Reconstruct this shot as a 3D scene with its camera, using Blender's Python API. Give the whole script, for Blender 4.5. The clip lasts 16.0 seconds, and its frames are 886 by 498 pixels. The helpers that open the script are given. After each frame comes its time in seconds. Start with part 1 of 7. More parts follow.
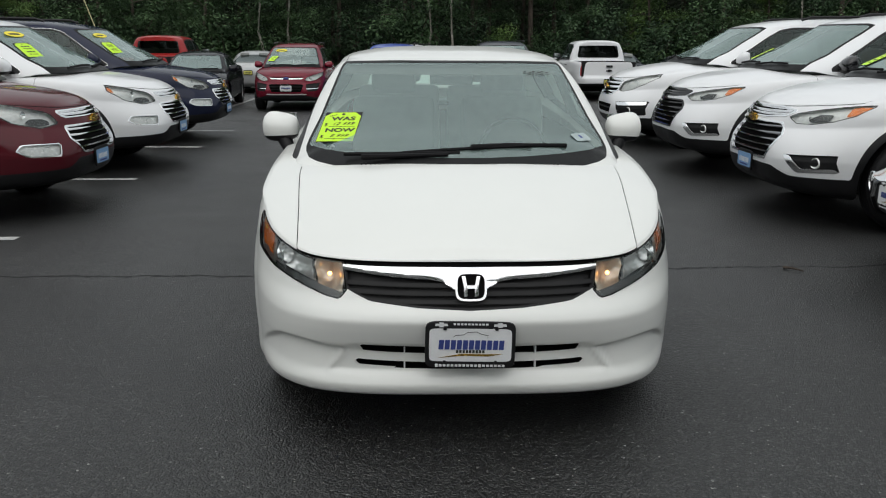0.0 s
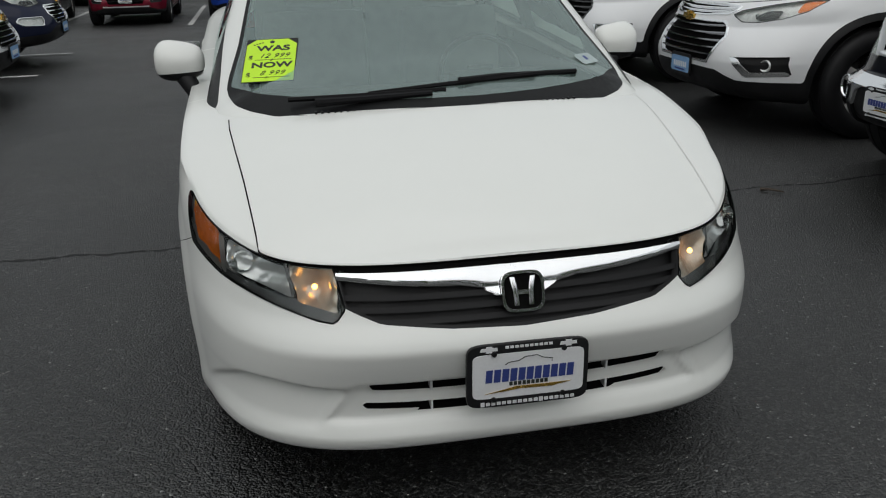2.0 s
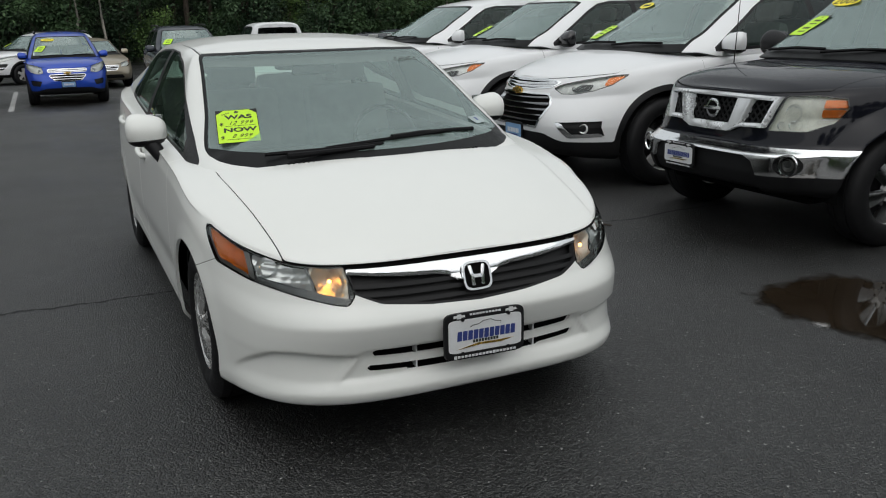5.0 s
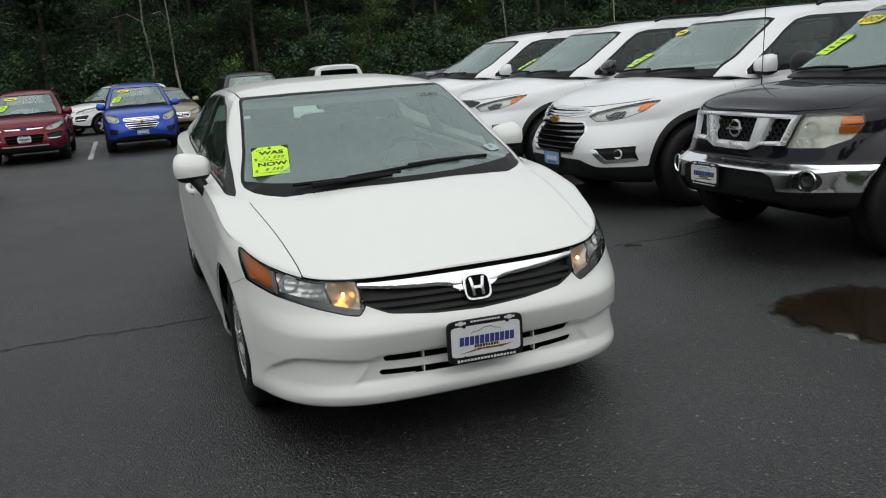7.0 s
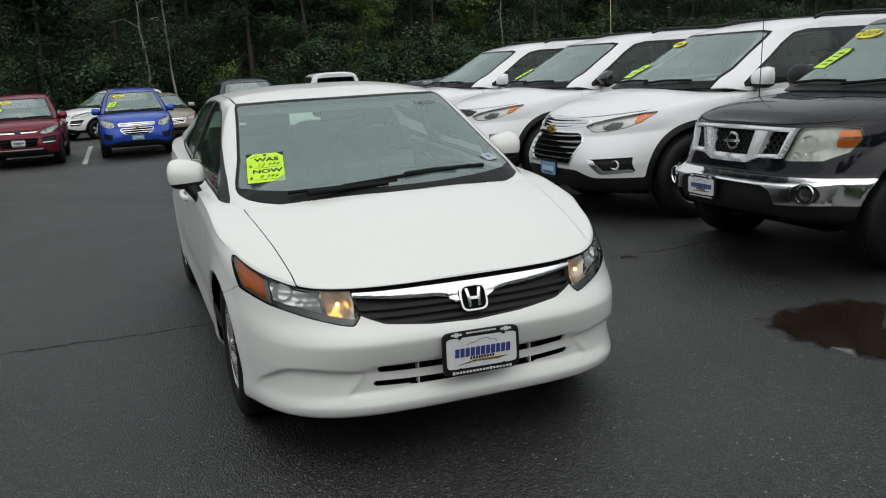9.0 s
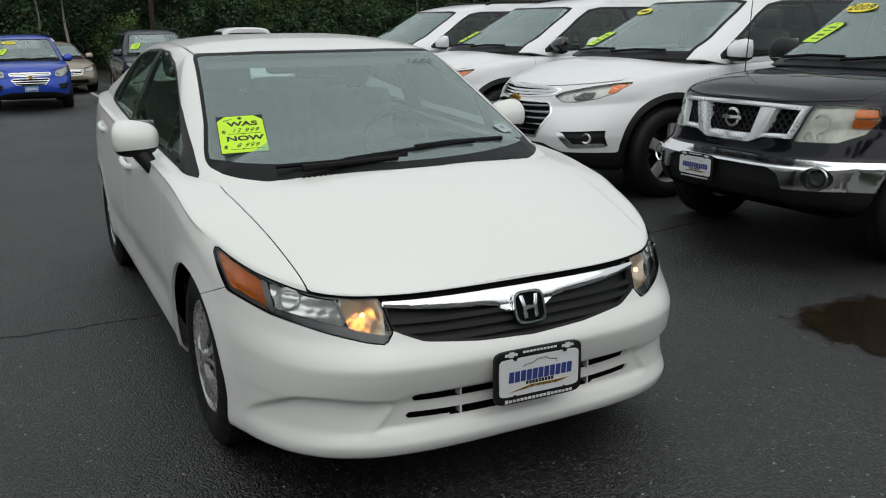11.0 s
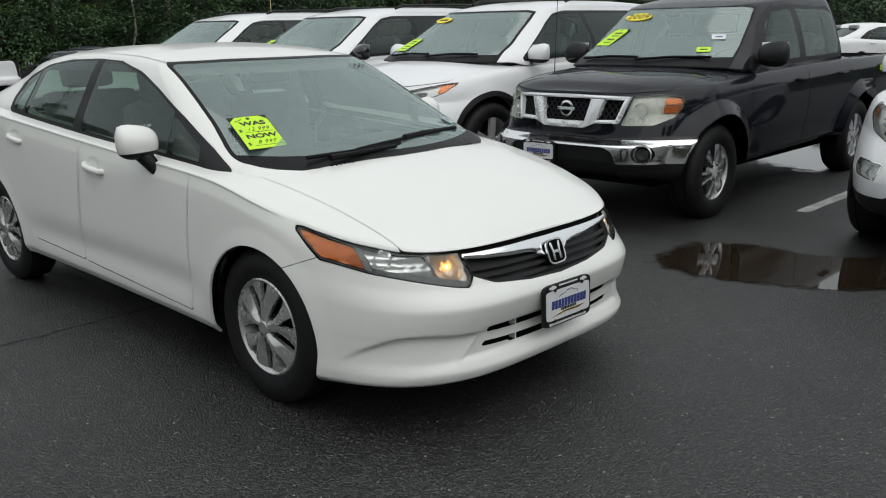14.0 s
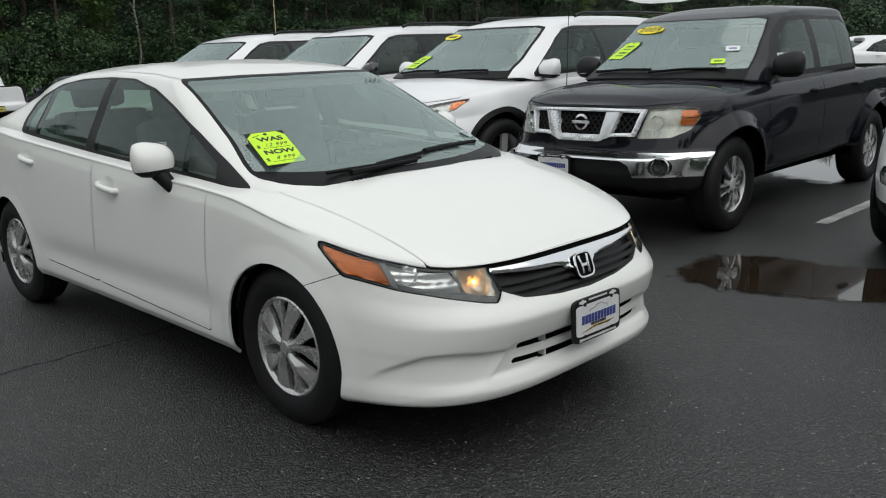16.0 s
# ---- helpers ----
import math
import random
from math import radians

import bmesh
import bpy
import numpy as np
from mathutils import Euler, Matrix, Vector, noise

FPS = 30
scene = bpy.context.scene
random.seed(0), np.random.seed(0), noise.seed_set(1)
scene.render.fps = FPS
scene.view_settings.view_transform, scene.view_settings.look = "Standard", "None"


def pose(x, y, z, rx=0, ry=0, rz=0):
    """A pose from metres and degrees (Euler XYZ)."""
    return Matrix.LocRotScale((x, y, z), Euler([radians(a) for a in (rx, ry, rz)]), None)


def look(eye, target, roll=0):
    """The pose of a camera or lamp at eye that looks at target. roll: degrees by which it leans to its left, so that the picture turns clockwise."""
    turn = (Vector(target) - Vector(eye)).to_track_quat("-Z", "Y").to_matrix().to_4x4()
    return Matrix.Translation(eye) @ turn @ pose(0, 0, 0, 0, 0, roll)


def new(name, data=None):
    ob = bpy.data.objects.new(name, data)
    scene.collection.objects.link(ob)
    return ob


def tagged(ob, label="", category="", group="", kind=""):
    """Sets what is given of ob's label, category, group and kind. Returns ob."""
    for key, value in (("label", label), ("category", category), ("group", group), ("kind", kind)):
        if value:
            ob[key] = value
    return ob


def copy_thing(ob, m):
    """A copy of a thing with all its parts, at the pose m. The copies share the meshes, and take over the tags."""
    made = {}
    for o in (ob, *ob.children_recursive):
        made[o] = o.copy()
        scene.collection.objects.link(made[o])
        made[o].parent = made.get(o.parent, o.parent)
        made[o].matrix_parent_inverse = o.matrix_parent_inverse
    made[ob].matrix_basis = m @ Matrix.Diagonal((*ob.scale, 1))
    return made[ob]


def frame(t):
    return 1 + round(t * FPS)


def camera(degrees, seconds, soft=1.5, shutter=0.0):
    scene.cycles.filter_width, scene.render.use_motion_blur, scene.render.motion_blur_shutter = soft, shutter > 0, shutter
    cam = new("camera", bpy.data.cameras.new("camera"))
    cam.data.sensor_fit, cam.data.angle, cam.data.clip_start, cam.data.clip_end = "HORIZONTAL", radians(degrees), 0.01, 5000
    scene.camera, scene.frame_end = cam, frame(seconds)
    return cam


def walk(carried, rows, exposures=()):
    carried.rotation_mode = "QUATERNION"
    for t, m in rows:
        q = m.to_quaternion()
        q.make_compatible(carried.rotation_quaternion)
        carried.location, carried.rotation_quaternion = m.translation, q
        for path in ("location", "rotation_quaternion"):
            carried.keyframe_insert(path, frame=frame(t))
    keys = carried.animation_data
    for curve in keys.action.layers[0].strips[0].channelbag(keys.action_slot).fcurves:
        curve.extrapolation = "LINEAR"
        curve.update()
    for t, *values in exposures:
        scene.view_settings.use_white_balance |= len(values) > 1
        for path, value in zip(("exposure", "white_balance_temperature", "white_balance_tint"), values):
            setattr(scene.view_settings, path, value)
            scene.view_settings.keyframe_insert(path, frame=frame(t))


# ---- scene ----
import collections

cam = camera(54.5, 16.0, 1.1)
PATH = [
    (0, (-0.186, -2.728, 1.414), (-0.125, -0.785, 0.942), 0.3),
    (0.5, (-0.208, -2.453, 1.432), (-0.138, -0.5, 1.01), -1.4),
    (1, (-0.316, -2.22, 1.411), (-0.205, -0.279, 0.94), 0.1),
    (1.5, (-0.484, -1.994, 1.411), (-0.166, -0.136, 0.741), 2.2),
    (2, (-0.573, -1.744, 1.405), (-0.197, 0.098, 0.722), -1.2),
    (2.5, (-0.681, -1.513, 1.4), (-0.291, 0.328, 0.724), -2.4),
    (3, (-0.949, -1.509, 1.393), (-0.262, 0.237, 0.7), 0.3),
    (3.5, (-1.058, -1.737, 1.419), (-0.319, -0.004, 0.747), -0.9),
    (4, (-1.107, -1.994, 1.436), (-0.347, -0.252, 0.814), -2.5),
    (4.5, (-1.224, -2.226, 1.424), (-0.454, -0.471, 0.851), -2.4),
    (5, (-1.281, -2.428, 1.45), (-0.48, -0.671, 0.931), -1.2),
    (7.5, (-1.162, -2.836, 1.446), (-0.521, -0.991, 1.017), -4.1),
    (8, (-1.161, -2.839, 1.445), (-0.518, -0.993, 1.022), -3.8),
    (8.5, (-1.155, -2.836, 1.446), (-0.51, -0.989, 1.03), -3.6),
    (11, (-1.341, -1.97, 1.41), (-0.465, -0.243, 0.908), -0.6),
    (11.5, (-1.434, -1.781, 1.403), (-0.54, -0.086, 0.829), -0.2),
    (12, (-1.747, -1.719, 1.422), (-0.665, -0.139, 0.845), 1.9),
    (12.5, (-1.965, -1.848, 1.427), (-0.837, -0.286, 0.889), 0.5),
    (13, (-2.156, -1.958, 1.444), (-0.999, -0.404, 0.951), -1.3),
    (13.5, (-2.409, -1.889, 1.425), (-1.167, -0.396, 0.947), -1.9),
    (14, (-2.616, -1.834, 1.43), (-1.228, -0.483, 0.936), -1.0),
    (14.5, (-2.695, -1.843, 1.434), (-1.374, -0.422, 0.948), -2.1),
    (15, (-2.703, -1.835, 1.435), (-1.379, -0.416, 0.95), -1.7),
    (15.5, (-2.69, -1.819, 1.432), (-1.347, -0.414, 0.962), -1.8),
    (16, (-2.61, -1.722, 1.394), (-1.221, -0.355, 0.944), -1.9),
]
walk(cam, [(t, look(eye, target, roll)) for t, eye, target, roll in PATH],
     [(0.0, 0.1), (1.0, -0.06), (2.0, -0.22), (3.0, -0.3), (4.0, -0.28), (5.0, -0.02), (8.0, 0.06), (11.0, 0.0), (12.0, -0.06), (13.0, -0.04), (14.0, 0.12), (16.0, 0.15)])

# ---- world and light: a bright overcast sky ----
world = bpy.data.worlds.new("overcast")
scene.world = world
world.use_nodes = True
wn, wl = world.node_tree.nodes, world.node_tree.links
sky = wn.new("ShaderNodeTexSky")
sky.sky_type, sky.sun_disc = "NISHITA", False
sky.sun_elevation, sky.sun_rotation = radians(55), radians(200)
sky.air_density, sky.dust_density, sky.ozone_density = 1.0, 4.0, 1.0
grey = wn.new("ShaderNodeHueSaturation")
grey.inputs["Saturation"].default_value = 0.25
wl.new(sky.outputs["Color"], grey.inputs["Color"])
# an overcast sky is about three times as bright overhead as at its rim
way, split, rim_to_top, law = wn.new("ShaderNodeTexCoord"), wn.new("ShaderNodeSeparateXYZ"), wn.new("ShaderNodeMapRange"), wn.new("ShaderNodeMixRGB")
wl.new(way.outputs["Generated"], split.inputs[0])
wl.new(split.outputs["Z"], rim_to_top.inputs["Value"])
rim_to_top.inputs["To Min"].default_value, rim_to_top.inputs["To Max"].default_value = 0.95, 1.22
law.blend_type, law.inputs["Fac"].default_value = "MULTIPLY", 1.0
cloud = wn.new("ShaderNodeMixRGB")
cloud.inputs["Fac"].default_value, cloud.inputs["Color2"].default_value = 0.8, (4.9, 5.2, 5.32, 1)
wl.new(grey.outputs["Color"], cloud.inputs["Color1"])
wl.new(cloud.outputs["Color"], law.inputs["Color1"])
wl.new(rim_to_top.outputs["Result"], law.inputs["Color2"])
wl.new(law.outputs["Color"], wn["Background"].inputs["Color"])
wn["Background"].inputs["Strength"].default_value = 0.13
sun_data = bpy.data.lights.new("sun", "SUN")
sun_data.energy, sun_data.angle, sun_data.color = 0.9, radians(100), (1.0, 0.97, 0.93)
sun = new("sun", sun_data)
sun.matrix_world = look((0, 0, 30), (4, 14, 0))


# ---- materials ----
def material(name, base, rough=0.5, metal=0.0, coat=0.0, spec=0.5, noise_scale=0.0, vary=0.0, rough_vary=0.0, bump=0.0, bump_scale=200.0, emit=None, strength=0.0, second=None, distance=0.002):
    """A node material with two scales of variation in colour and gloss and a fine relief."""
    m = bpy.data.materials.new(name)
    m.use_nodes = True
    n, l = m.node_tree.nodes, m.node_tree.links
    b = n["Principled BSDF"]
    b.inputs["Base Color"].default_value = (*base, 1)
    b.inputs["Roughness"].default_value = rough
    b.inputs["Metallic"].default_value = metal
    b.inputs["Coat Weight"].default_value = coat
    b.inputs["Coat Roughness"].default_value = 0.04
    b.inputs["Specular IOR Level"].default_value = spec
    if emit:
        b.inputs["Emission Color"].default_value = (*emit, 1)
        b.inputs["Emission Strength"].default_value = strength
    if not (noise_scale or bump):
        return m
    at = n.new("ShaderNodeTexCoord")
    if noise_scale:
        big, small = n.new("ShaderNodeTexNoise"), n.new("ShaderNodeTexNoise")
        for tex, k in ((big, 1.0), (small, 9.0)):
            tex.inputs["Scale"].default_value = noise_scale * k
            tex.inputs["Detail"].default_value = 6
            l.new(at.outputs["Object"], tex.inputs["Vector"])
        both = n.new("ShaderNodeMath")
        both.operation = "MULTIPLY_ADD"
        both.inputs[1].default_value = 0.6
        l.new(big.outputs["Fac"], both.inputs[0])
        less = n.new("ShaderNodeMath")
        less.operation = "MULTIPLY"
        less.inputs[1].default_value = 0.4
        l.new(small.outputs["Fac"], less.inputs[0])
        l.new(less.outputs[0], both.inputs[2])
        if vary or second:
            ramp = n.new("ShaderNodeValToRGB")
            lo = second or [c * (1 - vary) for c in base]
            ramp.color_ramp.elements[0].position, ramp.color_ramp.elements[1].position = 0.38, 0.62
            ramp.color_ramp.elements[0].color = (*lo, 1)
            ramp.color_ramp.elements[1].color = (*base, 1)
            l.new(both.outputs[0], ramp.inputs["Fac"])
            l.new(ramp.outputs["Color"], b.inputs["Base Color"])
        if rough_vary:
            rr = n.new("ShaderNodeMapRange")
            rr.inputs["From Min"].default_value, rr.inputs["From Max"].default_value = 0.35, 0.65
            rr.inputs["To Min"].default_value, rr.inputs["To Max"].default_value = max(rough - rough_vary, 0.01), rough + rough_vary
            l.new(both.outputs[0], rr.inputs["Value"])
            l.new(rr.outputs["Result"], b.inputs["Roughness"])
    if bump:
        tex, bm = n.new("ShaderNodeTexNoise"), n.new("ShaderNodeBump")
        tex.inputs["Scale"].default_value, tex.inputs["Detail"].default_value = bump_scale, 3
        bm.inputs["Strength"].default_value, bm.inputs["Distance"].default_value = bump, distance
        l.new(at.outputs["Object"], tex.inputs["Vector"])
        l.new(tex.outputs["Fac"], bm.inputs["Height"])
        l.new(bm.outputs["Normal"], b.inputs["Normal"])
    return m


def clear_material(name, tint, gloss=1.45, rough=0.0, sky_sheen=0.0):
    """A thin pane: tinted light passes, and the surface mirrors more at a slant; the last argument adds a pale film in
    place of mirrored sky.
    """
    m = bpy.data.materials.new(name)
    m.use_nodes = True
    n, l = m.node_tree.nodes, m.node_tree.links
    n.remove(n["Principled BSDF"])
    a, g, f, mix = n.new("ShaderNodeBsdfTransparent"), n.new("ShaderNodeBsdfGlossy"), n.new("ShaderNodeFresnel"), n.new("ShaderNodeMixShader")
    a.inputs["Color"].default_value = (*tint, 1)
    g.inputs["Roughness"].default_value = rough
    g.inputs["Color"].default_value = (0.9, 1.0, 0.98, 1)
    f.inputs["IOR"].default_value = gloss
    l.new(f.outputs[0], mix.inputs[0])
    l.new(a.outputs[0], mix.inputs[1])
    l.new(g.outputs[0], mix.inputs[2])
    last = mix
    # pale teal diffuse coat that brightens the pane as mirrored sky would
    if sky_sheen:
        veil, film, mottle, at = n.new("ShaderNodeMixShader"), n.new("ShaderNodeBsdfDiffuse"), n.new("ShaderNodeTexNoise"), n.new("ShaderNodeTexCoord")
        film.inputs["Color"].default_value = (0.55, 0.75, 0.71, 1)
        mottle.inputs["Scale"].default_value, mottle.inputs["Detail"].default_value = 3.0, 5
        amount = n.new("ShaderNodeMapRange")
        amount.inputs["To Min"].default_value, amount.inputs["To Max"].default_value = sky_sheen * 0.75, sky_sheen * 1.25
        l.new(at.outputs["Object"], mottle.inputs["Vector"])
        l.new(mottle.outputs["Fac"], amount.inputs["Value"])
        l.new(amount.outputs["Result"], veil.inputs[0])
        l.new(mix.outputs[0], veil.inputs[1])
        l.new(film.outputs[0], veil.inputs[2])
        last = veil
    l.new(last.outputs[0], n["Material Output"].inputs["Surface"])
    return m


def paint(name, base, rough=0.32, flake=0.0):
    """Clear-coated car paint with a faint film of road dirt."""
    pale = max(base) > 0.3
    return material(name, base, rough=rough if pale else 0.5, metal=flake, coat=0.6, spec=0.3 if pale else 0.05, noise_scale=0.7, vary=0.015 if pale else 0.1)


WHITE = paint("white_paint", (0.78, 0.79, 0.76))
SNOW = paint("cool_white_paint", (0.77, 0.78, 0.79))
MAROON = paint("maroon_paint", (0.085, 0.008, 0.014), flake=0.25)
CRIMSON = paint("crimson_paint", (0.16, 0.008, 0.022), flake=0.25)
RED = paint("red_paint", (0.35, 0.015, 0.015))
NAVY = paint("navy_paint", (0.008, 0.012, 0.035), flake=0.2)
BLUE = paint("blue_paint", (0.012, 0.06, 0.42), flake=0.2)
BLACK = paint("black_blue_paint", (0.004, 0.0045, 0.009))
SLATE = paint("slate_paint", (0.05, 0.056, 0.068), flake=0.3)
SILVER = paint("silver_paint", (0.42, 0.43, 0.43), flake=0.5)
BEIGE = paint("champagne_paint", (0.32, 0.28, 0.21), flake=0.4)
PLASTIC = material("black_plastic", (0.012, 0.012, 0.013), rough=0.45, spec=0.25, noise_scale=8, vary=0.3, rough_vary=0.1, bump=0.15, bump_scale=900)
FRIT = material("black_frit", (0.009, 0.0095, 0.01), rough=0.4, spec=0.12, noise_scale=6, rough_vary=0.1)
WIPER = material("wiper_black", (0.007, 0.007, 0.008), rough=0.55, spec=0.12, noise_scale=8, vary=0.3)
GLOSS_BLACK = material("gloss_black", (0.008, 0.008, 0.009), rough=0.12, coat=0.5, noise_scale=3, rough_vary=0.05)
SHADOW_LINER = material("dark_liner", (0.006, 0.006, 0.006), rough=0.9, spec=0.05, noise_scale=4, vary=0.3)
CHROME = material("chrome", (0.86, 0.87, 0.88), rough=0.12, metal=1.0, noise_scale=5, rough_vary=0.04)
DARK_CHROME = material("dark_chrome", (0.3, 0.3, 0.31), rough=0.2, metal=1.0, noise_scale=5, rough_vary=0.04)
ALLOY = material("alloy_silver", (0.62, 0.62, 0.61), rough=0.35, metal=0.4, noise_scale=12, vary=0.12, rough_vary=0.08)
COVER = material("silver_wheel_cover", (0.56, 0.56, 0.55), rough=0.26, metal=0.7, noise_scale=5, vary=0.08, rough_vary=0.05)
DARK_ALLOY = material("dark_alloy", (0.06, 0.06, 0.065), rough=0.3, metal=0.8, noise_scale=12, vary=0.2, rough_vary=0.08)
RUBBER = material("tyre_rubber", (0.01, 0.01, 0.011), rough=0.6, spec=0.25, noise_scale=14, vary=0.3, rough_vary=0.12, bump=0.2, bump_scale=300)
SEAT = material("grey_cloth", (0.38, 0.39, 0.38), rough=0.9, noise_scale=20, vary=0.2, bump=0.4, bump_scale=700)
DASH = material("dark_grey_dash", (0.075, 0.08, 0.082), rough=0.6, noise_scale=14, vary=0.15, bump=0.2, bump_scale=600)
LINING = material("grey_headlining", (0.17, 0.17, 0.165), rough=0.9, noise_scale=10, vary=0.1)
GLASS = clear_material("window_glass", (0.86, 0.96, 0.93), 2.4, sky_sheen=0.115)
SKY_SHEEN_GLASS = clear_material("sky_sheen_windscreen", (0.72, 0.82, 0.78), 2.7, sky_sheen=0.13)
SATIN = material("satin_chrome", (0.8, 0.81, 0.82), rough=0.3, metal=0.6, noise_scale=6, rough_vary=0.05)
SIDE_GLASS = clear_material("side_glass", (0.32, 0.41, 0.37), 1.42, sky_sheen=0.015)
DARK_GLASS = clear_material("privacy_glass", (0.1, 0.11, 0.11), 1.5)
LENS = clear_material("lamp_lens", (0.93, 0.94, 0.93), 1.4)
AMBER = material("amber_reflector", (0.8, 0.2, 0.025), rough=0.2, metal=0.35, coat=0.6, noise_scale=30, vary=0.4)
CREAM = material("clouded_lamp", (0.84, 0.84, 0.76), rough=0.3, coat=0.5, noise_scale=25, vary=0.25)
TAIL_RED = material("tail_red", (0.38, 0.01, 0.015), rough=0.15, coat=0.7, noise_scale=20, vary=0.2)
# mottled base tones stand in for bright and dark reflections in the lamps
REFLECTOR = material("lamp_reflector", (0.93, 0.94, 0.93), rough=0.2, metal=0.15, vary=0.25, noise_scale=40, rough_vary=0.1, bump=0.6, bump_scale=70)
FACETS = material("faceted_reflector", (0.86, 0.87, 0.87), rough=0.18, metal=0.6, noise_scale=18, vary=0.25, rough_vary=0.06, bump=0.25, bump_scale=60)
BOWL = material("warm_mottled_bowl", (0.62, 0.56, 0.48), rough=0.2, metal=0.5, noise_scale=30, vary=0.45, rough_vary=0.08, bump=0.25, bump_scale=90)
LAMP_GREY = material("lamp_housing", (0.17, 0.172, 0.17), rough=0.3, metal=0.4, noise_scale=20, vary=0.2)
LAMP_DARK = material("dark_lamp_bezel", (0.09, 0.092, 0.095), rough=0.25, metal=0.5, noise_scale=20, vary=0.2)
BULB = material("lit_bulb", (1, 0.8, 0.5), emit=(1.0, 0.4, 0.07), strength=11)
LIME = material("lime_card", (0.55, 0.88, 0.02), rough=0.5, noise_scale=9, vary=0.05)
PALE_TEAL = material("pale_teal_sticker", (0.42, 0.5, 0.5), rough=0.5, noise_scale=30, vary=0.25)
YELLOW = material("yellow_card", (0.9, 0.76, 0.03), rough=0.5, noise_scale=9, vary=0.05)
INK = material("black_ink", (0.02, 0.025, 0.02), rough=0.6, noise_scale=9, vary=0.1)
BLUE_INK = material("blue_ink", (0.03, 0.05, 0.22), rough=0.5, noise_scale=9, vary=0.1)
GOLD = material("gold_badge", (0.62, 0.4, 0.09), rough=0.25, metal=0.9, noise_scale=20, rough_vary=0.05)
PLATE_WHITE = material("plate_white", (0.72, 0.73, 0.74), rough=0.35, noise_scale=20, vary=0.08)
PLATE_BLUE = material("plate_blue", (0.22, 0.4, 0.66), rough=0.4, noise_scale=30, vary=0.25)
PLATE_YELLOW = material("plate_yellow", (0.62, 0.58, 0.12), rough=0.4, noise_scale=30, vary=0.2)
YELLOW_POLE = material("pale_yellow_coat", (0.6, 0.55, 0.3), rough=0.5, noise_scale=9, vary=0.15)
LINE_PAINT = material("worn_line_paint", (0.55, 0.55, 0.53), rough=0.6, noise_scale=6, second=(0.25, 0.25, 0.25))
BARK = material("bark", (0.09, 0.07, 0.055), rough=0.9, noise_scale=5, vary=0.5, bump=0.8, bump_scale=30, distance=0.02)
PALE_BARK = material("pale_bark", (0.3, 0.28, 0.24), rough=0.85, noise_scale=6, vary=0.4)


def leaf_material(name, dark, light):
    m = bpy.data.materials.new(name)
    m.use_nodes = True
    n, l = m.node_tree.nodes, m.node_tree.links
    b = n["Principled BSDF"]
    geo, ramp, at, clump, mix = n.new("ShaderNodeNewGeometry"), n.new("ShaderNodeValToRGB"), n.new("ShaderNodeTexCoord"), n.new("ShaderNodeTexNoise"), n.new("ShaderNodeMixRGB")
    # clump noise darkens leaf colour in patches, in place of shade inside the crowns
    clump.inputs["Scale"].default_value, clump.inputs["Detail"].default_value = 0.9, 2
    mix.inputs["Fac"].default_value = 0.2
    l.new(at.outputs["Object"], clump.inputs["Vector"])
    stretch = n.new("ShaderNodeMapRange")
    stretch.inputs["From Min"].default_value, stretch.inputs["From Max"].default_value = 0.42, 0.62
    l.new(clump.outputs["Fac"], stretch.inputs["Value"])
    l.new(stretch.outputs["Result"], mix.inputs["Color1"])
    l.new(geo.outputs["Random Per Island"], mix.inputs["Color2"])
    b.inputs["Specular IOR Level"].default_value = 0.2
    ramp.color_ramp.elements[0].color, ramp.color_ramp.elements[1].color = (*dark, 1), (*light, 1)
    l.new(mix.outputs["Color"], ramp.inputs["Fac"])
    l.new(ramp.outputs["Color"], b.inputs["Base Color"])
    b.inputs["Roughness"].default_value = 0.55
    return m


LEAF = leaf_material("leaf_green", (0.018, 0.04, 0.017), (0.085, 0.15, 0.062))
LEAF_LIGHT = leaf_material("leaf_light_green", (0.045, 0.09, 0.026), (0.13, 0.21, 0.055))
LEAF_DARK = leaf_material("leaf_dark_green", (0.013, 0.03, 0.015), (0.06, 0.108, 0.05))


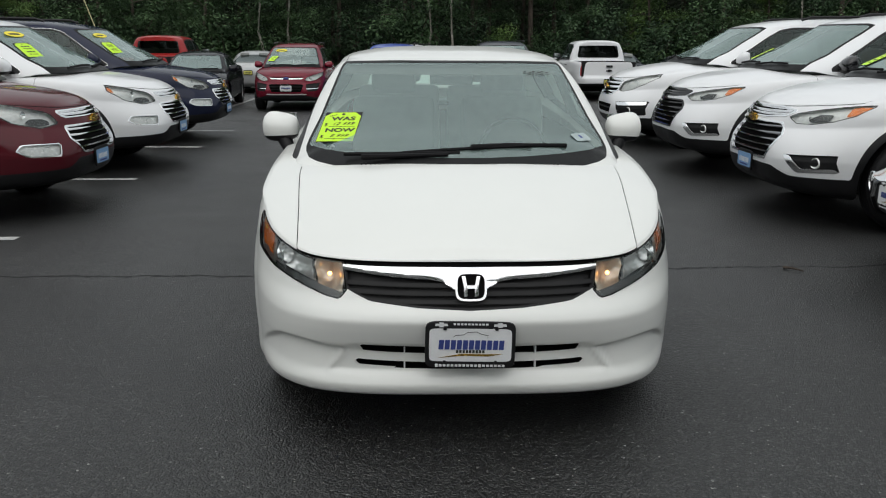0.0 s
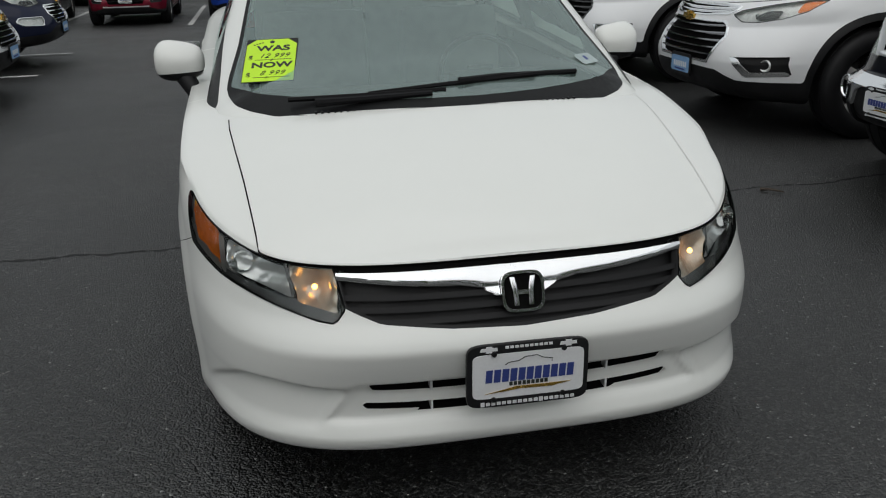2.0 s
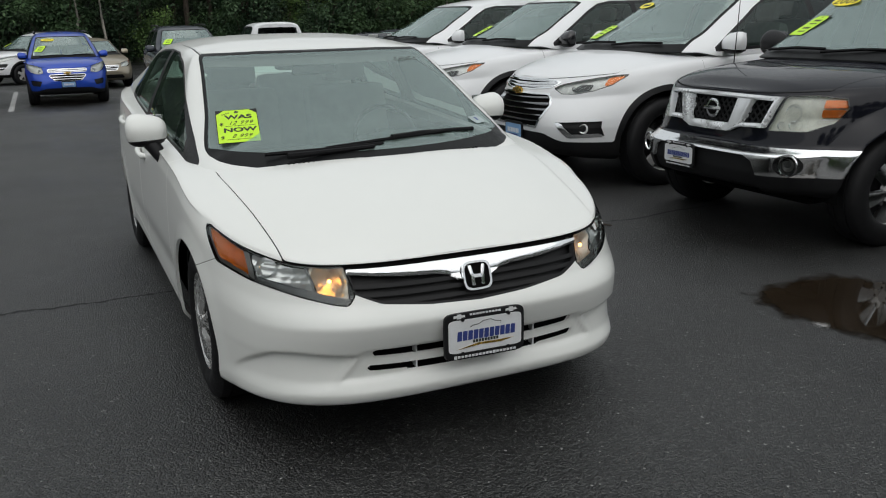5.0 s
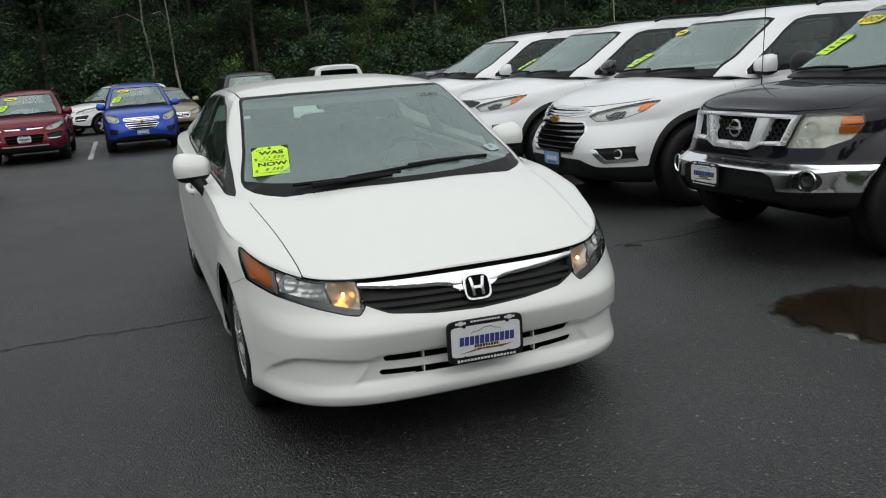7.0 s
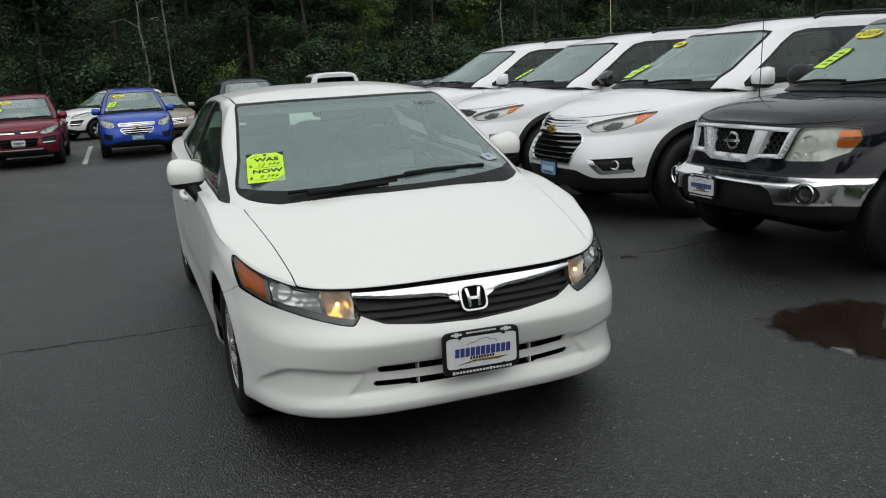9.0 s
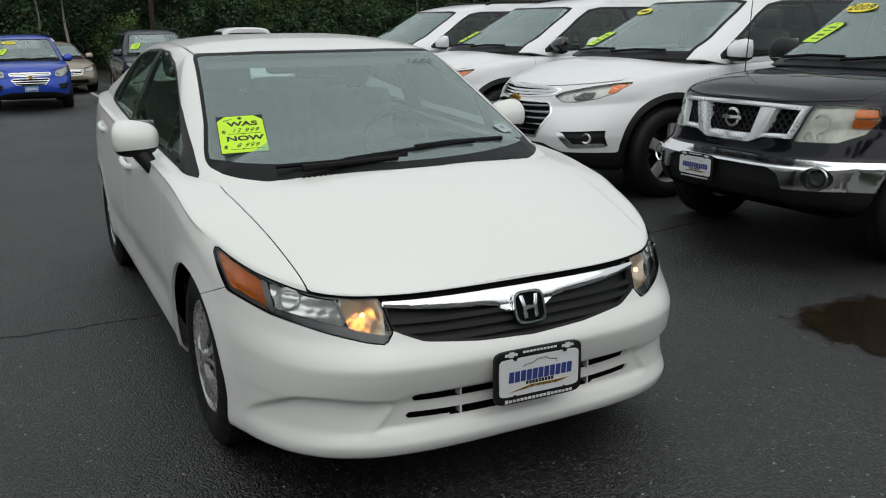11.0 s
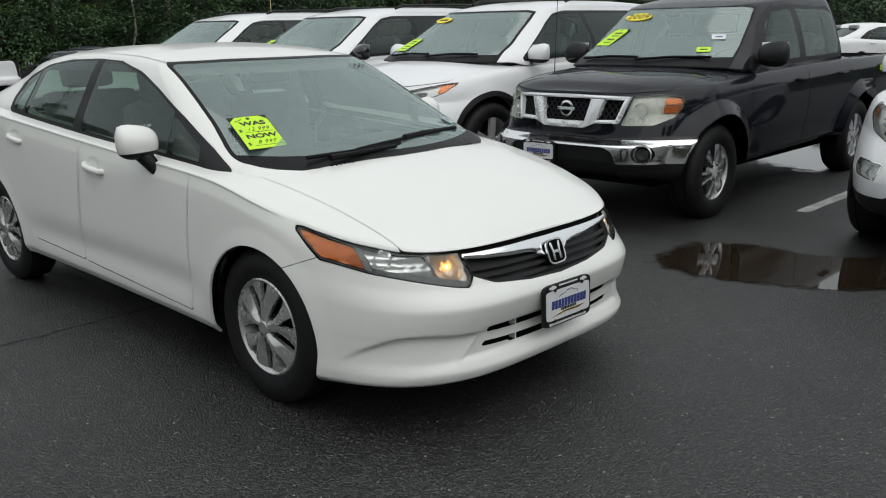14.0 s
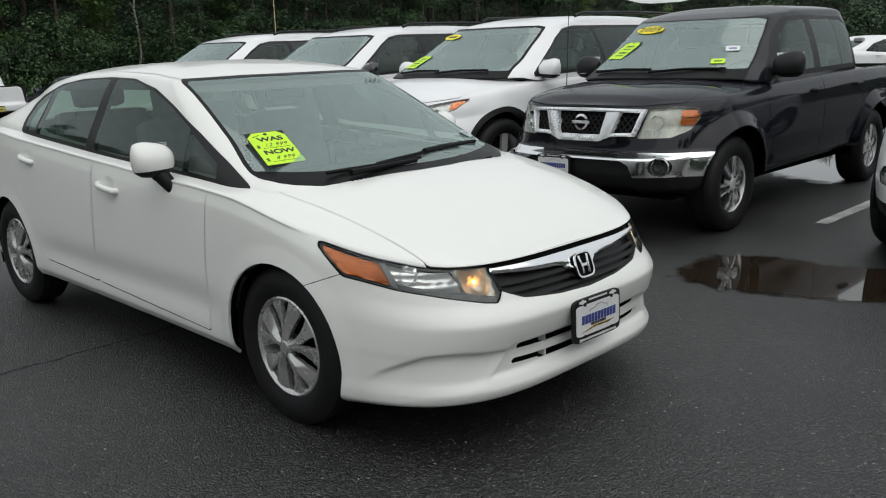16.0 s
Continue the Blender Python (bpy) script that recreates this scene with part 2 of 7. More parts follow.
def asphalt_material():
    """Damp asphalt: pale and dark stones in tar, worn patches, and a wet film that comes and goes."""
    m = bpy.data.materials.new("damp_asphalt")
    m.use_nodes = True
    n, l = m.node_tree.nodes, m.node_tree.links
    b = n["Principled BSDF"]
    b.inputs["Specular IOR Level"].default_value = 0.8
    at = n.new("ShaderNodeTexCoord")

    def noise_at(scale, detail=4):
        t = n.new("ShaderNodeTexNoise")
        t.inputs["Scale"].default_value, t.inputs["Detail"].default_value = scale, detail
        l.new(at.outputs["Object"], t.inputs["Vector"])
        return t

    def mapped(src, a, c, lo, hi):
        r = n.new("ShaderNodeMapRange")
        for k, v in zip(("From Min", "From Max", "To Min", "To Max"), (a, c, lo, hi)):
            r.inputs[k].default_value = v
        l.new(src, r.inputs["Value"])
        return r.outputs["Result"]

    cell = n.new("ShaderNodeTexVoronoi")
    cell.inputs["Scale"].default_value = 130
    l.new(at.outputs["Object"], cell.inputs["Vector"])
    speck = n.new("ShaderNodeSeparateColor")
    l.new(cell.outputs["Color"], speck.inputs[0])
    stone = mapped(speck.outputs[0], 0.6, 1.0, 0.001, 0.058)
    rare = mapped(speck.outputs[1], 0.9955, 0.998, 0.0, 0.22)
    patch = mapped(noise_at(0.35, 5).outputs["Fac"], 0.35, 0.65, 0.6, 1.35)
    mul = n.new("ShaderNodeMath"); mul.operation = "MULTIPLY"
    l.new(stone, mul.inputs[0]); l.new(patch, mul.inputs[1])
    add = n.new("ShaderNodeMath"); add.operation = "ADD"
    damp = n.new("ShaderNodeMath"); damp.operation = "MULTIPLY"
    l.new(mul.outputs[0], damp.inputs[0])
    l.new(damp.outputs[0], add.inputs[0]); l.new(rare, add.inputs[1])
    col = n.new("ShaderNodeCombineColor")
    for k, f in enumerate((1.0, 1.02, 0.98)):
        t = n.new("ShaderNodeMath"); t.operation = "MULTIPLY"; t.inputs[1].default_value = f
        l.new(add.outputs[0], t.inputs[0]); l.new(t.outputs[0], col.inputs[k])
    l.new(col.outputs[0], b.inputs["Base Color"])
    wet = noise_at(0.42, 6)
    l.new(mapped(wet.outputs["Fac"], 0.4, 0.6, 0.52, 0.33), b.inputs["Roughness"])
    l.new(mapped(wet.outputs["Fac"], 0.4, 0.6, 1.2, 0.65), damp.inputs[1])
    # rounded stones of two sizes, bedded in the tar
    dome = n.new("ShaderNodeMath"); dome.operation = "SUBTRACT"; dome.inputs[0].default_value = 1.0
    l.new(cell.outputs["Distance"], dome.inputs[1])
    bump = n.new("ShaderNodeBump")
    bump.inputs["Strength"].default_value, bump.inputs["Distance"].default_value = 0.75, 0.006
    l.new(dome.outputs[0], bump.inputs["Height"])
    coarse = n.new("ShaderNodeBump")
    coarse.inputs["Strength"].default_value, coarse.inputs["Distance"].default_value = 0.5, 0.012
    l.new(noise_at(48, 4).outputs["Fac"], coarse.inputs["Height"])
    l.new(coarse.outputs["Normal"], bump.inputs["Normal"])
    fine = n.new("ShaderNodeBump")
    fine.inputs["Strength"].default_value, fine.inputs["Distance"].default_value = 0.4, 0.002
    l.new(noise_at(260, 2).outputs["Fac"], fine.inputs["Height"])
    l.new(bump.outputs["Normal"], fine.inputs["Normal"])
    l.new(fine.outputs["Normal"], b.inputs["Normal"])
    return m


ASPHALT = asphalt_material()


def water_material():
    """Muddy still water: thin and broken at its rim, where the stones stand out of it."""
    m = material("puddle_water", (0.024, 0.017, 0.011), rough=0.03, spec=0.5, noise_scale=2, vary=0.4, rough_vary=0.015, bump=0.03, bump_scale=6)
    n, l = m.node_tree.nodes, m.node_tree.links
    deep, grain, at, sum_, film, clear, mix = n.new("ShaderNodeAttribute"), n.new("ShaderNodeTexNoise"), n.new("ShaderNodeTexCoord"), n.new("ShaderNodeMath"), n.new("ShaderNodeMapRange"), n.new("ShaderNodeBsdfTransparent"), n.new("ShaderNodeMixShader")
    deep.attribute_name = "depth"
    grain.inputs["Scale"].default_value, grain.inputs["Detail"].default_value = 9, 8
    sum_.operation = "ADD"
    l.new(at.outputs["Object"], grain.inputs["Vector"])
    l.new(deep.outputs["Fac"], sum_.inputs[0]), l.new(grain.outputs["Fac"], sum_.inputs[1])
    film.inputs["From Min"].default_value, film.inputs["From Max"].default_value = 0.72, 1.12
    l.new(sum_.outputs[0], film.inputs["Value"])
    l.new(film.outputs["Result"], mix.inputs[0])
    l.new(clear.outputs[0], mix.inputs[1])
    l.new(n["Principled BSDF"].outputs[0], mix.inputs[2])
    l.new(mix.outputs[0], n["Material Output"].inputs["Surface"])
    return m


WATER = water_material()
CRACK = material("crack_shade", (0.006, 0.006, 0.006), rough=0.7, noise_scale=20, vary=0.3)


# ---- shaping tools ----
def curve(*pts):
    """A smooth curve through points (a, b), with no overshoot."""
    xs, ys = np.array([p[0] for p in pts], float), np.array([p[1] for p in pts], float)
    if len(pts) == 1:
        return lambda t: np.full_like(np.asarray(t, float), ys[0])
    h, d = np.diff(xs), np.diff(ys) / np.diff(xs)
    m = np.zeros(len(xs))
    m[0], m[-1] = d[0], d[-1]
    for k in range(1, len(xs) - 1):
        if d[k - 1] * d[k] > 0:
            w1, w2 = 2 * h[k] + h[k - 1], h[k] + 2 * h[k - 1]
            m[k] = (w1 + w2) / (w1 / d[k - 1] + w2 / d[k])

    def f(t):
        t = np.clip(np.asarray(t, float), xs[0], xs[-1])
        k = np.clip(np.searchsorted(xs, t) - 1, 0, len(h) - 1)
        s = (t - xs[k]) / h[k]
        return ((2 * s**3 - 3 * s**2 + 1) * ys[k] + (s**3 - 2 * s**2 + s) * h[k] * m[k]
                + (-2 * s**3 + 3 * s**2) * ys[k + 1] + (s**3 - s**2) * h[k] * m[k + 1])
    return f


class Sheet:
    """A surface: corners, their normals, and faces."""

    def __init__(self, v, f, n=None):
        self.v, self.f = np.asarray(v, float).reshape(-1, 3), f
        self.n = normals_of(self.v, f) if n is None else np.asarray(n, float).reshape(-1, 3)


def normals_of(v, faces):
    n = np.zeros_like(v)
    for size in (3, 4):
        f = np.array([q for q in faces if len(q) == size], int).reshape(-1, size)
        if len(f):
            a = np.cross(v[f[:, 1]] - v[f[:, 0]], v[f[:, 2]] - v[f[:, 0]])
            if size == 4:
                a = a + np.cross(v[f[:, 2]] - v[f[:, 0]], v[f[:, 3]] - v[f[:, 0]])
            for k in range(size):
                np.add.at(n, f[:, k], a)
    return n / np.maximum(np.linalg.norm(n, axis=1), 1e-12)[:, None]


def compact(v, n, faces):
    used = sorted({k for f in faces for k in f})
    back = {k: i for i, k in enumerate(used)}
    return Sheet(v[used], [tuple(back[k] for k in f) for f in faces], n[used])


def cut(sheet, field):
    """Splits a sheet along field = 0: the piece where field < 0, and the rest."""
    d = np.asarray(field(sheet.v[:, 0], sheet.v[:, 1], sheet.v[:, 2]), float)
    d = np.where(np.abs(d) < 1e-6, 1e-6, d)
    neg = d < 0
    if not neg.any():
        return None, sheet
    if neg.all():
        return sheet, None
    new_v, new_n, seen, inside, outside = [], [], {}, [], []
    base = len(sheet.v)

    def mid(a, b):
        key = (a, b) if a < b else (b, a)
        if key not in seen:
            s = d[a] / (d[a] - d[b])
            new_v.append(sheet.v[a] * (1 - s) + sheet.v[b] * s)
            nn = sheet.n[a] * (1 - s) + sheet.n[b] * s
            new_n.append(nn / max(np.linalg.norm(nn), 1e-9))
            seen[key] = base + len(new_v) - 1
        return seen[key]

    negl = neg.tolist()
    for f in sheet.f:
        c = sum(negl[k] for k in f)
        if c == 0:
            outside.append(f)
        elif c == len(f):
            inside.append(f)
        else:
            i, o = [], []
            for a, b in zip(f, f[1:] + f[:1]):
                (i if negl[a] else o).append(a)
                if negl[a] != negl[b]:
                    k = mid(a, b)
                    i.append(k), o.append(k)
            if len(i) > 2:
                inside.append(tuple(i))
            if len(o) > 2:
                outside.append(tuple(o))
    v, n = np.vstack([sheet.v, np.array(new_v).reshape(-1, 3)]), np.vstack([sheet.n, np.array(new_n).reshape(-1, 3)])
    return (compact(v, n, inside) if inside else None), (compact(v, n, outside) if outside else None)


def poly(pts, a, b, r=0.0):
    """Signed distance to a polygon in two of the axes (0, 1, 2), with corners rounded by r."""
    p = np.array(pts, float)

    def f(x, y, z):
        q = np.stack([(x, y, z)[a], (x, y, z)[b]], -1)
        best, odd = np.full(len(q), 1e9), np.zeros(len(q), bool)
        for k in range(len(p)):
            s, e = p[k], p[(k + 1) % len(p)]
            w, u = q - s, e - s
            t = np.clip((w @ u) / (u @ u), 0, 1)
            best = np.minimum(best, ((w - t[:, None] * u) ** 2).sum(1))
            hit = (s[1] > q[:, 1]) != (e[1] > q[:, 1])
            den = e[1] - s[1] if abs(e[1] - s[1]) > 1e-12 else 1e-12
            odd ^= hit & (q[:, 0] < (q[:, 1] - s[1]) / den * u[0] + s[0])
        return np.where(odd, -1, 1) * np.sqrt(best) - r
    return f


def both(*fields):
    return lambda x, y, z: np.max([f(x, y, z) for f in fields], axis=0)


def mirrored(f):
    return lambda x, y, z: f(np.abs(x), y, z)


def above(axis, value, sign=1):
    return lambda x, y, z: sign * (value - (x, y, z)[axis])


def on_side(sign):
    return lambda x, y, z: -sign * x


def offset(sheet, d):
    return Sheet(sheet.v - sheet.n * d, sheet.f, sheet.n)


def joined(a, b):
    """Two sheets as one, welded where they touch."""
    k = len(a.v)
    v, n = np.vstack([a.v, b.v]), np.vstack([a.n, b.n])
    _, first, back = np.unique(np.round(v, 6), axis=0, return_index=True, return_inverse=True)
    back = back.ravel().tolist()
    faces = []
    for f in list(a.f) + [tuple(i + k for i in f) for f in b.f]:
        q = [back[i] for i in f]
        q = tuple(i for m, i in enumerate(q) if i != q[m - 1])
        if len(set(q)) > 2:
            faces.append(q)
    return Sheet(v[first], faces, n[first])


def carve(sheet, *fields):
    """The piece that lies within all the fields, cut by each in turn, and the rest."""
    piece, rest = sheet, None
    for f in fields:
        if piece is None:
            break
        piece, off = cut(piece, f)
        if off is not None:
            rest = off if rest is None else joined(rest, off)
    return piece, rest


def rimmed(sheet, d):
    """The sheet with its borders turned inwards by d."""
    edges = {}
    for f in sheet.f:
        for a, b in zip(f, f[1:] + f[:1]):
            edges[(a, b)] = 1
    border = [(a, b) for a, b in edges if (b, a) not in edges]
    ids = sorted({k for e in border for k in e})
    back = {k: len(sheet.v) + i for i, k in enumerate(ids)}
    v = np.vstack([sheet.v, sheet.v[ids] - sheet.n[ids] * d]) if ids else sheet.v
    n = np.vstack([sheet.n, sheet.n[ids]]) if ids else sheet.n
    return Sheet(v, list(sheet.f) + [(b, a, back[a], back[b]) for a, b in border], n)


def closed(sheet, d):
    """The sheet as a solid of thickness d."""
    k = len(sheet.v)
    r = rimmed(sheet, d)
    inner = offset(sheet, d)
    v, n = np.vstack([r.v, inner.v]), np.vstack([r.n, -inner.n])
    return Sheet(v, r.f + [tuple(len(r.v) + i for i in reversed(f)) for f in sheet.f], n)


def shell(cfg, nf, ns, nr, nv, nq):
    """A car's lower body or cabin: rings from the lower to the upper edge, and a crowned lid. cfg gives its curves."""
    yf, yr, width, taper, zb, zt, crown = (cfg[k] for k in ("yf", "yr", "width", "taper", "zb", "zt", "crown"))
    vs = np.linspace(0, 1, nv)
    cf, cr = cfg["cf"], cfg["cr"]
    (n1, m1), (n2, m2) = cfg["front"], cfg["rear"]
    ph = np.linspace(0, np.pi / 2, nf + 1)
    cols = []
    for p in ph:
        cols.append(("f", np.sin(p) ** (2 / n1), np.cos(p) ** (2 / m1)))
    for s in np.linspace(0, 1, ns + 1)[1:-1]:
        cols.append(("s", 1.0, s))
    for p in np.linspace(np.pi / 2, 0, nr + 1):
        cols.append(("r", np.sin(p) ** (2 / n2), np.cos(p) ** (2 / m2)))
    rows = nv + nq
    g = np.zeros((rows, len(cols), 3))
    vf, vr, w, cfv, crv = yf(vs), yr(vs), width(vs), cf(vs), cr(vs)
    for j, (kind, X, U) in enumerate(cols):
        if kind == "f":
            if cfg.get("squarer"):
                p = ph[j]
                nn = n1 + cfg["squarer"] * np.clip((0.75 - vs) / 0.35, 0, 1)
                X = np.sin(p) ** (2 / nn)
            y = cfv - U * (cfv - vf)
        elif kind == "s":
            y = cfv + U * (crv - cfv)
        else:
            y = crv + U * (vr - crv)
        x = X * w * taper(y)
        z = zb(y) + (zt(y) - zb(y)) * cfg.get("rise", lambda t: t)(vs)
        g[:nv, j] = np.stack([x, y, z], -1)
        xe, ye, ze = g[nv - 1, j]
        q = 1 - np.linspace(0, 1, nq + 1)[1:]
        zc = float(crown(ye))
        g[nv:, j] = np.stack([q * xe, np.full(nq, ye), zc - (zc - ze) * q ** cfg.get("k", 2.4)], -1)
    if "push" in cfg:
        g = cfg["push"](g)
    lo, hi = nv - 1 - cfg.get("soft", 3), nv - 1 + cfg.get("soft", 3)
    for _ in range(cfg.get("rounds", 4)):
        g[lo:hi + 1] = 0.5 * g[lo:hi + 1] + 0.25 * (g[lo - 1:hi] + g[lo + 1:hi + 2])
    flip = g * np.array([-1, 1, 1])
    v, faces = [], []
    R, C = g.shape[:2]
    allv = np.vstack([g.reshape(-1, 3), flip.reshape(-1, 3)])
    keys = np.round(allv, 5)
    keys[:, 0] += 0.0
    uniq, inv = np.unique(keys, axis=0, return_inverse=True)
    inv = inv.ravel()
    for half in (0, 1):
        o = half * R * C
        for i in range(R - 1):
            for j in range(C - 1):
                q = [inv[o + i * C + j], inv[o + i * C + j + 1], inv[o + (i + 1) * C + j + 1], inv[o + (i + 1) * C + j]]
                q = [int(k) for n_, k in enumerate(q) if k != q[n_ - 1]]
                if len(set(q)) > 2:
                    faces.append(tuple(q if half == 0 else q[::-1]))
    s = Sheet(uniq, faces)
    if s.n[np.argmax(s.v[:, 2])][2] < 0:
        s = Sheet(uniq, [f[::-1] for f in faces])
    return s


# ---- objects from shapes ----
def mesh_of(name, v, f, mat, n=None, smooth=True):
    me = bpy.data.meshes.new(name)
    me.from_pydata(np.asarray(v).tolist(), [], f)
    me.materials.append(mat)
    if smooth:
        me.polygons.foreach_set("use_smooth", [True] * len(me.polygons))
    if n is not None:
        me.normals_split_custom_set_from_vertices(n.tolist())
    me.update()
    return me


def islands(sheet):
    """The sheet's unconnected pieces, one sheet each."""
    if sheet is None:
        return []
    up = list(range(len(sheet.v)))

    def root_of(k):
        while up[k] != k:
            up[k] = up[up[k]]
            k = up[k]
        return k
    for f in sheet.f:
        r = root_of(f[0])
        for k in f[1:]:
            up[root_of(k)] = r
    groups = collections.defaultdict(list)
    for f in sheet.f:
        groups[root_of(f[0])].append(f)
    return [compact(sheet.v, sheet.n, g) for g in groups.values()]


def each(name, sheet, mat, parent, depth=0.0, label=""):
    """Every unconnected piece of a sheet as a part of its own."""
    for s in islands(sheet):
        part(name, rimmed(s, depth) if depth else s, mat, parent, label)


def part(name, shape, mat, parent=None, label="", smooth=True):
    """One mesh object of a sheet or a bmesh, under its thing."""
    if isinstance(shape, Sheet):
        me = mesh_of(name, shape.v, shape.f, mat, shape.n)
    else:
        me = bpy.data.meshes.new(name)
        shape.normal_update()
        shape.to_mesh(me)
        shape.free()
        me.materials.append(mat)
        if smooth:
            me.polygons.foreach_set("use_smooth", [True] * len(me.polygons))
            me.set_sharp_from_angle(angle=radians(38))
    ob = new(name, me)
    if parent is not None:
        ob.parent = parent
    if label:
        ob["label"] = label
    return ob


def box(bm, cx, cy, cz, sx, sy, sz, bevel=0.0, m=None):
    r = bmesh.ops.create_cube(bm, size=1.0)
    vs = r["verts"]
    bmesh.ops.transform(bm, matrix=(m or Matrix()) @ Matrix.Translation((cx, cy, cz)) @ Matrix.Diagonal((sx, sy, sz, 1)), verts=vs)
    if bevel:
        es = list({e for v in vs for e in v.link_edges})
        bmesh.ops.bevel(bm, geom=es, offset=bevel, segments=2, profile=0.6, affect="EDGES")
    return bm


def block(cx, cy, cz, sx, sy, sz, bevel=0.0, m=None):
    return box(bmesh.new(), cx, cy, cz, sx, sy, sz, bevel, m)


def prism(pts, y0, y1, bevel=0.0, m=None, bm=None):
    """A flat outline in x and z, drawn out from y0 to y1."""
    bm = bm or bmesh.new()
    a = [bm.verts.new((x, y0, z)) for x, z in pts]
    b = [bm.verts.new((x, y1, z)) for x, z in pts]
    fs = [bm.faces.new(a), bm.faces.new(b[::-1])]
    for k in range(len(pts)):
        fs.append(bm.faces.new((a[k - 1], b[k - 1], b[k], a[k])))
    bmesh.ops.recalc_face_normals(bm, faces=fs)
    if bevel:
        bmesh.ops.bevel(bm, geom=list({e for f in fs[:2] for e in f.edges}), offset=bevel, segments=2, profile=0.6, affect="EDGES")
    if m:
        bmesh.ops.transform(bm, matrix=m, verts=bm.verts)
    return bm


def lathe(profile, n=48, axis="x", bm=None):
    """A profile of (along, radius) turned about the x axis."""
    bm = bm or bmesh.new()
    rings = []
    for a, r in profile:
        rings.append([bm.verts.new((a, r * math.cos(2 * math.pi * k / n), r * math.sin(2 * math.pi * k / n))) for k in range(n)])
    for p, q in zip(rings, rings[1:]):
        for k in range(n):
            bm.faces.new((p[k - 1], q[k - 1], q[k], p[k]))
    bmesh.ops.recalc_face_normals(bm, faces=bm.faces)
    return bm


def tube(points, r, n=8, bm=None, taper_to=None):
    """A round bar along points."""
    bm = bm or bmesh.new()
    pts = [Vector(p) for p in points]
    rings = []
    for k, p in enumerate(pts):
        d = (pts[min(k + 1, len(pts) - 1)] - pts[max(k - 1, 0)]).normalized()
        u = d.cross(Vector((0, 0, 1)))
        u = d.cross(Vector((1, 0, 0))) if u.length < 1e-3 else u
        u.normalize()
        w = d.cross(u)
        rr = r if taper_to is None else r + (taper_to - r) * k / (len(pts) - 1)
        rings.append([bm.verts.new(p + u * rr * math.cos(2 * math.pi * i / n) + w * rr * math.sin(2 * math.pi * i / n)) for i in range(n)])
    for p, q in zip(rings, rings[1:]):
        for i in range(n):
            bm.faces.new((p[i - 1], p[i], q[i], q[i - 1]))
    bm.faces.new(rings[0]), bm.faces.new(rings[-1][::-1])
    bmesh.ops.recalc_face_normals(bm, faces=bm.faces)
    return bm


def oval(cx, cz, rx, rz, n=20, p=2.0):
    out = []
    for k in range(n):
        c, s = math.cos(2 * math.pi * k / n), math.sin(2 * math.pi * k / n)
        out.append((cx + rx * math.copysign(abs(c) ** (2 / p), c), cz + rz * math.copysign(abs(s) ** (2 / p), s)))
    return out


def lettering(text, size, mat, name, m, parent=None, depth=0.0006, shear=0.0, bold=0.012):
    cu = bpy.data.curves.new(name, "FONT")
    cu.body, cu.size, cu.extrude, cu.align_x, cu.align_y, cu.shear = text, size, depth, "CENTER", "CENTER", shear
    cu.offset = size * bold
    ob = bpy.data.objects.new(name, cu)
    scene.collection.objects.link(ob)
    bpy.context.view_layer.update()
    me = bpy.data.meshes.new_from_object(ob.evaluated_get(bpy.context.evaluated_depsgraph_get()))
    bpy.data.objects.remove(ob)
    me.materials.clear()
    me.materials.append(mat)
    me.transform(m)
    out = new(name, me)
    if parent is not None:
        out.parent = parent
    return out


# the drop beyond the bays is fitted to the camera's view
ground_level = curve((-400, 0.0), (9.4, 0.0), (12.5, -0.045), (16.3, -0.13), (21, -0.15), (28, -0.2), (40, -0.3), (60, -0.36), (400, -0.36))


# ---- wheels, plates and cards ----
def wheel_tyre(R, width, rim):
    h = width / 2
    return lathe([(-h * 0.8, rim * 0.97), (-h, rim + 0.025), (-h * 1.02, (R + rim) / 2), (-h * 0.9, R - 0.022), (-h * 0.72, R - 0.004), (-h * 0.4, R), (-h * 0.38, R - 0.007), (-h * 0.32, R - 0.007), (-h * 0.3, R),
                  (h * 0.3, R), (h * 0.32, R - 0.007), (h * 0.38, R - 0.007), (h * 0.4, R), (h * 0.72, R - 0.004), (h * 0.9, R - 0.022), (h * 1.02, (R + rim) / 2), (h, rim + 0.025), (h * 0.8, rim * 0.97)], 72)


def blade(bm, a0, a1, r0, r1, w0, w1, x0, x1, thick):
    """One spoke, from radius r0 to r1, its middle line turning from angle a0 to a1."""
    pts = []
    for s in (0.0, 0.33, 0.66, 1.0):
        r, a, w, x = r0 + (r1 - r0) * s, a0 + (a1 - a0) * s, w0 + (w1 - w0) * s, x0 + (x1 - x0) * s
        t = w / 2 / r
        pts.append([(x, r * math.cos(a - t), r * math.sin(a - t)), (x + 0.006, r * math.cos(a), r * math.sin(a)), (x, r * math.cos(a + t), r * math.sin(a + t)), (x - thick, r * math.cos(a + t), r * math.sin(a + t)), (x - thick, r * math.cos(a - t), r * math.sin(a - t))])
    rings = [[bm.verts.new(p) for p in ring] for ring in pts]
    fs = []
    for p, q in zip(rings, rings[1:]):
        for k in range(5):
            fs.append(bm.faces.new((p[k - 1], p[k], q[k], q[k - 1])))
    fs.append(bm.faces.new(rings[0][::-1])), fs.append(bm.faces.new(rings[-1]))
    bmesh.ops.recalc_face_normals(bm, faces=fs)


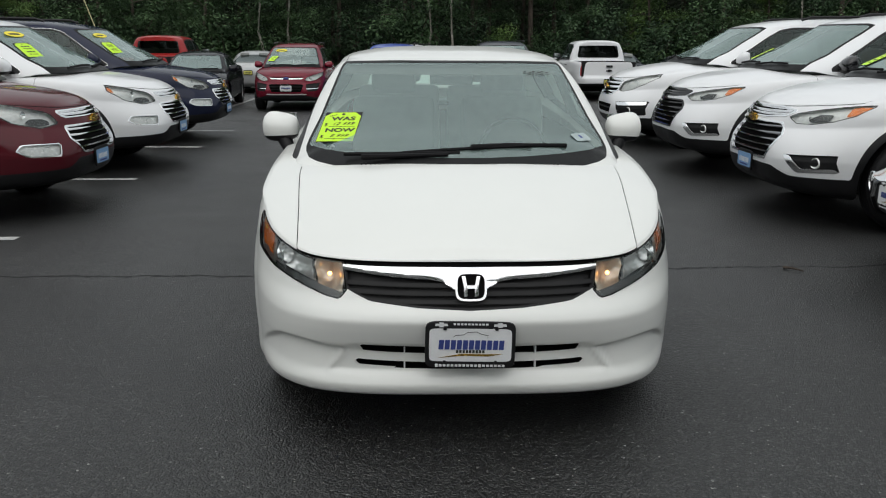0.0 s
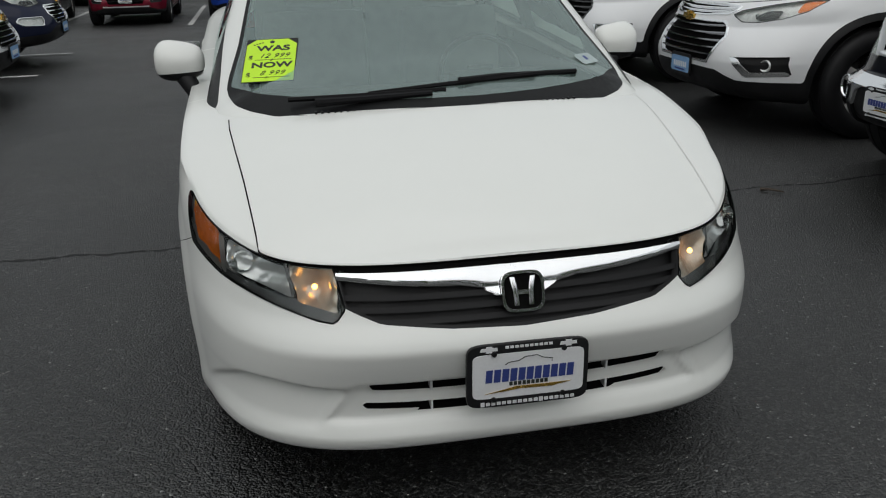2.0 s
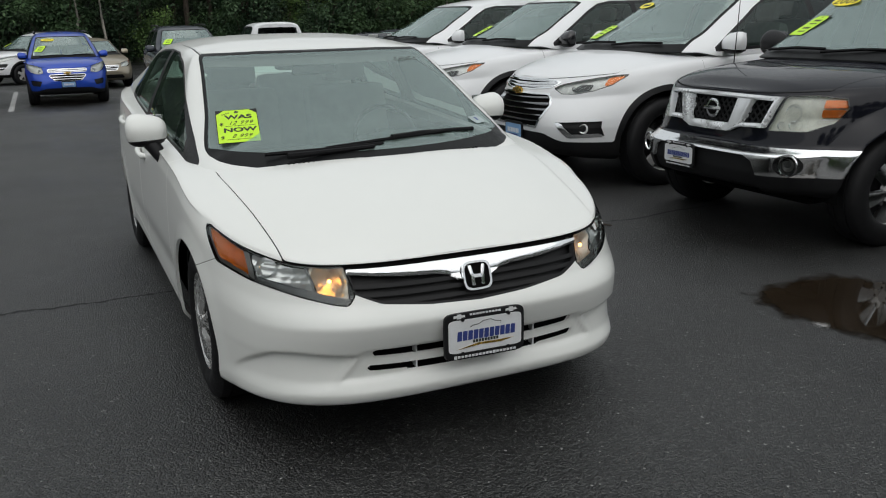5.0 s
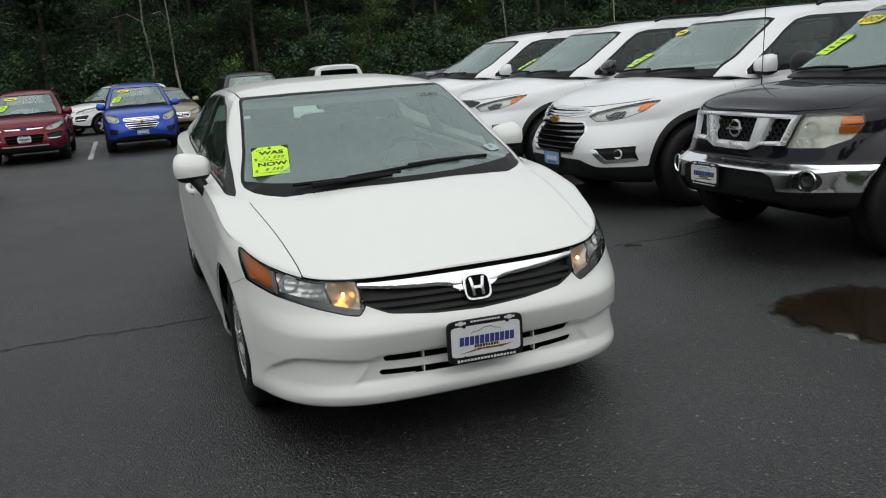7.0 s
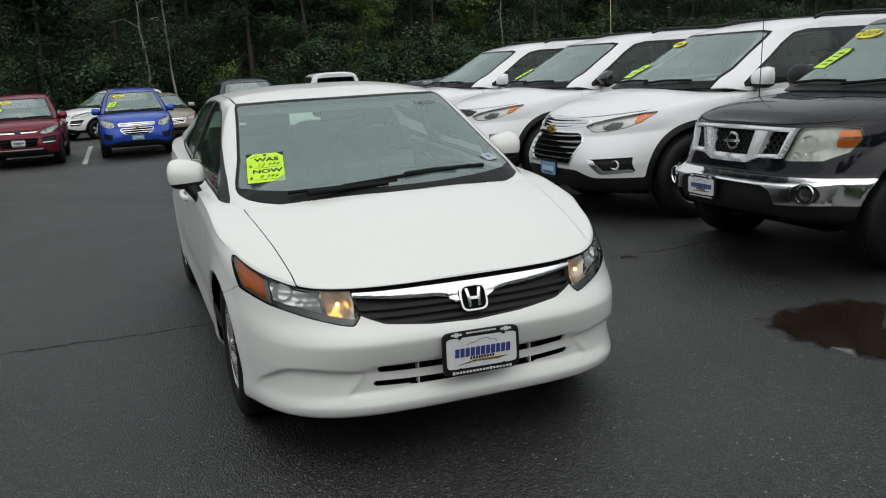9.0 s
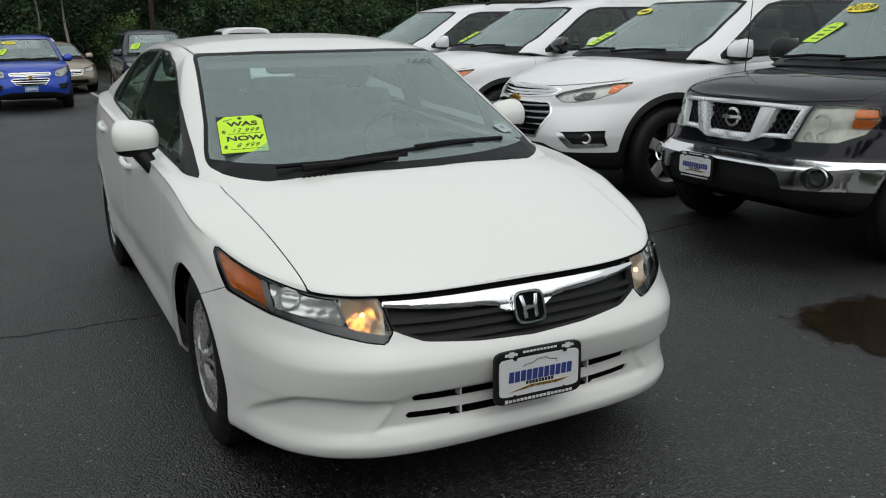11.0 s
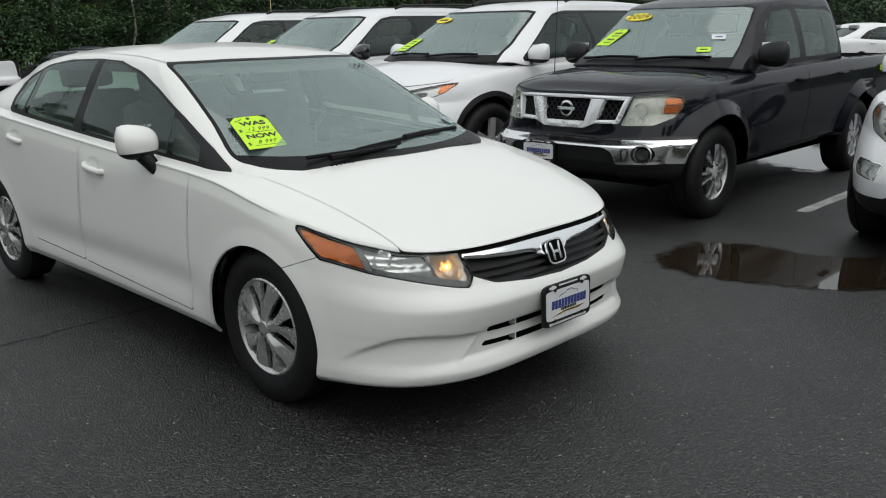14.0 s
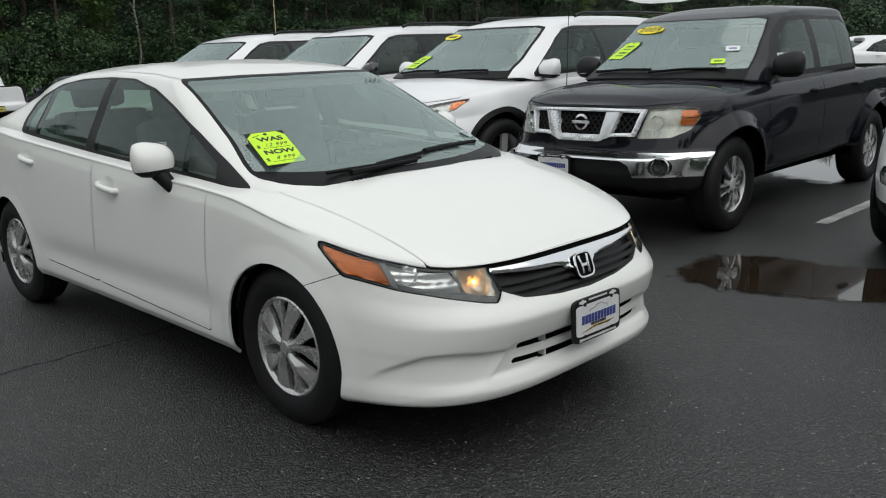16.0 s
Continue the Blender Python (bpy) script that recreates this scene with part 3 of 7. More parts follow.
def make_wheel(style, R, width, rim, parent, m):
    """A wheel whose outer face looks along +x."""
    w = new("wheel")
    w.parent, w.matrix_basis = parent, m
    part("tyre", wheel_tyre(R, width, rim), RUBBER, w)
    h = width / 2
    back = DARK_ALLOY if style != "cover" else SHADOW_LINER
    part("rim", lathe([(-h * 0.75, rim), (-h * 0.6, rim * 0.95), (0, rim * 0.9), (h * 0.55, rim * 0.93), (h * 0.82, rim * 0.985), (h * 0.86, rim * 1.02), (h * 0.78, rim * 1.03)], 60), ALLOY if style != "dark" else DARK_ALLOY, w)
    part("brake_disc", lathe([(0.0, 0.02), (0.01, rim * 0.72), (-0.01, rim * 0.73), (-0.012, rim * 0.02)], 36), back, w)
    face = h * 0.8
    metal = DARK_ALLOY if style == "dark" else ALLOY
    if style == "cover":
        # five petals of two blades each, split near the rim, with a deep opening between petals
        for k in range(10):
            a = 2 * math.pi * (k // 2) / 5 + 0.3
            d = 1 if k % 2 else -1
            bm = bmesh.new()
            rings = []
            for r, near, far, x0, x1 in ((0.03, 0.0, 0.6, 0.018, 0.012), (0.052, 0.0, 0.4, 0.02, 0.008), (0.08, 0.0, 0.4, 0.016, 0.0), (0.105, 0.02, 0.44, 0.013, -0.002), (0.135, 0.1, 0.49, 0.01, -0.004), (0.165, 0.125, 0.53, 0.006, -0.004), (rim * 0.95, 0.12, 0.56, 0.0, -0.004)):
                rings.append([bm.verts.new((face + x, r * math.cos(a + d * t), r * math.sin(a + d * t))) for t, x in ((near, x0 - 0.016), (near, x0), ((near * 2 + far) / 3, x0 + 0.001), (far, x1), (far, x1 - 0.016))])
            for p, q in zip(rings, rings[1:]):
                for i in range(4):
                    bm.faces.new((p[i], p[i + 1], q[i + 1], q[i]))
            bmesh.ops.recalc_face_normals(bm, faces=bm.faces)
            for f in bm.faces:
                if f.normal.x < -0.5:
                    f.normal_flip()
            part("cover_blade", bm, COVER, w)
        part("cover_ring", lathe([(face - 0.004, rim * 0.9), (face + 0.002, rim * 0.935), (face + 0.008, rim * 0.97), (face + 0.002, rim * 1.015), (face - 0.02, rim * 1.0)], 60), COVER, w)
        part("cover_hub", lathe([(face + 0.02, 0.001), (face + 0.02, 0.024), (face + 0.016, 0.028), (face + 0.014, 0.036), (face - 0.01, 0.04)], 30), COVER, w)
    else:
        n = 6 if style == "six" else 5
        for k in range(n):
            a = 2 * math.pi * k / n + 0.2
            bm = bmesh.new()
            blade(bm, a, a, 0.05, rim * 0.97, 0.062 if style == "six" else 0.075, 0.115 if style == "six" else 0.09, face - 0.004, face - 0.012, 0.03)
            part("spoke", bm, CHROME if style == "six" else metal, w)
        part("wheel_hub", lathe([(face + 0.006, 0.001), (face + 0.006, 0.035), (face, 0.042), (face - 0.004, 0.08), (face - 0.03, 0.085)], 30), metal, w)
    if style in ("cover", "six"):
        for k in range(5):
            a = 2 * math.pi * k / 5 + 0.3 + math.pi / 5
            nut = bmesh.new()
            bmesh.ops.create_cone(nut, cap_ends=True, segments=6, radius1=0.009, radius2=0.008, depth=0.02)
            bmesh.ops.transform(nut, matrix=Matrix.Translation((face - 0.006, 0.06 * math.cos(a), 0.06 * math.sin(a))) @ pose(0, 0, 0, 0, 90, 0), verts=nut.verts)
            part("wheel_nut", nut, PLASTIC, w)
    return w


def dealer_plate(parent, m, style="dealer"):
    """A number plate that shows only plain bars and shapes, in its frame. It faces -y about its own middle."""
    holder = part("plate_frame", prism(oval(0, 0, 0.155, 0.083, 28, 9), 0.0, 0.014, 0.004), PLASTIC, parent, "black plastic licence plate frame")
    holder.matrix_basis = m
    face = PLATE_WHITE if style == "dealer" else PLATE_BLUE if style == "blue" else PLATE_YELLOW
    part("plate", prism(oval(0, 0.001, 0.141, 0.058, 28, 12), -0.003, 0.002), face, holder, "dealer plate with plain coloured bars")
    if style == "dealer":
        for k in range(11):
            part("blue_bar", prism([(-0.109 + k * 0.0206, -0.014), (-0.0925 + k * 0.0206, -0.014), (-0.0905 + k * 0.0206, 0.019), (-0.107 + k * 0.0206, 0.019)], -0.0045, -0.0025), BLUE_INK, holder)
        for k in range(9):
            part("dark_bar", block(-0.045 + k * 0.0112, -0.0035, -0.021, 0.008, 0.002, 0.01), INK, holder)
        part("car_outline", tube([(-0.06, -0.0035, 0.03), (-0.05, -0.0035, 0.036), (-0.025, -0.0035, 0.038), (-0.01, -0.0035, 0.047), (0.02, -0.0035, 0.049), (0.035, -0.0035, 0.041), (0.06, -0.0035, 0.036), (0.058, -0.0035, 0.028)], 0.0012, 5), INK, holder)
        part("gold_sweep", prism([(-0.11, -0.044), (-0.02, -0.036), (0.06, -0.038), (0.11, -0.029), (0.04, -0.03), (-0.03, -0.029)], -0.0045, -0.0025), GOLD, holder)
        for k in range(18):
            part("pale_bar", block(-0.115 + k * 0.0135, -0.0012, -0.072, 0.0095, 0.003, 0.0105 if k in (0, 11) else 0.0075), PLATE_WHITE, holder)
        for k in range(10):
            part("pale_bar", block(-0.055 + k * 0.0122, -0.0012, 0.0745, 0.0085, 0.003, 0.006), PLATE_WHITE, holder)
        for sx in (-1, 1):
            part("pale_mark", prism([(sx * 0.1 + dx, 0.072 + dz) for dx, dz in ((-0.022, -0.004), (-0.007, -0.004), (-0.008, -0.008), (0.008, -0.008), (0.007, -0.004), (0.022, -0.004), (0.02, 0.004), (0.007, 0.004), (0.008, 0.008), (-0.008, 0.008), (-0.007, 0.004), (-0.02, 0.004))], -0.003, -0.001), PLATE_WHITE, holder)
        for sx, sz in ((-1, -1), (1, -1), (1, 1), (-1, 1)):
            screw = bmesh.new()
            bmesh.ops.create_cone(screw, cap_ends=True, segments=12, radius1=0.007, radius2=0.006, depth=0.005)
            bmesh.ops.transform(screw, matrix=Matrix.Translation((sx * 0.088, -0.005, sz * 0.06)) @ pose(0, 0, 0, 90, 0, 0), verts=screw.verts)
            part("screw", screw, PLASTIC, holder)
    else:
        for k in range(7):
            part("dark_bar", block(-0.09 + k * 0.03, -0.0035, 0.0, 0.02, 0.002, 0.04), PLATE_WHITE if style == "blue" else INK, holder)
        part("dark_bar", block(0, -0.0033, -0.038, 0.16, 0.002, 0.012), BLUE_INK if style == "blue" else INK, holder)
    return holder


def price_tag(m, w, h, prices=True):
    """A lime price card with clipped upper corners and a hole, printed and filled in by hand."""
    tag = new("price_tag")
    tag.matrix_basis = m
    part("backing", prism([(-w * 0.5, -h * 0.5), (w * 0.5, -h * 0.5), (w * 0.5, h * 0.5), (-w * 0.5, h * 0.5)], 0.0, 0.0012), PLASTIC, tag, "dark clear sleeve behind the card")
    card = prism([(-w * 0.485, -h * 0.485), (w * 0.485, -h * 0.485), (w * 0.485, h * 0.36), (w * 0.31, h * 0.485), (-w * 0.31, h * 0.485), (-w * 0.485, h * 0.36)], -0.001, 0.0)
    part("card", card, LIME, tag)
    part("hole", prism(oval(0, h * 0.42, w * 0.05, w * 0.045, 14), -0.0016, -0.0008), INK, tag)
    flat = pose(0, 0, 0, 90, 0, 0)
    ink = lambda name, x, z, a, b: part(name, block(w * x, -0.0013, h * z, w * a, 0.0006, h * b), INK, tag)
    if prices:
        for text, z in (("WAS", 0.262), ("NOW", -0.128)):
            lettering(text, h * 0.165, INK, "printed_word", Matrix.Translation((w * 0.04, -0.0016, h * z)) @ Matrix.Diagonal((1.3, 1, 1, 1)) @ flat, tag, bold=0.03)
        for text, z in (("12,999", 0.085), ("8,999", -0.31)):
            x = -0.1 * (len(text) - 1.6) / 2
            for sign in text:
                lettering(sign, h * 0.14, INK, "written_price", Matrix.Translation((w * (0.04 + x), -0.0016, h * (z - (0.055 if sign == "," else 0)))) @ Matrix.Diagonal((0.95, 1, 1, 1)) @ flat, tag, shear=0.45, bold=0.015 if sign == "," else -0.012)
                x += 0.06 if sign == "," else 0.105
        for z in (0.06, -0.34):
            lettering("$", h * 0.12, INK, "dollar_sign", Matrix.Translation((-w * 0.38, -0.0016, h * z)) @ flat, tag)
        ink("rule", 0.06, 0.0, 0.7, 0.008), ink("rule", 0.06, -0.4, 0.7, 0.008)
        for k in range(4):
            ink("small_print", -0.34 + k * 0.05, 0.36 + 0.015 * k, 0.035, 0.02)
    else:
        for z, k in ((0.24, 0.085), (0.08, 0.05), (-0.13, 0.085), (-0.3, 0.05)):
            for i in range(3):
                ink("dark_bar", -0.14 + i * 0.18, z, 0.15, k)
    return tagged(tag, "lime green paper price tag on the windscreen glass", "price tag")


# ---- cars ----
def circle(cy, cz, r):
    return lambda x, y, z: np.hypot(y - cy, z - cz) - r


def keep(sheet, field, gap, seam=None):
    """A panel and the rest, with a shut line of that width round the panel; seam: the thing that gets a dark strip in
    place of the shade in it.
    """
    inner, rest = cut(sheet, field)
    if inner is not None and gap:
        inner, strip_ = cut(inner, lambda x, y, z: field(x, y, z) + gap)
        if seam is not None and strip_ is not None:
            each("panel_gap_shade", offset(strip_, 0.004), SHADOW_LINER, seam)
    return inner, rest


def panel(name, sheet, mat, parent, label="", depth=0.012):
    if sheet is not None and len(sheet.f):
        return part(name, rimmed(sheet, depth), mat, parent, label)


def pane(name, sheet, mat, parent, label=""):
    if sheet is None:
        return None
    ob = part(name, sheet, mat, parent, label)
    ob.visible_shadow = False
    return ob


def lamp(name, sheet, parent, depth=0.045, inside=REFLECTOR, lens=LENS, label=""):
    """A lamp: a clear lens over a tray."""
    if sheet is None:
        return None
    ob = part(name, rimmed(offset(sheet, depth), -depth * 0.96), inside, parent, label)
    pane("lens", sheet, lens, ob)
    return ob


def wheel_wells(parent, centres, R, half, inner, floor):
    for cy, cz in centres:
        for s in (-1, 1):
            pts, faces, n = [], [], 40
            prof = [(inner, 0.0), (inner, R), (half, R)]
            for a, r in prof:
                for k in range(n):
                    pts.append((s * a, cy + r * math.cos(2 * math.pi * k / n), cz + r * math.sin(2 * math.pi * k / n)))
            for i in range(2):
                for k in range(n):
                    faces.append((i * n + k, i * n + (k + 1) % n, (i + 1) * n + (k + 1) % n, (i + 1) * n + k))
            up, _ = cut(Sheet(pts, faces), above(2, floor, 1))
            if up is not None:
                part("wheel_well", up, SHADOW_LINER, parent)


def seat(parent, x, y, z, wide=0.5, mat=SEAT):
    s = part("seat", block(x, y, z + 0.1, wide, 0.5, 0.16, 0.05), mat, parent)
    bm = block(0, 0, 0.3, wide * 0.96, 0.13, 0.6, 0.055, Matrix.Translation((x, y + 0.24, z + 0.16)) @ pose(0, 0, 0, -14, 0, 0))
    part("seat_back", bm, mat, s)
    bm = block(0, 0, 0.7, wide * 0.52, 0.1, 0.17, 0.045, Matrix.Translation((x, y + 0.25, z + 0.16)) @ pose(0, 0, 0, -12, 0, 0))
    part("headrest", bm, mat, s)
    return s


def cabin_fit_out(root, y0, y1, wide, floor, belt, dash_y, rear=True):
    """Seats, dashboard and steering wheel, as far as the glass shows them."""
    bm = bmesh.new()
    box(bm, 0, dash_y, belt - 0.14, wide * 1.86, 0.5, 0.24, 0.07)
    box(bm, wide * 0.47, dash_y + 0.08, belt - 0.02, 0.38, 0.26, 0.08, 0.035)
    box(bm, 0, dash_y + 0.25, belt - 0.3, 0.24, 0.3, 0.4, 0.04)
    part("dashboard", bm, DASH, root)
    ring = lathe([(0.0, 0.17), (0.012, 0.182), (0.024, 0.17), (0.012, 0.158), (0.0, 0.17)], 32)
    box(ring, 0.01, 0, 0, 0.02, 0.32, 0.04, 0.006), box(ring, 0.01, 0, -0.08, 0.02, 0.04, 0.16, 0.006), box(ring, 0.02, 0, 0, 0.04, 0.11, 0.1, 0.015)
    bmesh.ops.transform(ring, matrix=Matrix.Translation((wide * 0.47, dash_y + 0.4, belt - 0.04)) @ pose(0, 0, 0, -22, 0, 0) @ pose(0, 0, 0, 0, 0, 90), verts=ring.verts)
    part("steering_wheel", ring, DASH, root)
    for s in (-1, 1):
        seat(root, s * wide * 0.47, y0, floor, 0.5)
    if rear:
        for s in (-1, 1):
            seat(root, s * wide * 0.45, y1, floor + 0.02, wide * 0.86)
    part("cabin_floor", block(0, (y0 + y1) / 2, floor - 0.03, wide * 1.9, y1 - y0 + 1.7, 0.06, 0.01), DASH, root)


def mirror(root, x, y, z, s, shell_mat, size=1.0, arm=True):
    """A door mirror with a painted cap, a black base and its glass; s is the side."""
    bm = bmesh.new()
    bmesh.ops.create_cube(bm, size=1.0)
    bmesh.ops.subdivide_edges(bm, edges=bm.edges, cuts=5, use_grid_fill=True)
    for v in bm.verts:
        c = v.co * 2
        k = (abs(c.x) ** 3 + abs(c.y) ** 3 + abs(c.z) ** 3) ** (1 / 3)
        c = c / k
        t = (c.x + 1) / 2
        v.co = Vector((c.x * 0.09, c.y * (0.075 if c.y < 0 else 0.045) * (0.75 + 0.25 * t) + t * -0.0 + (1 - t) * 0.01, c.z * (0.083 - 0.012 * (1 - t)) + 0.004 * t))
        if v.co.z > -0.03:
            v.co.z -= (v.co.z + 0.03) * (0.38 * max(-c.y, 0) ** 1.5 + 0.16 * (1 - t))
        if v.co.y > 0.03:
            v.co.y = 0.03
    m = Matrix.Translation((x, y, z)) @ Matrix.Diagonal((s * size, size, size, 1)) @ pose(0, 0, 0, 0, 0, 12)
    geom = bm.verts[:] + bm.edges[:] + bm.faces[:]
    low = bm.copy()
    bmesh.ops.bisect_plane(bm, geom=geom, plane_co=(0, 0, -0.042), plane_no=(0.05, 0, 1), clear_inner=True)
    bmesh.ops.bisect_plane(low, geom=low.verts[:] + low.edges[:] + low.faces[:], plane_co=(0, 0, -0.044), plane_no=(0.05, 0, 1), clear_outer=True)
    for b in (bm, low):
        bmesh.ops.transform(b, matrix=m, verts=b.verts)
        bmesh.ops.recalc_face_normals(b, faces=b.faces)
    top = part("mirror_cap", bm, shell_mat, root)
    part("mirror_base", low, PLASTIC, top)
    glass = block(0, 0.0305, 0.004, 0.15, 0.004, 0.125, 0.001)
    bmesh.ops.transform(glass, matrix=m, verts=glass.verts)
    part("mirror_glass", glass, CHROME, top)
    if arm:
        foot = tube([(x - s * 0.005, y + 0.0, z - 0.04), (x - s * 0.03, y - 0.03, z - 0.085), (x - s * 0.062, y - 0.06, z - 0.142)], 0.04, 12, taper_to=0.027)
        part("mirror_foot", foot, PLASTIC, top)


# ---- the white sedan in the middle ----
def build_sedan():
    root = tagged(new("white_sedan"), "white four-door sedan with lit inner headlamps and price tag", "car")
    FW, RW, R = (0.90, 0.31), (3.57, 0.313), 0.335
    zt = curve((0.05, 0.668), (0.16, 0.67), (0.26, 0.675), (0.42, 0.705), (0.62, 0.75), (0.9, 0.815), (1.2, 0.868), (1.8, 0.905), (2.4, 0.94), (3.2, 0.99), (3.7, 1.02), (4.2, 1.03), (4.5, 1.02))
    zb = curve((0.0, 0.185), (0.3, 0.17), (0.62, 0.165), (1.2, 0.215), (2.9, 0.235), (3.9, 0.23), (4.5, 0.28))

    handles = ((2.205, 0.818), (3.175, 0.888))
    scoop_top = curve((0.4, 0.374), (0.48, 0.377), (0.62, 0.388), (0.68, 0.383), (0.73, 0.352), (0.77, 0.31), (0.81, 0.2))

    def ease(t):
        t = np.clip(t, 0, 1)
        return t * t * (3 - 2 * t)

    def sculpt(g):
        x, y, z, side = np.abs(g[..., 0]), g[..., 1].copy(), g[..., 2].copy(), np.sign(g[..., 0])
        front = np.clip((0.75 - y) / 0.2, 0, 1)
        # cheek scoops: sharp upper edge, a floor that runs out on the lip, a slanted inner wall
        edge, lip = scoop_top(x), 0.252 - 0.05 * np.clip((x - 0.55) / 0.2, 0, 1)
        deep = ease((edge - z) / 0.014) * np.clip((z - lip) / np.maximum(edge - lip, 0.01), 0, 1) * ease((x - 0.425 - 0.66 * (0.381 - z)) / 0.022) * ease((0.8 - x) / 0.09) * (z > lip)
        turn = np.clip(x / 0.86, 0, 1) ** 3
        g[..., 1] += front * 0.03 * deep * (1 - 0.75 * turn)
        g[..., 0] -= side * front * 0.024 * deep * turn
        # the shallow trough round the lower slots
        trough = ease((0.392 - z) / 0.012) * ease((z - 0.268) / 0.02) * ease((0.43 + 0.66 * (0.381 - z) - x) / 0.02)
        g[..., 1] += front * 0.012 * trough
        dent = np.exp(-((z - 0.4) / 0.07) ** 2) * np.clip((y - 1.25) / 0.2, 0, 1) * np.clip((3.2 - y) / 0.3, 0, 1)
        g[..., 0] -= side * 0.012 * dent
        # a sharp overhang at the shoulder crease, and the finger dishes behind the handles
        along = ease((y - 0.7) / 0.15) * ease((4.0 - y) / 0.7) * (x > 0.6)
        g[..., 0] -= side * 0.018 * np.clip((z - zt(y) + 0.09) / 0.09, 0, 1) ** 2 * ease((0.86 - y) / 0.2) * ease((x - 0.5) / 0.2) * (z <= zt(y) + 0.001)
        for row, step in ((82, 0.0055), (81, 0.005), (80, 0.004), (79, 0.003), (78, 0.002), (77, 0.001)):
            g[row, :, 0] -= side[row] * step * along[row]
        # the flanks lean in towards the tail, and the tail lamps stand proud of them
        g[..., 0] -= side * 0.045 * ease((y - 3.25) / 1.0) * np.clip((z - zt(y) + 0.3) / 0.3, 0, 1) ** 1.5 * ease((x - 0.4) / 0.35)
        g[..., 0] += side * 0.03 * ease((y - 4.1) / 0.12) * ease((z - 0.74) / 0.05) * ease((1.0 - z) / 0.05) * (x > 0.55)
        for hy, hz in handles:
            g[..., 0] -= side * 0.014 * np.exp(-(((y - hy) / 0.048) ** 2 + ((z - hz - 0.012) / 0.03) ** 2) ** 2) * (x > 0.6)
        flare = sum(np.clip(1 - np.abs(np.hypot(y - cy, z - cz) - R) / 0.07, 0, 1) for cy, cz in (FW, RW))
        g[..., 0] += side * 0.008 * flare * (x > 0.7)
        return g

    body = shell(dict(yf=curve((0, 0.2), (0.02, 0.13), (0.05, 0.092), (0.12, 0.08), (0.14, 0.084), (0.22, 0.1), (0.36, 0.096), (0.43, 0.082), (0.55, 0.06), (0.605, 0.054), (0.64, 0.06), (0.74, 0.094), (0.86, 0.126), (1, 0.165)),
                      yr=curve((0, 4.36), (0.1, 4.48), (0.5, 4.56), (0.8, 4.52), (1, 4.48)), cf=curve((0, 0.95), (1, 1.0)), cr=curve((0, 3.75), (1, 3.68)),
                      width=curve((0, 0.815), (0.06, 0.84), (0.2, 0.848), (0.45, 0.856), (0.62, 0.855), (0.8, 0.85), (0.9, 0.845), (0.96, 0.839), (1, 0.834)),
                      taper=curve((0, 1.0), (0.9, 1.0), (2.4, 1.0), (3.2, 1.0), (3.8, 0.977), (4.56, 0.9)), zb=zb, zt=zt,
                      crown=curve((0.05, 0.668), (0.16, 0.672), (0.22, 0.705), (0.35, 0.765), (0.55, 0.83), (0.75, 0.88), (0.95, 0.915), (1.5, 0.95), (3.6, 1.05), (4.1, 1.085), (4.5, 1.07)),
                      front=(3.6, 2.3), squarer=0.5, rear=(3.8, 2.2), k=2.6, push=sculpt, soft=1, rounds=0), 84, 128, 26, 84, 34)
    liner, _ = cut(offset(body, 0.05), above(2, 0.86, -1))
    for w in (FW, RW):
        hole = both(circle(*w, R), lambda x, y, z: 0.66 - np.abs(x))
        _, body = cut(body, hole)
        _, liner = cut(liner, both(circle(*w, R + 0.02), lambda x, y, z: 0.4 - np.abs(x)))
    part("inner_shell", liner, SHADOW_LINER, root)
    _, body = cut(body, both(mirrored(poly([(-1, 0.93), (0.3, 0.97), (0.6, 1.09), (0.7, 1.3), (0.72, 2.4), (0.66, 3.3), (0.5, 3.85), (-1, 3.9)], 0, 1)), above(2, 0.83, 1)))

    # headlamps
    head = [(0.43, 0.572), (0.45, 0.672), (0.52, 0.687), (0.626, 0.712), (0.72, 0.734), (0.79, 0.75), (0.84, 0.755), (0.835, 0.69), (0.8, 0.642), (0.72, 0.606), (0.6, 0.573), (0.5, 0.549), (0.455, 0.543)]
    top = lambda x, y, z: z - (zt(y) - 0.006)
    tip = lambda x, y, z: y - (0.682 - 1.25 * np.clip(0.738 - z, 0, 1))

    def sunk(sheet, depth):
        """The sheet pushed in by a depth that changes over it."""
        x, y, z = sheet.v.T
        return Sheet(sheet.v - sheet.n * depth(np.abs(x), y, z)[:, None], sheet.f)

    for s in (-1, 1):
        field = both(lambda x, y, z, s=s: poly(head, 0, 2, 0.003)(s * x, y, z), tip, top)
        lensed, body = keep(body, field, 0.0025)
        unit = part("headlight", rimmed(offset(lensed, 0.05), -0.047), LAMP_GREY, root, "smoky headlamp with amber corner and lit inner bulb")
        edge, clear = cut(lensed, lambda x, y, z: -(field(x, y, z) + 0.0042))
        panel("headlight_edge", edge, SHADOW_LINER, unit)
        pane("lens", clear, LENS, unit)
        # chambers behind the lens: amber corner, fluted main reflector, lit inner bowl, and the dark bezel between
        low = lambda x: 0.551 + 0.215 * np.clip(x - 0.46, 0, 1)
        amber = cut(lensed, both(lambda x, y, z: 0.728 - np.abs(x), lambda x, y, z: field(x, y, z) + 0.012))[0]
        if amber is not None:
            ob = part("amber_reflector", sunk(amber, lambda x, y, z: 0.012 + 0.012 * np.clip(1 - ((x - 0.765) / 0.045) ** 2, 0, 1) + 0.002 * np.cos(z * 420)), AMBER, unit, "amber side marker")
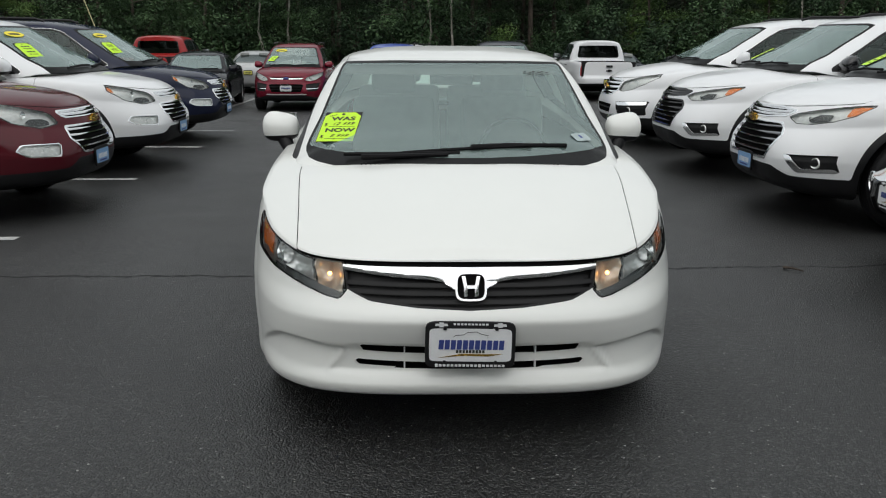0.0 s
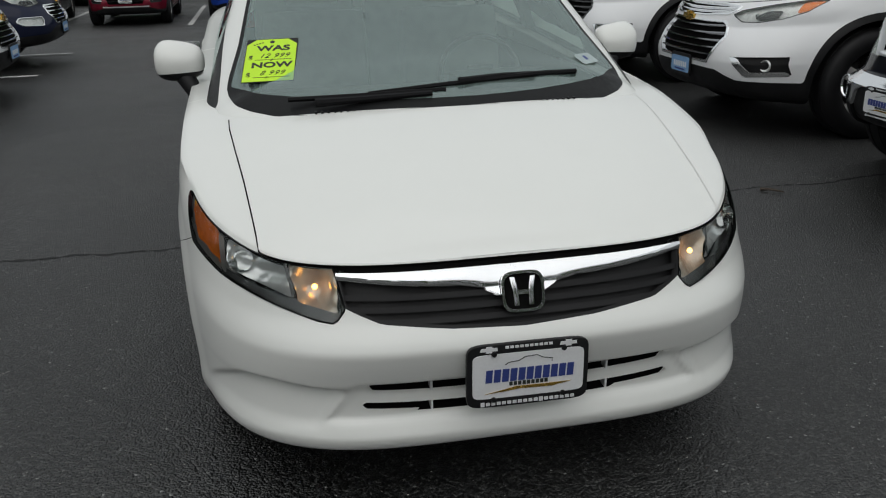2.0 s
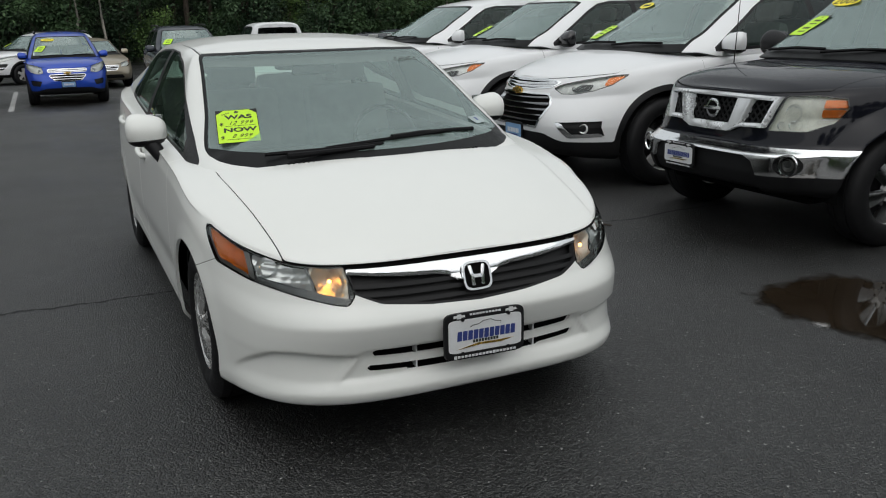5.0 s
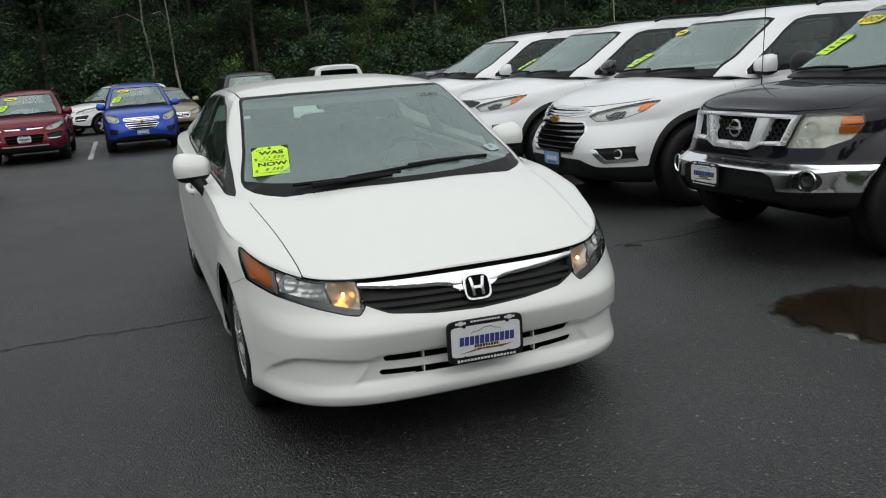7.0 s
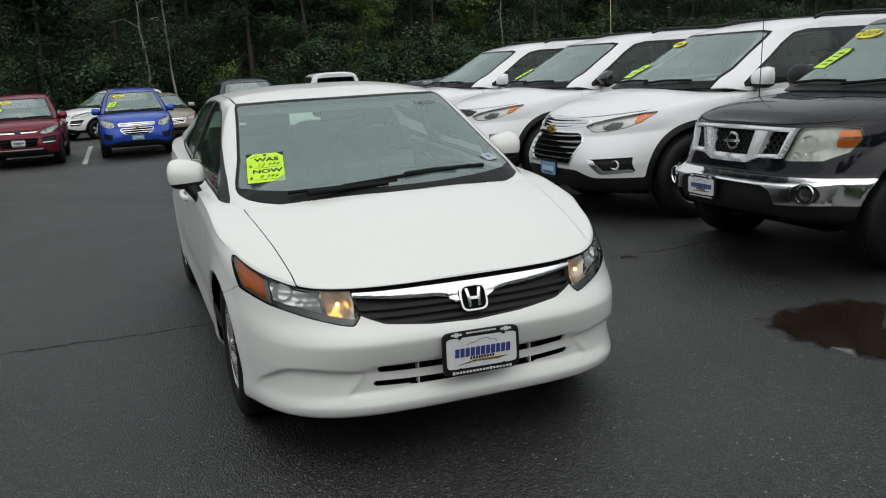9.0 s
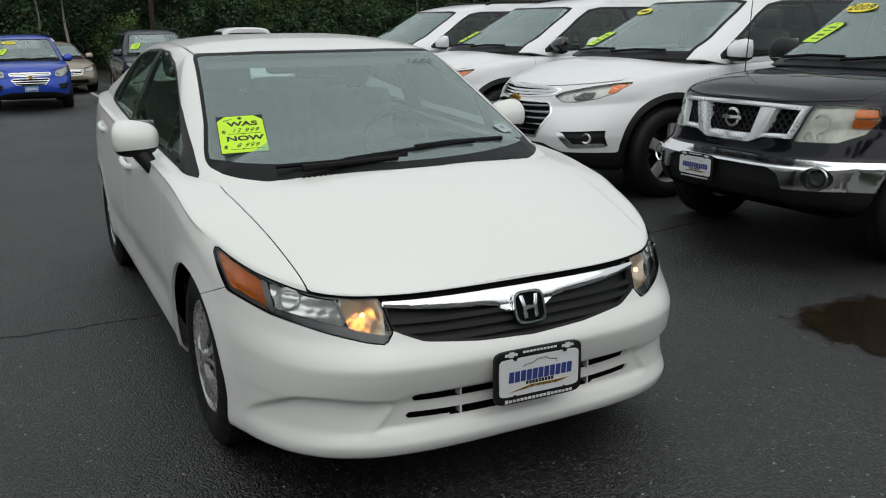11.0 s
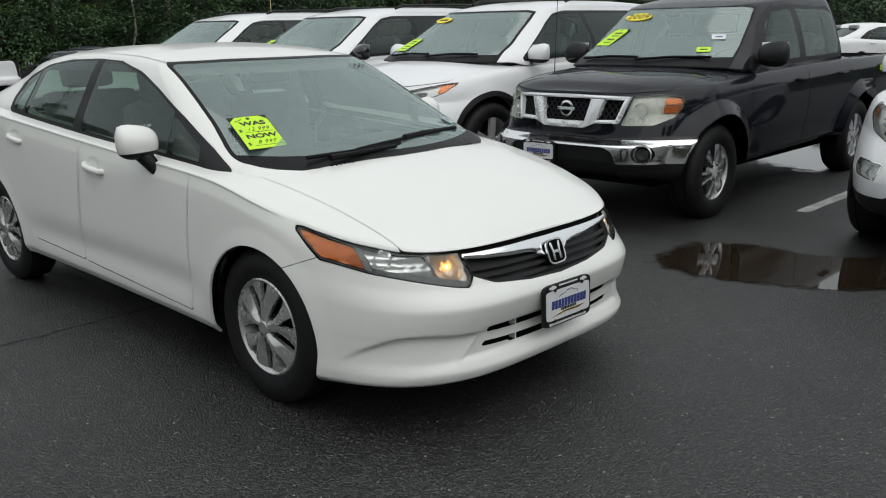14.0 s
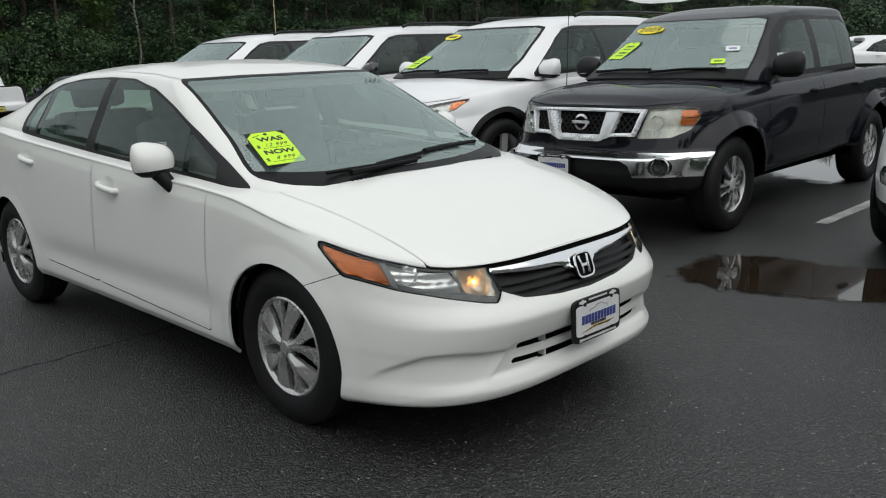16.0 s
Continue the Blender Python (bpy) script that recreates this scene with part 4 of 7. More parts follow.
        strip_, _ = cut(lensed, both(lambda x, y, z: 0.712 - np.abs(x), lambda x, y, z: np.abs(x) - 0.726, lambda x, y, z: field(x, y, z) + 0.01))
        if strip_ is not None:
            part("chamber_rib", offset(strip_, 0.008), LAMP_GREY, unit)
        main = cut(lensed, both(lambda x, y, z: 0.563 + 0.2 * (z - 0.63) - np.abs(x), lambda x, y, z: np.abs(x) - 0.712, lambda x, y, z: low(np.abs(x)) + 0.018 - z, lambda x, y, z: field(x, y, z) + 0.009))[0]
        if main is not None:
            part("reflector_web", sunk(main, lambda x, y, z: 0.016 + 0.02 * np.clip(1 - ((x - 0.64) / 0.075) ** 2, 0, 1) + 0.005 * np.abs(np.sin(x * 240)) * (x < 0.66) + 0.004 * np.sin(z * 130)), FACETS, unit)
        inner = cut(lensed, both(lambda x, y, z: np.abs(x) - 0.553 - 0.2 * (z - 0.63), lambda x, y, z: 0.447 - 0.1 * (z - 0.6) - np.abs(x), lambda x, y, z: low(np.abs(x)) + 0.005 - z, lambda x, y, z: field(x, y, z) + 0.006))[0]
        if inner is not None:
            part("reflector_bowl", sunk(inner, lambda x, y, z: 0.014 + 0.034 * np.clip(1 - ((x - 0.505) / 0.05) ** 2 - ((z - 0.618) / 0.06) ** 2, 0, 1) + 0.0035 * np.sin(x * 200) * np.sin(z * 170)), BOWL, unit)
        bezel = cut(lensed, both(lambda x, y, z: np.abs(x) - 0.73, lambda x, y, z: np.minimum(z - low(np.abs(x)) - 0.016, np.abs(np.abs(x) - 0.558 - 0.2 * (z - 0.63)) - 0.005), lambda x, y, z: field(x, y, z) + 0.003))[0]
        if bezel is not None:
            part("lamp_bezel", offset(bezel, 0.012), LAMP_DARK, unit)

        def inside(px, pz, deep):
            k = int(np.argmin((lensed.v[:, 0] - s * px) ** 2 + (lensed.v[:, 2] - pz) ** 2))
            return Vector(lensed.v[k]) - Vector((0.25 * lensed.n[k][0], lensed.n[k][1], lensed.n[k][2])) * deep
        bowl = lathe([(-0.03, 0.003), (-0.028, 0.014), (-0.016, 0.026), (0.0, 0.033), (0.003, 0.035)], 26)
        bmesh.ops.transform(bowl, matrix=Matrix.Translation(inside(0.672, 0.662, 0.02)) @ pose(0, 0, 0, 0, 0, -90 + s * 20) @ pose(0, 0, 0, 0, -10, 0), verts=bowl.verts)
        part("reflector_bowl", bowl, CHROME, unit)
        bulb = bmesh.new()
        bmesh.ops.create_uvsphere(bulb, u_segments=12, v_segments=8, radius=0.007)
        bmesh.ops.transform(bulb, matrix=Matrix.Translation(inside(0.5, 0.624, 0.026)), verts=bulb.verts)
        part("bulb", bulb, BULB, unit, "lit warm bulb")

    # grille, chrome bar and badge
    mouth = [(-1, 0.514), (0.0, 0.515), (0.18, 0.523), (0.348, 0.541), (0.4, 0.562), (0.434, 0.578), (0.446, 0.672), (0.3, 0.69), (-1, 0.69)]
    gf = both(mirrored(poly(mouth, 0, 2)), above(1, 0.4, -1), lambda x, y, z: z - (zt(y) - 0.007))
    # dark sunk strip stands in for the shade under the hood's front edge
    seam, body = cut(body, both(lambda x, y, z: np.abs(x) - 0.452, above(1, 0.4, -1), lambda x, y, z: np.maximum((zt(y) - 0.021) - z, z - (zt(y) - 0.006))))
    if seam is not None:
        part("hood_gap_shade", offset(seam, 0.012), SHADOW_LINER, root)
    face, body = keep(body, gf, 0.0)
    grille = part("grille", rimmed(offset(face, 0.03), -0.026), PLASTIC, root, "black grille under a chrome bar")
    lower = lambda x: 0.607 + 0.026 * np.clip(np.abs(x) / 0.42, 0, 1) ** 2 - 0.05 * np.exp(-(x / 0.078) ** 4)
    bar, rest = cut(face, lambda x, y, z: lower(x) - z)
    crest = np.clip((bar.v[:, 2] - lower(bar.v[:, 0])) / np.maximum(zt(bar.v[:, 1]) - 0.01 - lower(bar.v[:, 0]), 0.01), 0, 1)
    bulged = Sheet(bar.v + bar.n * (0.001 + 0.013 * np.sqrt(np.clip(4 * crest * (1 - crest), 0, 1)) - 0.01 * crest)[:, None], bar.f)
    part("chrome_bar", rimmed(bulged, 0.03), CHROME, grille)
    for a, b in ((0.584, 0.597), (0.558, 0.571), (0.533, 0.545)):
        slat, _ = cut(offset(rest, 0.006), lambda x, y, z, a=a, b=b: np.maximum(a + 0.03 * np.abs(x) ** 2 - z, z - b - 0.03 * np.abs(x) ** 2))
        if slat is not None:
            each("grille_slat", slat, PLASTIC, grille, 0.02)
    lip, _ = cut(rest, lambda x, y, z: -(np.maximum(gf(x, y, z), -1) + 0.007))
    if lip is not None:
        part("grille_edge", rimmed(lip, 0.02), PLASTIC, grille)
    em = new("badge")
    em.parent, em.matrix_basis = root, pose(0, 0.107, 0.592, -20, 0, 0) @ Matrix.Scale(0.9, 4)
    part("badge_back", prism(oval(0, 0, 0.054, 0.05, 28, 4), 0, 0.02), SHADOW_LINER, em)
    ring = bmesh.new()
    o, i = oval(0, 0, 0.06, 0.056, 36, 4), oval(0, 0, 0.052, 0.048, 36, 4)
    vs = [[ring.verts.new((x, y, z)) for x, z in lo] for lo, y in ((o, 0.0), (o, -0.007), (i, -0.007), (i, 0.0))]
    for a, b in zip(vs, vs[1:]):
        for k in range(36):
            ring.faces.new((a[k - 1], b[k - 1], b[k], a[k]))
    bmesh.ops.recalc_face_normals(ring, faces=ring.faces)
    part("badge_ring", ring, CHROME, em)
    bars = bmesh.new()
    for s in (-1, 1):
        prism([(s * 0.036, 0.04), (s * 0.022, 0.04), (s * 0.015, 0.005), (s * 0.013, -0.038), (s * 0.028, -0.038), (s * 0.028, 0.0)], -0.008, 0.004, 0.001, bm=bars)
    prism([(-0.018, 0.004), (0.018, 0.004), (0.015, -0.008), (-0.015, -0.008)], -0.008, 0.004, bm=bars)
    part("badge_letter", bars, CHROME, em)

    # lower slots and the plate
    for z0, z1, half in ((0.344, 0.375, 0.388), (0.291, 0.314, 0.405)):
        outline = poly([(-half, (z0 + z1) / 2), (-half * 0.97, z0), (half * 0.97, z0), (half, (z0 + z1) / 2), (half * 0.985, z1), (-half * 0.985, z1)], 0, 2, 0.001)
        slot, body = cut(body, both(lambda x, y, z, o=outline: o(x, y, z - 0.075 * x * x), above(1, 0.4, -1)))
        if slot is not None:
            part("lower_slot", rimmed(Sheet(slot.v + (0, 0.05, 0), slot.f, np.tile((0.0, -1.0, 0.0), (len(slot.v), 1))), -0.05), SHADOW_LINER, root)
            for sx in (-0.23, 0.23):
                part("slot_rib", block(sx, 0.128, (z0 + z1) / 2 + 0.004, 0.005, 0.03, z1 - z0 + 0.004), PLATE_WHITE, root)
    dealer_plate(root, pose(-0.004, 0.038, 0.404, -2, 1.2, 0.6))

    # panels
    hood_f = both(mirrored(poly([(-1, -0.2), (0.6, -0.2), (0.626, 0.36), (0.65, 0.6), (0.672, 0.79), (0.688, 0.95), (0.692, 1.06), (0.66, 1.04), (0.45, 0.93), (0.2, 0.885), (-1, 0.872)], 0, 1)), lambda x, y, z: (zt(y) - 0.008) - z)
    hood, body = keep(body, hood_f, 0.0045, root)
    panel("hood", hood, WHITE, root)
    bumper, body = keep(body, poly([(-1, -1), (0.9, -1), (0.9, 0.31), (0.74, 0.585), (0.57, 0.648), (0.46, 0.66), (0.26, 0.65), (0.19, 0.69), (-1, 0.69)], 1, 2), 0.003, root)
    panel("front_bumper", bumper, WHITE, root)
    doors = (("front_door", [(1.395, 0.275), (1.37, 0.5), (1.345, 0.82), (1.34, 1.2), (2.365, 1.2), (2.37, 0.93), (2.40, 0.62), (2.435, 0.37), (2.43, 0.32)]),
             ("rear_door", [(2.435, 0.32), (2.44, 0.37), (2.405, 0.62), (2.375, 0.93), (2.37, 1.2), (3.4, 1.2), (3.39, 0.85), (3.3, 0.68), (3.2, 0.56), (3.14, 0.42), (3.06, 0.34)]))
    for name, pts in doors:
        for s in (-1, 1):
            d, body = keep(body, both(poly(pts, 1, 2), on_side(s)), 0.007, root)
            panel(name, d, WHITE, root)
    for s in (-1, 1):
        tail, body = keep(body, both(poly([(4.1, 0.87), (4.18, 0.985), (4.7, 1.0), (4.7, 0.74), (4.3, 0.76)], 1, 2), lambda x, y, z, s=s: 0.5 - s * x), 0.004, root)
        panel("tail_light", tail, TAIL_RED, root)
        f, body = cut(body, both(poly([(-1, 0), (1.37, 0), (1.4, 2), (-1, 2)], 1, 2), on_side(s)))
        panel("front_fender", f, WHITE, root)
    panel("body_side", body, WHITE, root)
    wheel_wells(root, (FW, RW), R + 0.004, 0.81, 0.5, 0.2)
    part("underbody", block(0, 2.25, 0.26, 1.3, 3.9, 0.1, 0.02), SHADOW_LINER, root)

    # cabin
    cb = shell(dict(yf=curve((0, 0.77), (0.5, 1.283), (1, 1.80)), yr=curve((0, 4.28), (1, 3.48)), cf=curve((0, 1.25), (1, 2.0)), cr=curve((0, 3.85), (1, 3.33)),
                    width=curve((0, 0.775), (0.12, 0.765), (0.5, 0.70), (0.85, 0.63), (1, 0.585)), taper=curve((0.8, 1.0), (2.2, 1.0), (3.0, 0.99), (3.6, 0.96), (4.28, 0.89)),
                    zb=curve((0.77, 0.855), (1.1, 0.86), (1.2, 0.84), (2.4, 0.925), (3.3, 0.985), (3.8, 1.025), (4.28, 1.07)),
                    zt=curve((1.8, 1.305), (1.95, 1.302), (2.2, 1.325), (2.6, 1.335), (3.0, 1.325), (3.3, 1.295), (3.48, 1.26)),
                    crown=curve((1.8, 1.306), (1.95, 1.335), (2.2, 1.365), (2.55, 1.382), (2.9, 1.376), (3.25, 1.34), (3.48, 1.275)),
                    front=(2.1, 2.0), rear=(5.0, 2.3), k=3.2, soft=3, rounds=3), 60, 90, 30, 44, 26)
    part("headlining", Sheet(offset(cut(cb, above(2, 1.27, 1))[0], 0.03).v, cut(cb, above(2, 1.27, 1))[0].f), LINING, root)
    wind_f = both(mirrored(poly([(-1, 0.5), (0.3, 0.5), (0.4, 0.885), (0.54, 0.892), (0.62, 0.9), (0.66, 0.909), (0.684, 0.922), (0.689, 0.94), (0.68, 0.97), (0.643, 1.055), (0.571, 1.287), (0.552, 1.302), (0.3, 1.3085), (-1, 1.3095)], 0, 2, 0.004)), lambda x, y, z: y - 2.2 + 0.35 * (1.35 - z) * 0)
    screen, cb = keep(cb, wind_f, 0.001)
    glass, frit = cut(screen, both(lambda x, y, z: wind_f(x, y, z) + 0.013, lambda x, y, z: 0.926 + 0.014 * (np.abs(x) / 0.6) ** 2 - z))
    pane("windshield", glass, GLASS, root, "laminated windscreen, pale grey with sky")
    panel("windshield_border", frit, FRIT, root)
    back_f = both(mirrored(poly([(-1, 1.085), (0.56, 1.075), (0.47, 1.262), (-1, 1.272)], 0, 2, 0.01)), above(1, 3.0, 1))
    back, cb = keep(cb, back_f, 0.001)
    pane("rear_window", back, SIDE_GLASS, root)
    outer = [(1.175, 0.872), (1.5, 0.893), (2.0, 0.922), (2.6, 0.958), (3.2, 0.998), (3.43, 1.013), (3.465, 1.03), (3.475, 1.1), (3.44, 1.165), (3.36, 1.215), (3.15, 1.276), (2.88, 1.305), (2.55, 1.313), (2.3, 1.305), (2.08, 1.262), (1.85, 1.185), (1.6, 1.085), (1.35, 0.97), (1.2, 0.895)]
    panes = (("quarter_glass", [(3.275, 1.035), (3.42, 1.045), (3.428, 1.1), (3.4, 1.15), (3.33, 1.195), (3.235, 1.23)]),
             ("rear_door_glass", [(2.595, 0.986), (3.235, 1.027), (3.2, 1.246), (3.05, 1.273), (2.82, 1.293), (2.562, 1.3)]),
             ("front_door_glass", [(1.66, 0.93), (2.488, 0.978), (2.465, 1.3), (2.3, 1.292), (2.1, 1.25), (1.87, 1.175), (1.675, 1.095)]),
             ("vent_glass", [(1.39, 0.918), (1.635, 0.933), (1.65, 1.072), (1.6, 1.052), (1.41, 0.967)]))
    for s in (-1, 1):
        win, cb = keep(cb, both(poly(outer, 1, 2, 0.004), lambda x, y, z, s=s: 0.3 - s * x), 0.001)
        for name, pts in panes:
            g, win = cut(win, poly(pts, 1, 2, 0.008))
            pane(name, g, SIDE_GLASS, root)
        panel("window_frame", win, PLASTIC, root, "black window frames and pillar", 0.02)
        rail = lambda y: 0.56 - 0.012 * np.clip(1.96 - y, 0, 1) - 0.03 * np.clip(y - 2.4, 0, 2)
        ditch, cb = carve(cb, lambda x, y, z: 1.905 - y, lambda x, y, z: y - 3.3, lambda x, y, z: 1.2 - z, lambda x, y, z: s * x - rail(y) - 0.005, lambda x, y, z: rail(y) - 0.006 - s * x)
        if ditch is not None:
            each("roof_moulding", offset(ditch, 0.007), PLASTIC, root)
    panel("roof", cb, WHITE, root, "white roof and pillars")
    cabin_fit_out(root, 2.05, 3.0, 0.68, 0.35, 0.9, 1.35)
    part("rear_shelf", block(0, 3.55, 0.99, 1.1, 0.5, 0.03, 0.01), DASH, root)
    mir = block(0, 1.93, 1.215, 0.23, 0.03, 0.065, 0.014)
    part("inner_mirror", mir, GLOSS_BLACK, root)

    # wipers and cowl
    for pts, blade_pts in ((((0.05, 0.992, 0.968), (0.2, 1.02, 0.974), (0.48, 1.08, 0.968)), ((-0.25, 0.97, 0.948), (0.05, 0.99, 0.965), (0.32, 1.03, 0.975))),
                           (((-0.42, 0.935, 0.935), (-0.3, 0.935, 0.938), (-0.05, 0.94, 0.945)), ((-0.5, 0.99, 0.94), (-0.25, 0.965, 0.945), (0.0, 0.965, 0.95)))):
        w = part("wiper", tube([(a, b, c - 0.006) for a, b, c in pts], 0.014, 8, taper_to=0.009), WIPER, root)
        part("wiper_blade", tube([(a, b, c - 0.006) for a, b, c in blade_pts], 0.0085, 6), WIPER, w)
    vents = bmesh.new()
    for k in range(44):
        x = -0.42 + k * 0.84 / 43
        box(vents, x, 0.893 + 0.075 * (x / 0.6) ** 2, 0.9, 0.007, 0.016, 0.007, 0, None)
    part("cowl_vent", vents, PLASTIC, root)
    # mirrors, handles, wheels
    for s in (-1, 1):
        mirror(root, s * 0.872, 1.69, 0.985, s, WHITE, 1.0)
        for (y, z), x in zip(handles, (0.848, 0.836)):
            grip = tube([(s * (x - 0.012), y - 0.098, z - 0.012), (s * (x + 0.016), y - 0.08, z - 0.01), (s * (x + 0.024), y - 0.03, z - 0.003), (s * (x + 0.024), y + 0.04, z + 0.004), (s * (x + 0.012), y + 0.085, z + 0.01), (s * (x - 0.012), y + 0.098, z + 0.012)], 0.015, 12)
            part("door_handle", grip, WHITE, root)
        for cy, cz in (FW, RW):
            make_wheel("cover", 0.313, 0.195, 0.197, root, Matrix.Translation((s * 0.728, cy, cz)) @ (Matrix() if s > 0 else pose(0, 0, 0, 0, 0, 180)))
    return glass


sedan_glass = build_sedan()


# ---- the other vehicles ----
def on_glass(sheet, x, z, lift, turn=0.0):
    """A pose on a pane near (x, z): x to the right, z up the glass, -y out of it."""
    k = int(np.argmin((sheet.v[:, 0] - x) ** 2 + (sheet.v[:, 2] - z) ** 2))
    out = Vector(sheet.n[k])
    right = Vector((0, 0, 1)).cross(-out).normalized()
    right = right if right.x > 0 else -right
    up = right.cross(-out)
    up = up if up.z > 0 else -up
    c = Vector(sheet.v[k]) + out * lift
    m = Matrix(((right.x, -out.x, up.x, c.x), (right.y, -out.y, up.y, c.y), (right.z, -out.z, up.z, c.z), (0, 0, 0, 1)))
    return m @ pose(0, 0, 0, 0, turn, 0)


def sloped(x, y, z, right, up):
    """A pose at a place from its own right and upward ways; -y looks out of the face."""
    r = Vector(right).normalized()
    out = r.cross(Vector(up)).normalized()
    out = out if out.z > 0 else -out
    u = r.cross(-out)
    u = u if u.z > 0 else -u
    return Matrix(((r.x, -out.x, u.x, x), (r.y, -out.y, u.y, y), (r.z, -out.z, u.z, z), (0, 0, 0, 1)))


price_tag(sloped(-0.541, 1.271, 1.024, (0.17, -0.03, 0.005), (0.04, 0.208, 0.115)), 0.176, 0.242)
label = tagged(new("inspection_sticker"), "small pale blue inspection sticker inside the windscreen", "sticker")
label.matrix_basis = on_glass(sedan_glass, 0.565, 0.985, 0.004)
part("sticker_face", prism(oval(0, 0, 0.045, 0.03, 20, 8), -0.0008, 0.0), PALE_TEAL, label)
part("dark_bar", block(0, -0.001, 0.004, 0.014, 0.0006, 0.024), BLUE_INK, label)
stock = tagged(new("stock_mark"), "illegible dark marks written on the upper windscreen", "marking")
stock.matrix_basis = on_glass(sedan_glass, 0.42, 1.255, 0.004)
for k in range(6):
    part("dark_bar", block(-0.06 + k * 0.024, -0.0006, 0.006 * (-1) ** k, 0.014, 0.0006, 0.012), INK, stock)
    part("dark_bar", block(-0.05 + k * 0.021, -0.0006, -0.022 + 0.004 * (-1) ** k, 0.011, 0.0006, 0.007), INK, stock)


def vehicle(name, label, P, m):
    """A parked vehicle from its plan P: main sizes, curves, lamps and openings. It looks along -y, its nose at the origin."""
    root = tagged(new(name), label, P.get("category", "car"))
    paint_, half, R = P["paint"], P["half"], P["R"]
    FW, RW, Ra = (P["fw"], R * 0.97), (P["rw"], R * 0.97), R + P.get("gap", 0.05)
    zt = curve(*P["zt"])

    def sculpt(g):
        x, y, z = np.abs(g[..., 0]), g[..., 1], g[..., 2]
        flare = sum(np.clip(1 - np.abs(np.hypot(y - cy, z - cz) - Ra) / 0.11, 0, 1) for cy, cz in (FW, RW))
        g[..., 0] += np.sign(g[..., 0]) * P.get("flare", 0.015) * np.minimum(flare, 1) * (x > half * 0.75)
        dent = np.exp(-((z - P.get("dent", 0.55)) / 0.1) ** 2) * np.clip((y - FW[0] - 0.4) / 0.2, 0, 1) * np.clip((RW[0] - 0.4 - y) / 0.2, 0, 1)
        g[..., 0] -= np.sign(g[..., 0]) * 0.016 * dent
        return g

    L = P["L"]
    body = shell(dict(yf=curve(*P["nose"]), yr=curve(*[(v, L - d) for v, d in P.get("tail", ((0, 0.2), (0.15, 0.04), (0.5, 0.0), (0.8, 0.03), (1, 0.08)))]), cf=curve((0, P["fw"]), (1, P["fw"])), cr=curve((0, P["rw"]), (1, P["rw"])),
                      width=curve(*[(v, half * k) for v, k in P.get("prof", ((0, 0.93), (0.08, 0.965), (0.3, 0.985), (0.6, 1.0), (0.82, 0.99), (0.94, 0.965), (1, 0.935)))]),
                      taper=curve((0, 0.985), (P["fw"], 1.0), (P["rw"], 1.0), (L, P.get("rear_taper", 0.95))), zb=curve(*P["zb"]), zt=zt, crown=curve(*P["crown"]),
                      front=P.get("front", (2.4, 1.7)), squarer=P.get("squarer", 2.0), rear=P.get("rear", (4.0, 2.4)), k=P.get("k", 3.0), push=sculpt, soft=2, rounds=P.get("rounds", 1)), *[int(k * P.get("res", 1.0)) for k in (34, 64, 18, 40, 16)])
    mid = body.v[(np.abs(body.v[:, 0]) < 0.04) & (body.v[:, 1] < 0.5)]
    mid = mid[np.argsort(mid[:, 2])]
    face_y = lambda z: float(np.interp(z, mid[:, 2], mid[:, 1]))
    mid_face = body.v[(np.abs(body.v[:, 0]) < 0.54) & (body.v[:, 1] < 0.5) & (body.v[:, 2] > 0.69) & (body.v[:, 2] < 0.93)]
    liner, _ = cut(offset(body, 0.06), above(2, P["belt"] - 0.04, -1))
    for w in (FW, RW):
        _, body = cut(body, both(circle(*w, Ra), lambda x, y, z: half * 0.74 - np.abs(x)))
        _, liner = cut(liner, both(circle(*w, Ra + 0.02), lambda x, y, z: half * 0.5 - np.abs(x)))
    part("inner_shell", liner, SHADOW_LINER, root)
    c0, c1, cw = P["cab"]["y0"], P["cab"]["yr0"], P["cab"]["W0"]
    _, body = cut(body, both(lambda x, y, z: np.maximum(np.maximum(c0 + 0.12 + 0.25 * (x / cw) ** 2 - y, y - c1 + 0.1), np.abs(x) - cw + 0.06), above(2, P["belt"] - 0.08, 1)))
    if "bed" in P:
        b0, b1 = P["bed"]
        _, body = cut(body, both(lambda x, y, z: np.maximum(np.maximum(b0 - y, y - b1), np.abs(x) - half + 0.16), above(2, P["belt"] - 0.1, 1)))
        bm = bmesh.new()
        zz = P["belt"]
        box(bm, 0, (b0 + b1) / 2, zz - 0.5, half * 1.66, b1 - b0, 0.04)
        for s in (-1, 1):
            box(bm, s * (half - 0.17), (b0 + b1) / 2, zz - 0.25, 0.04, b1 - b0, 0.5)
        for yy in (b0, b1):
            box(bm, 0, yy, zz - 0.25, half * 1.66, 0.04, 0.5)
        part("bed_liner", bm, PLASTIC, root)
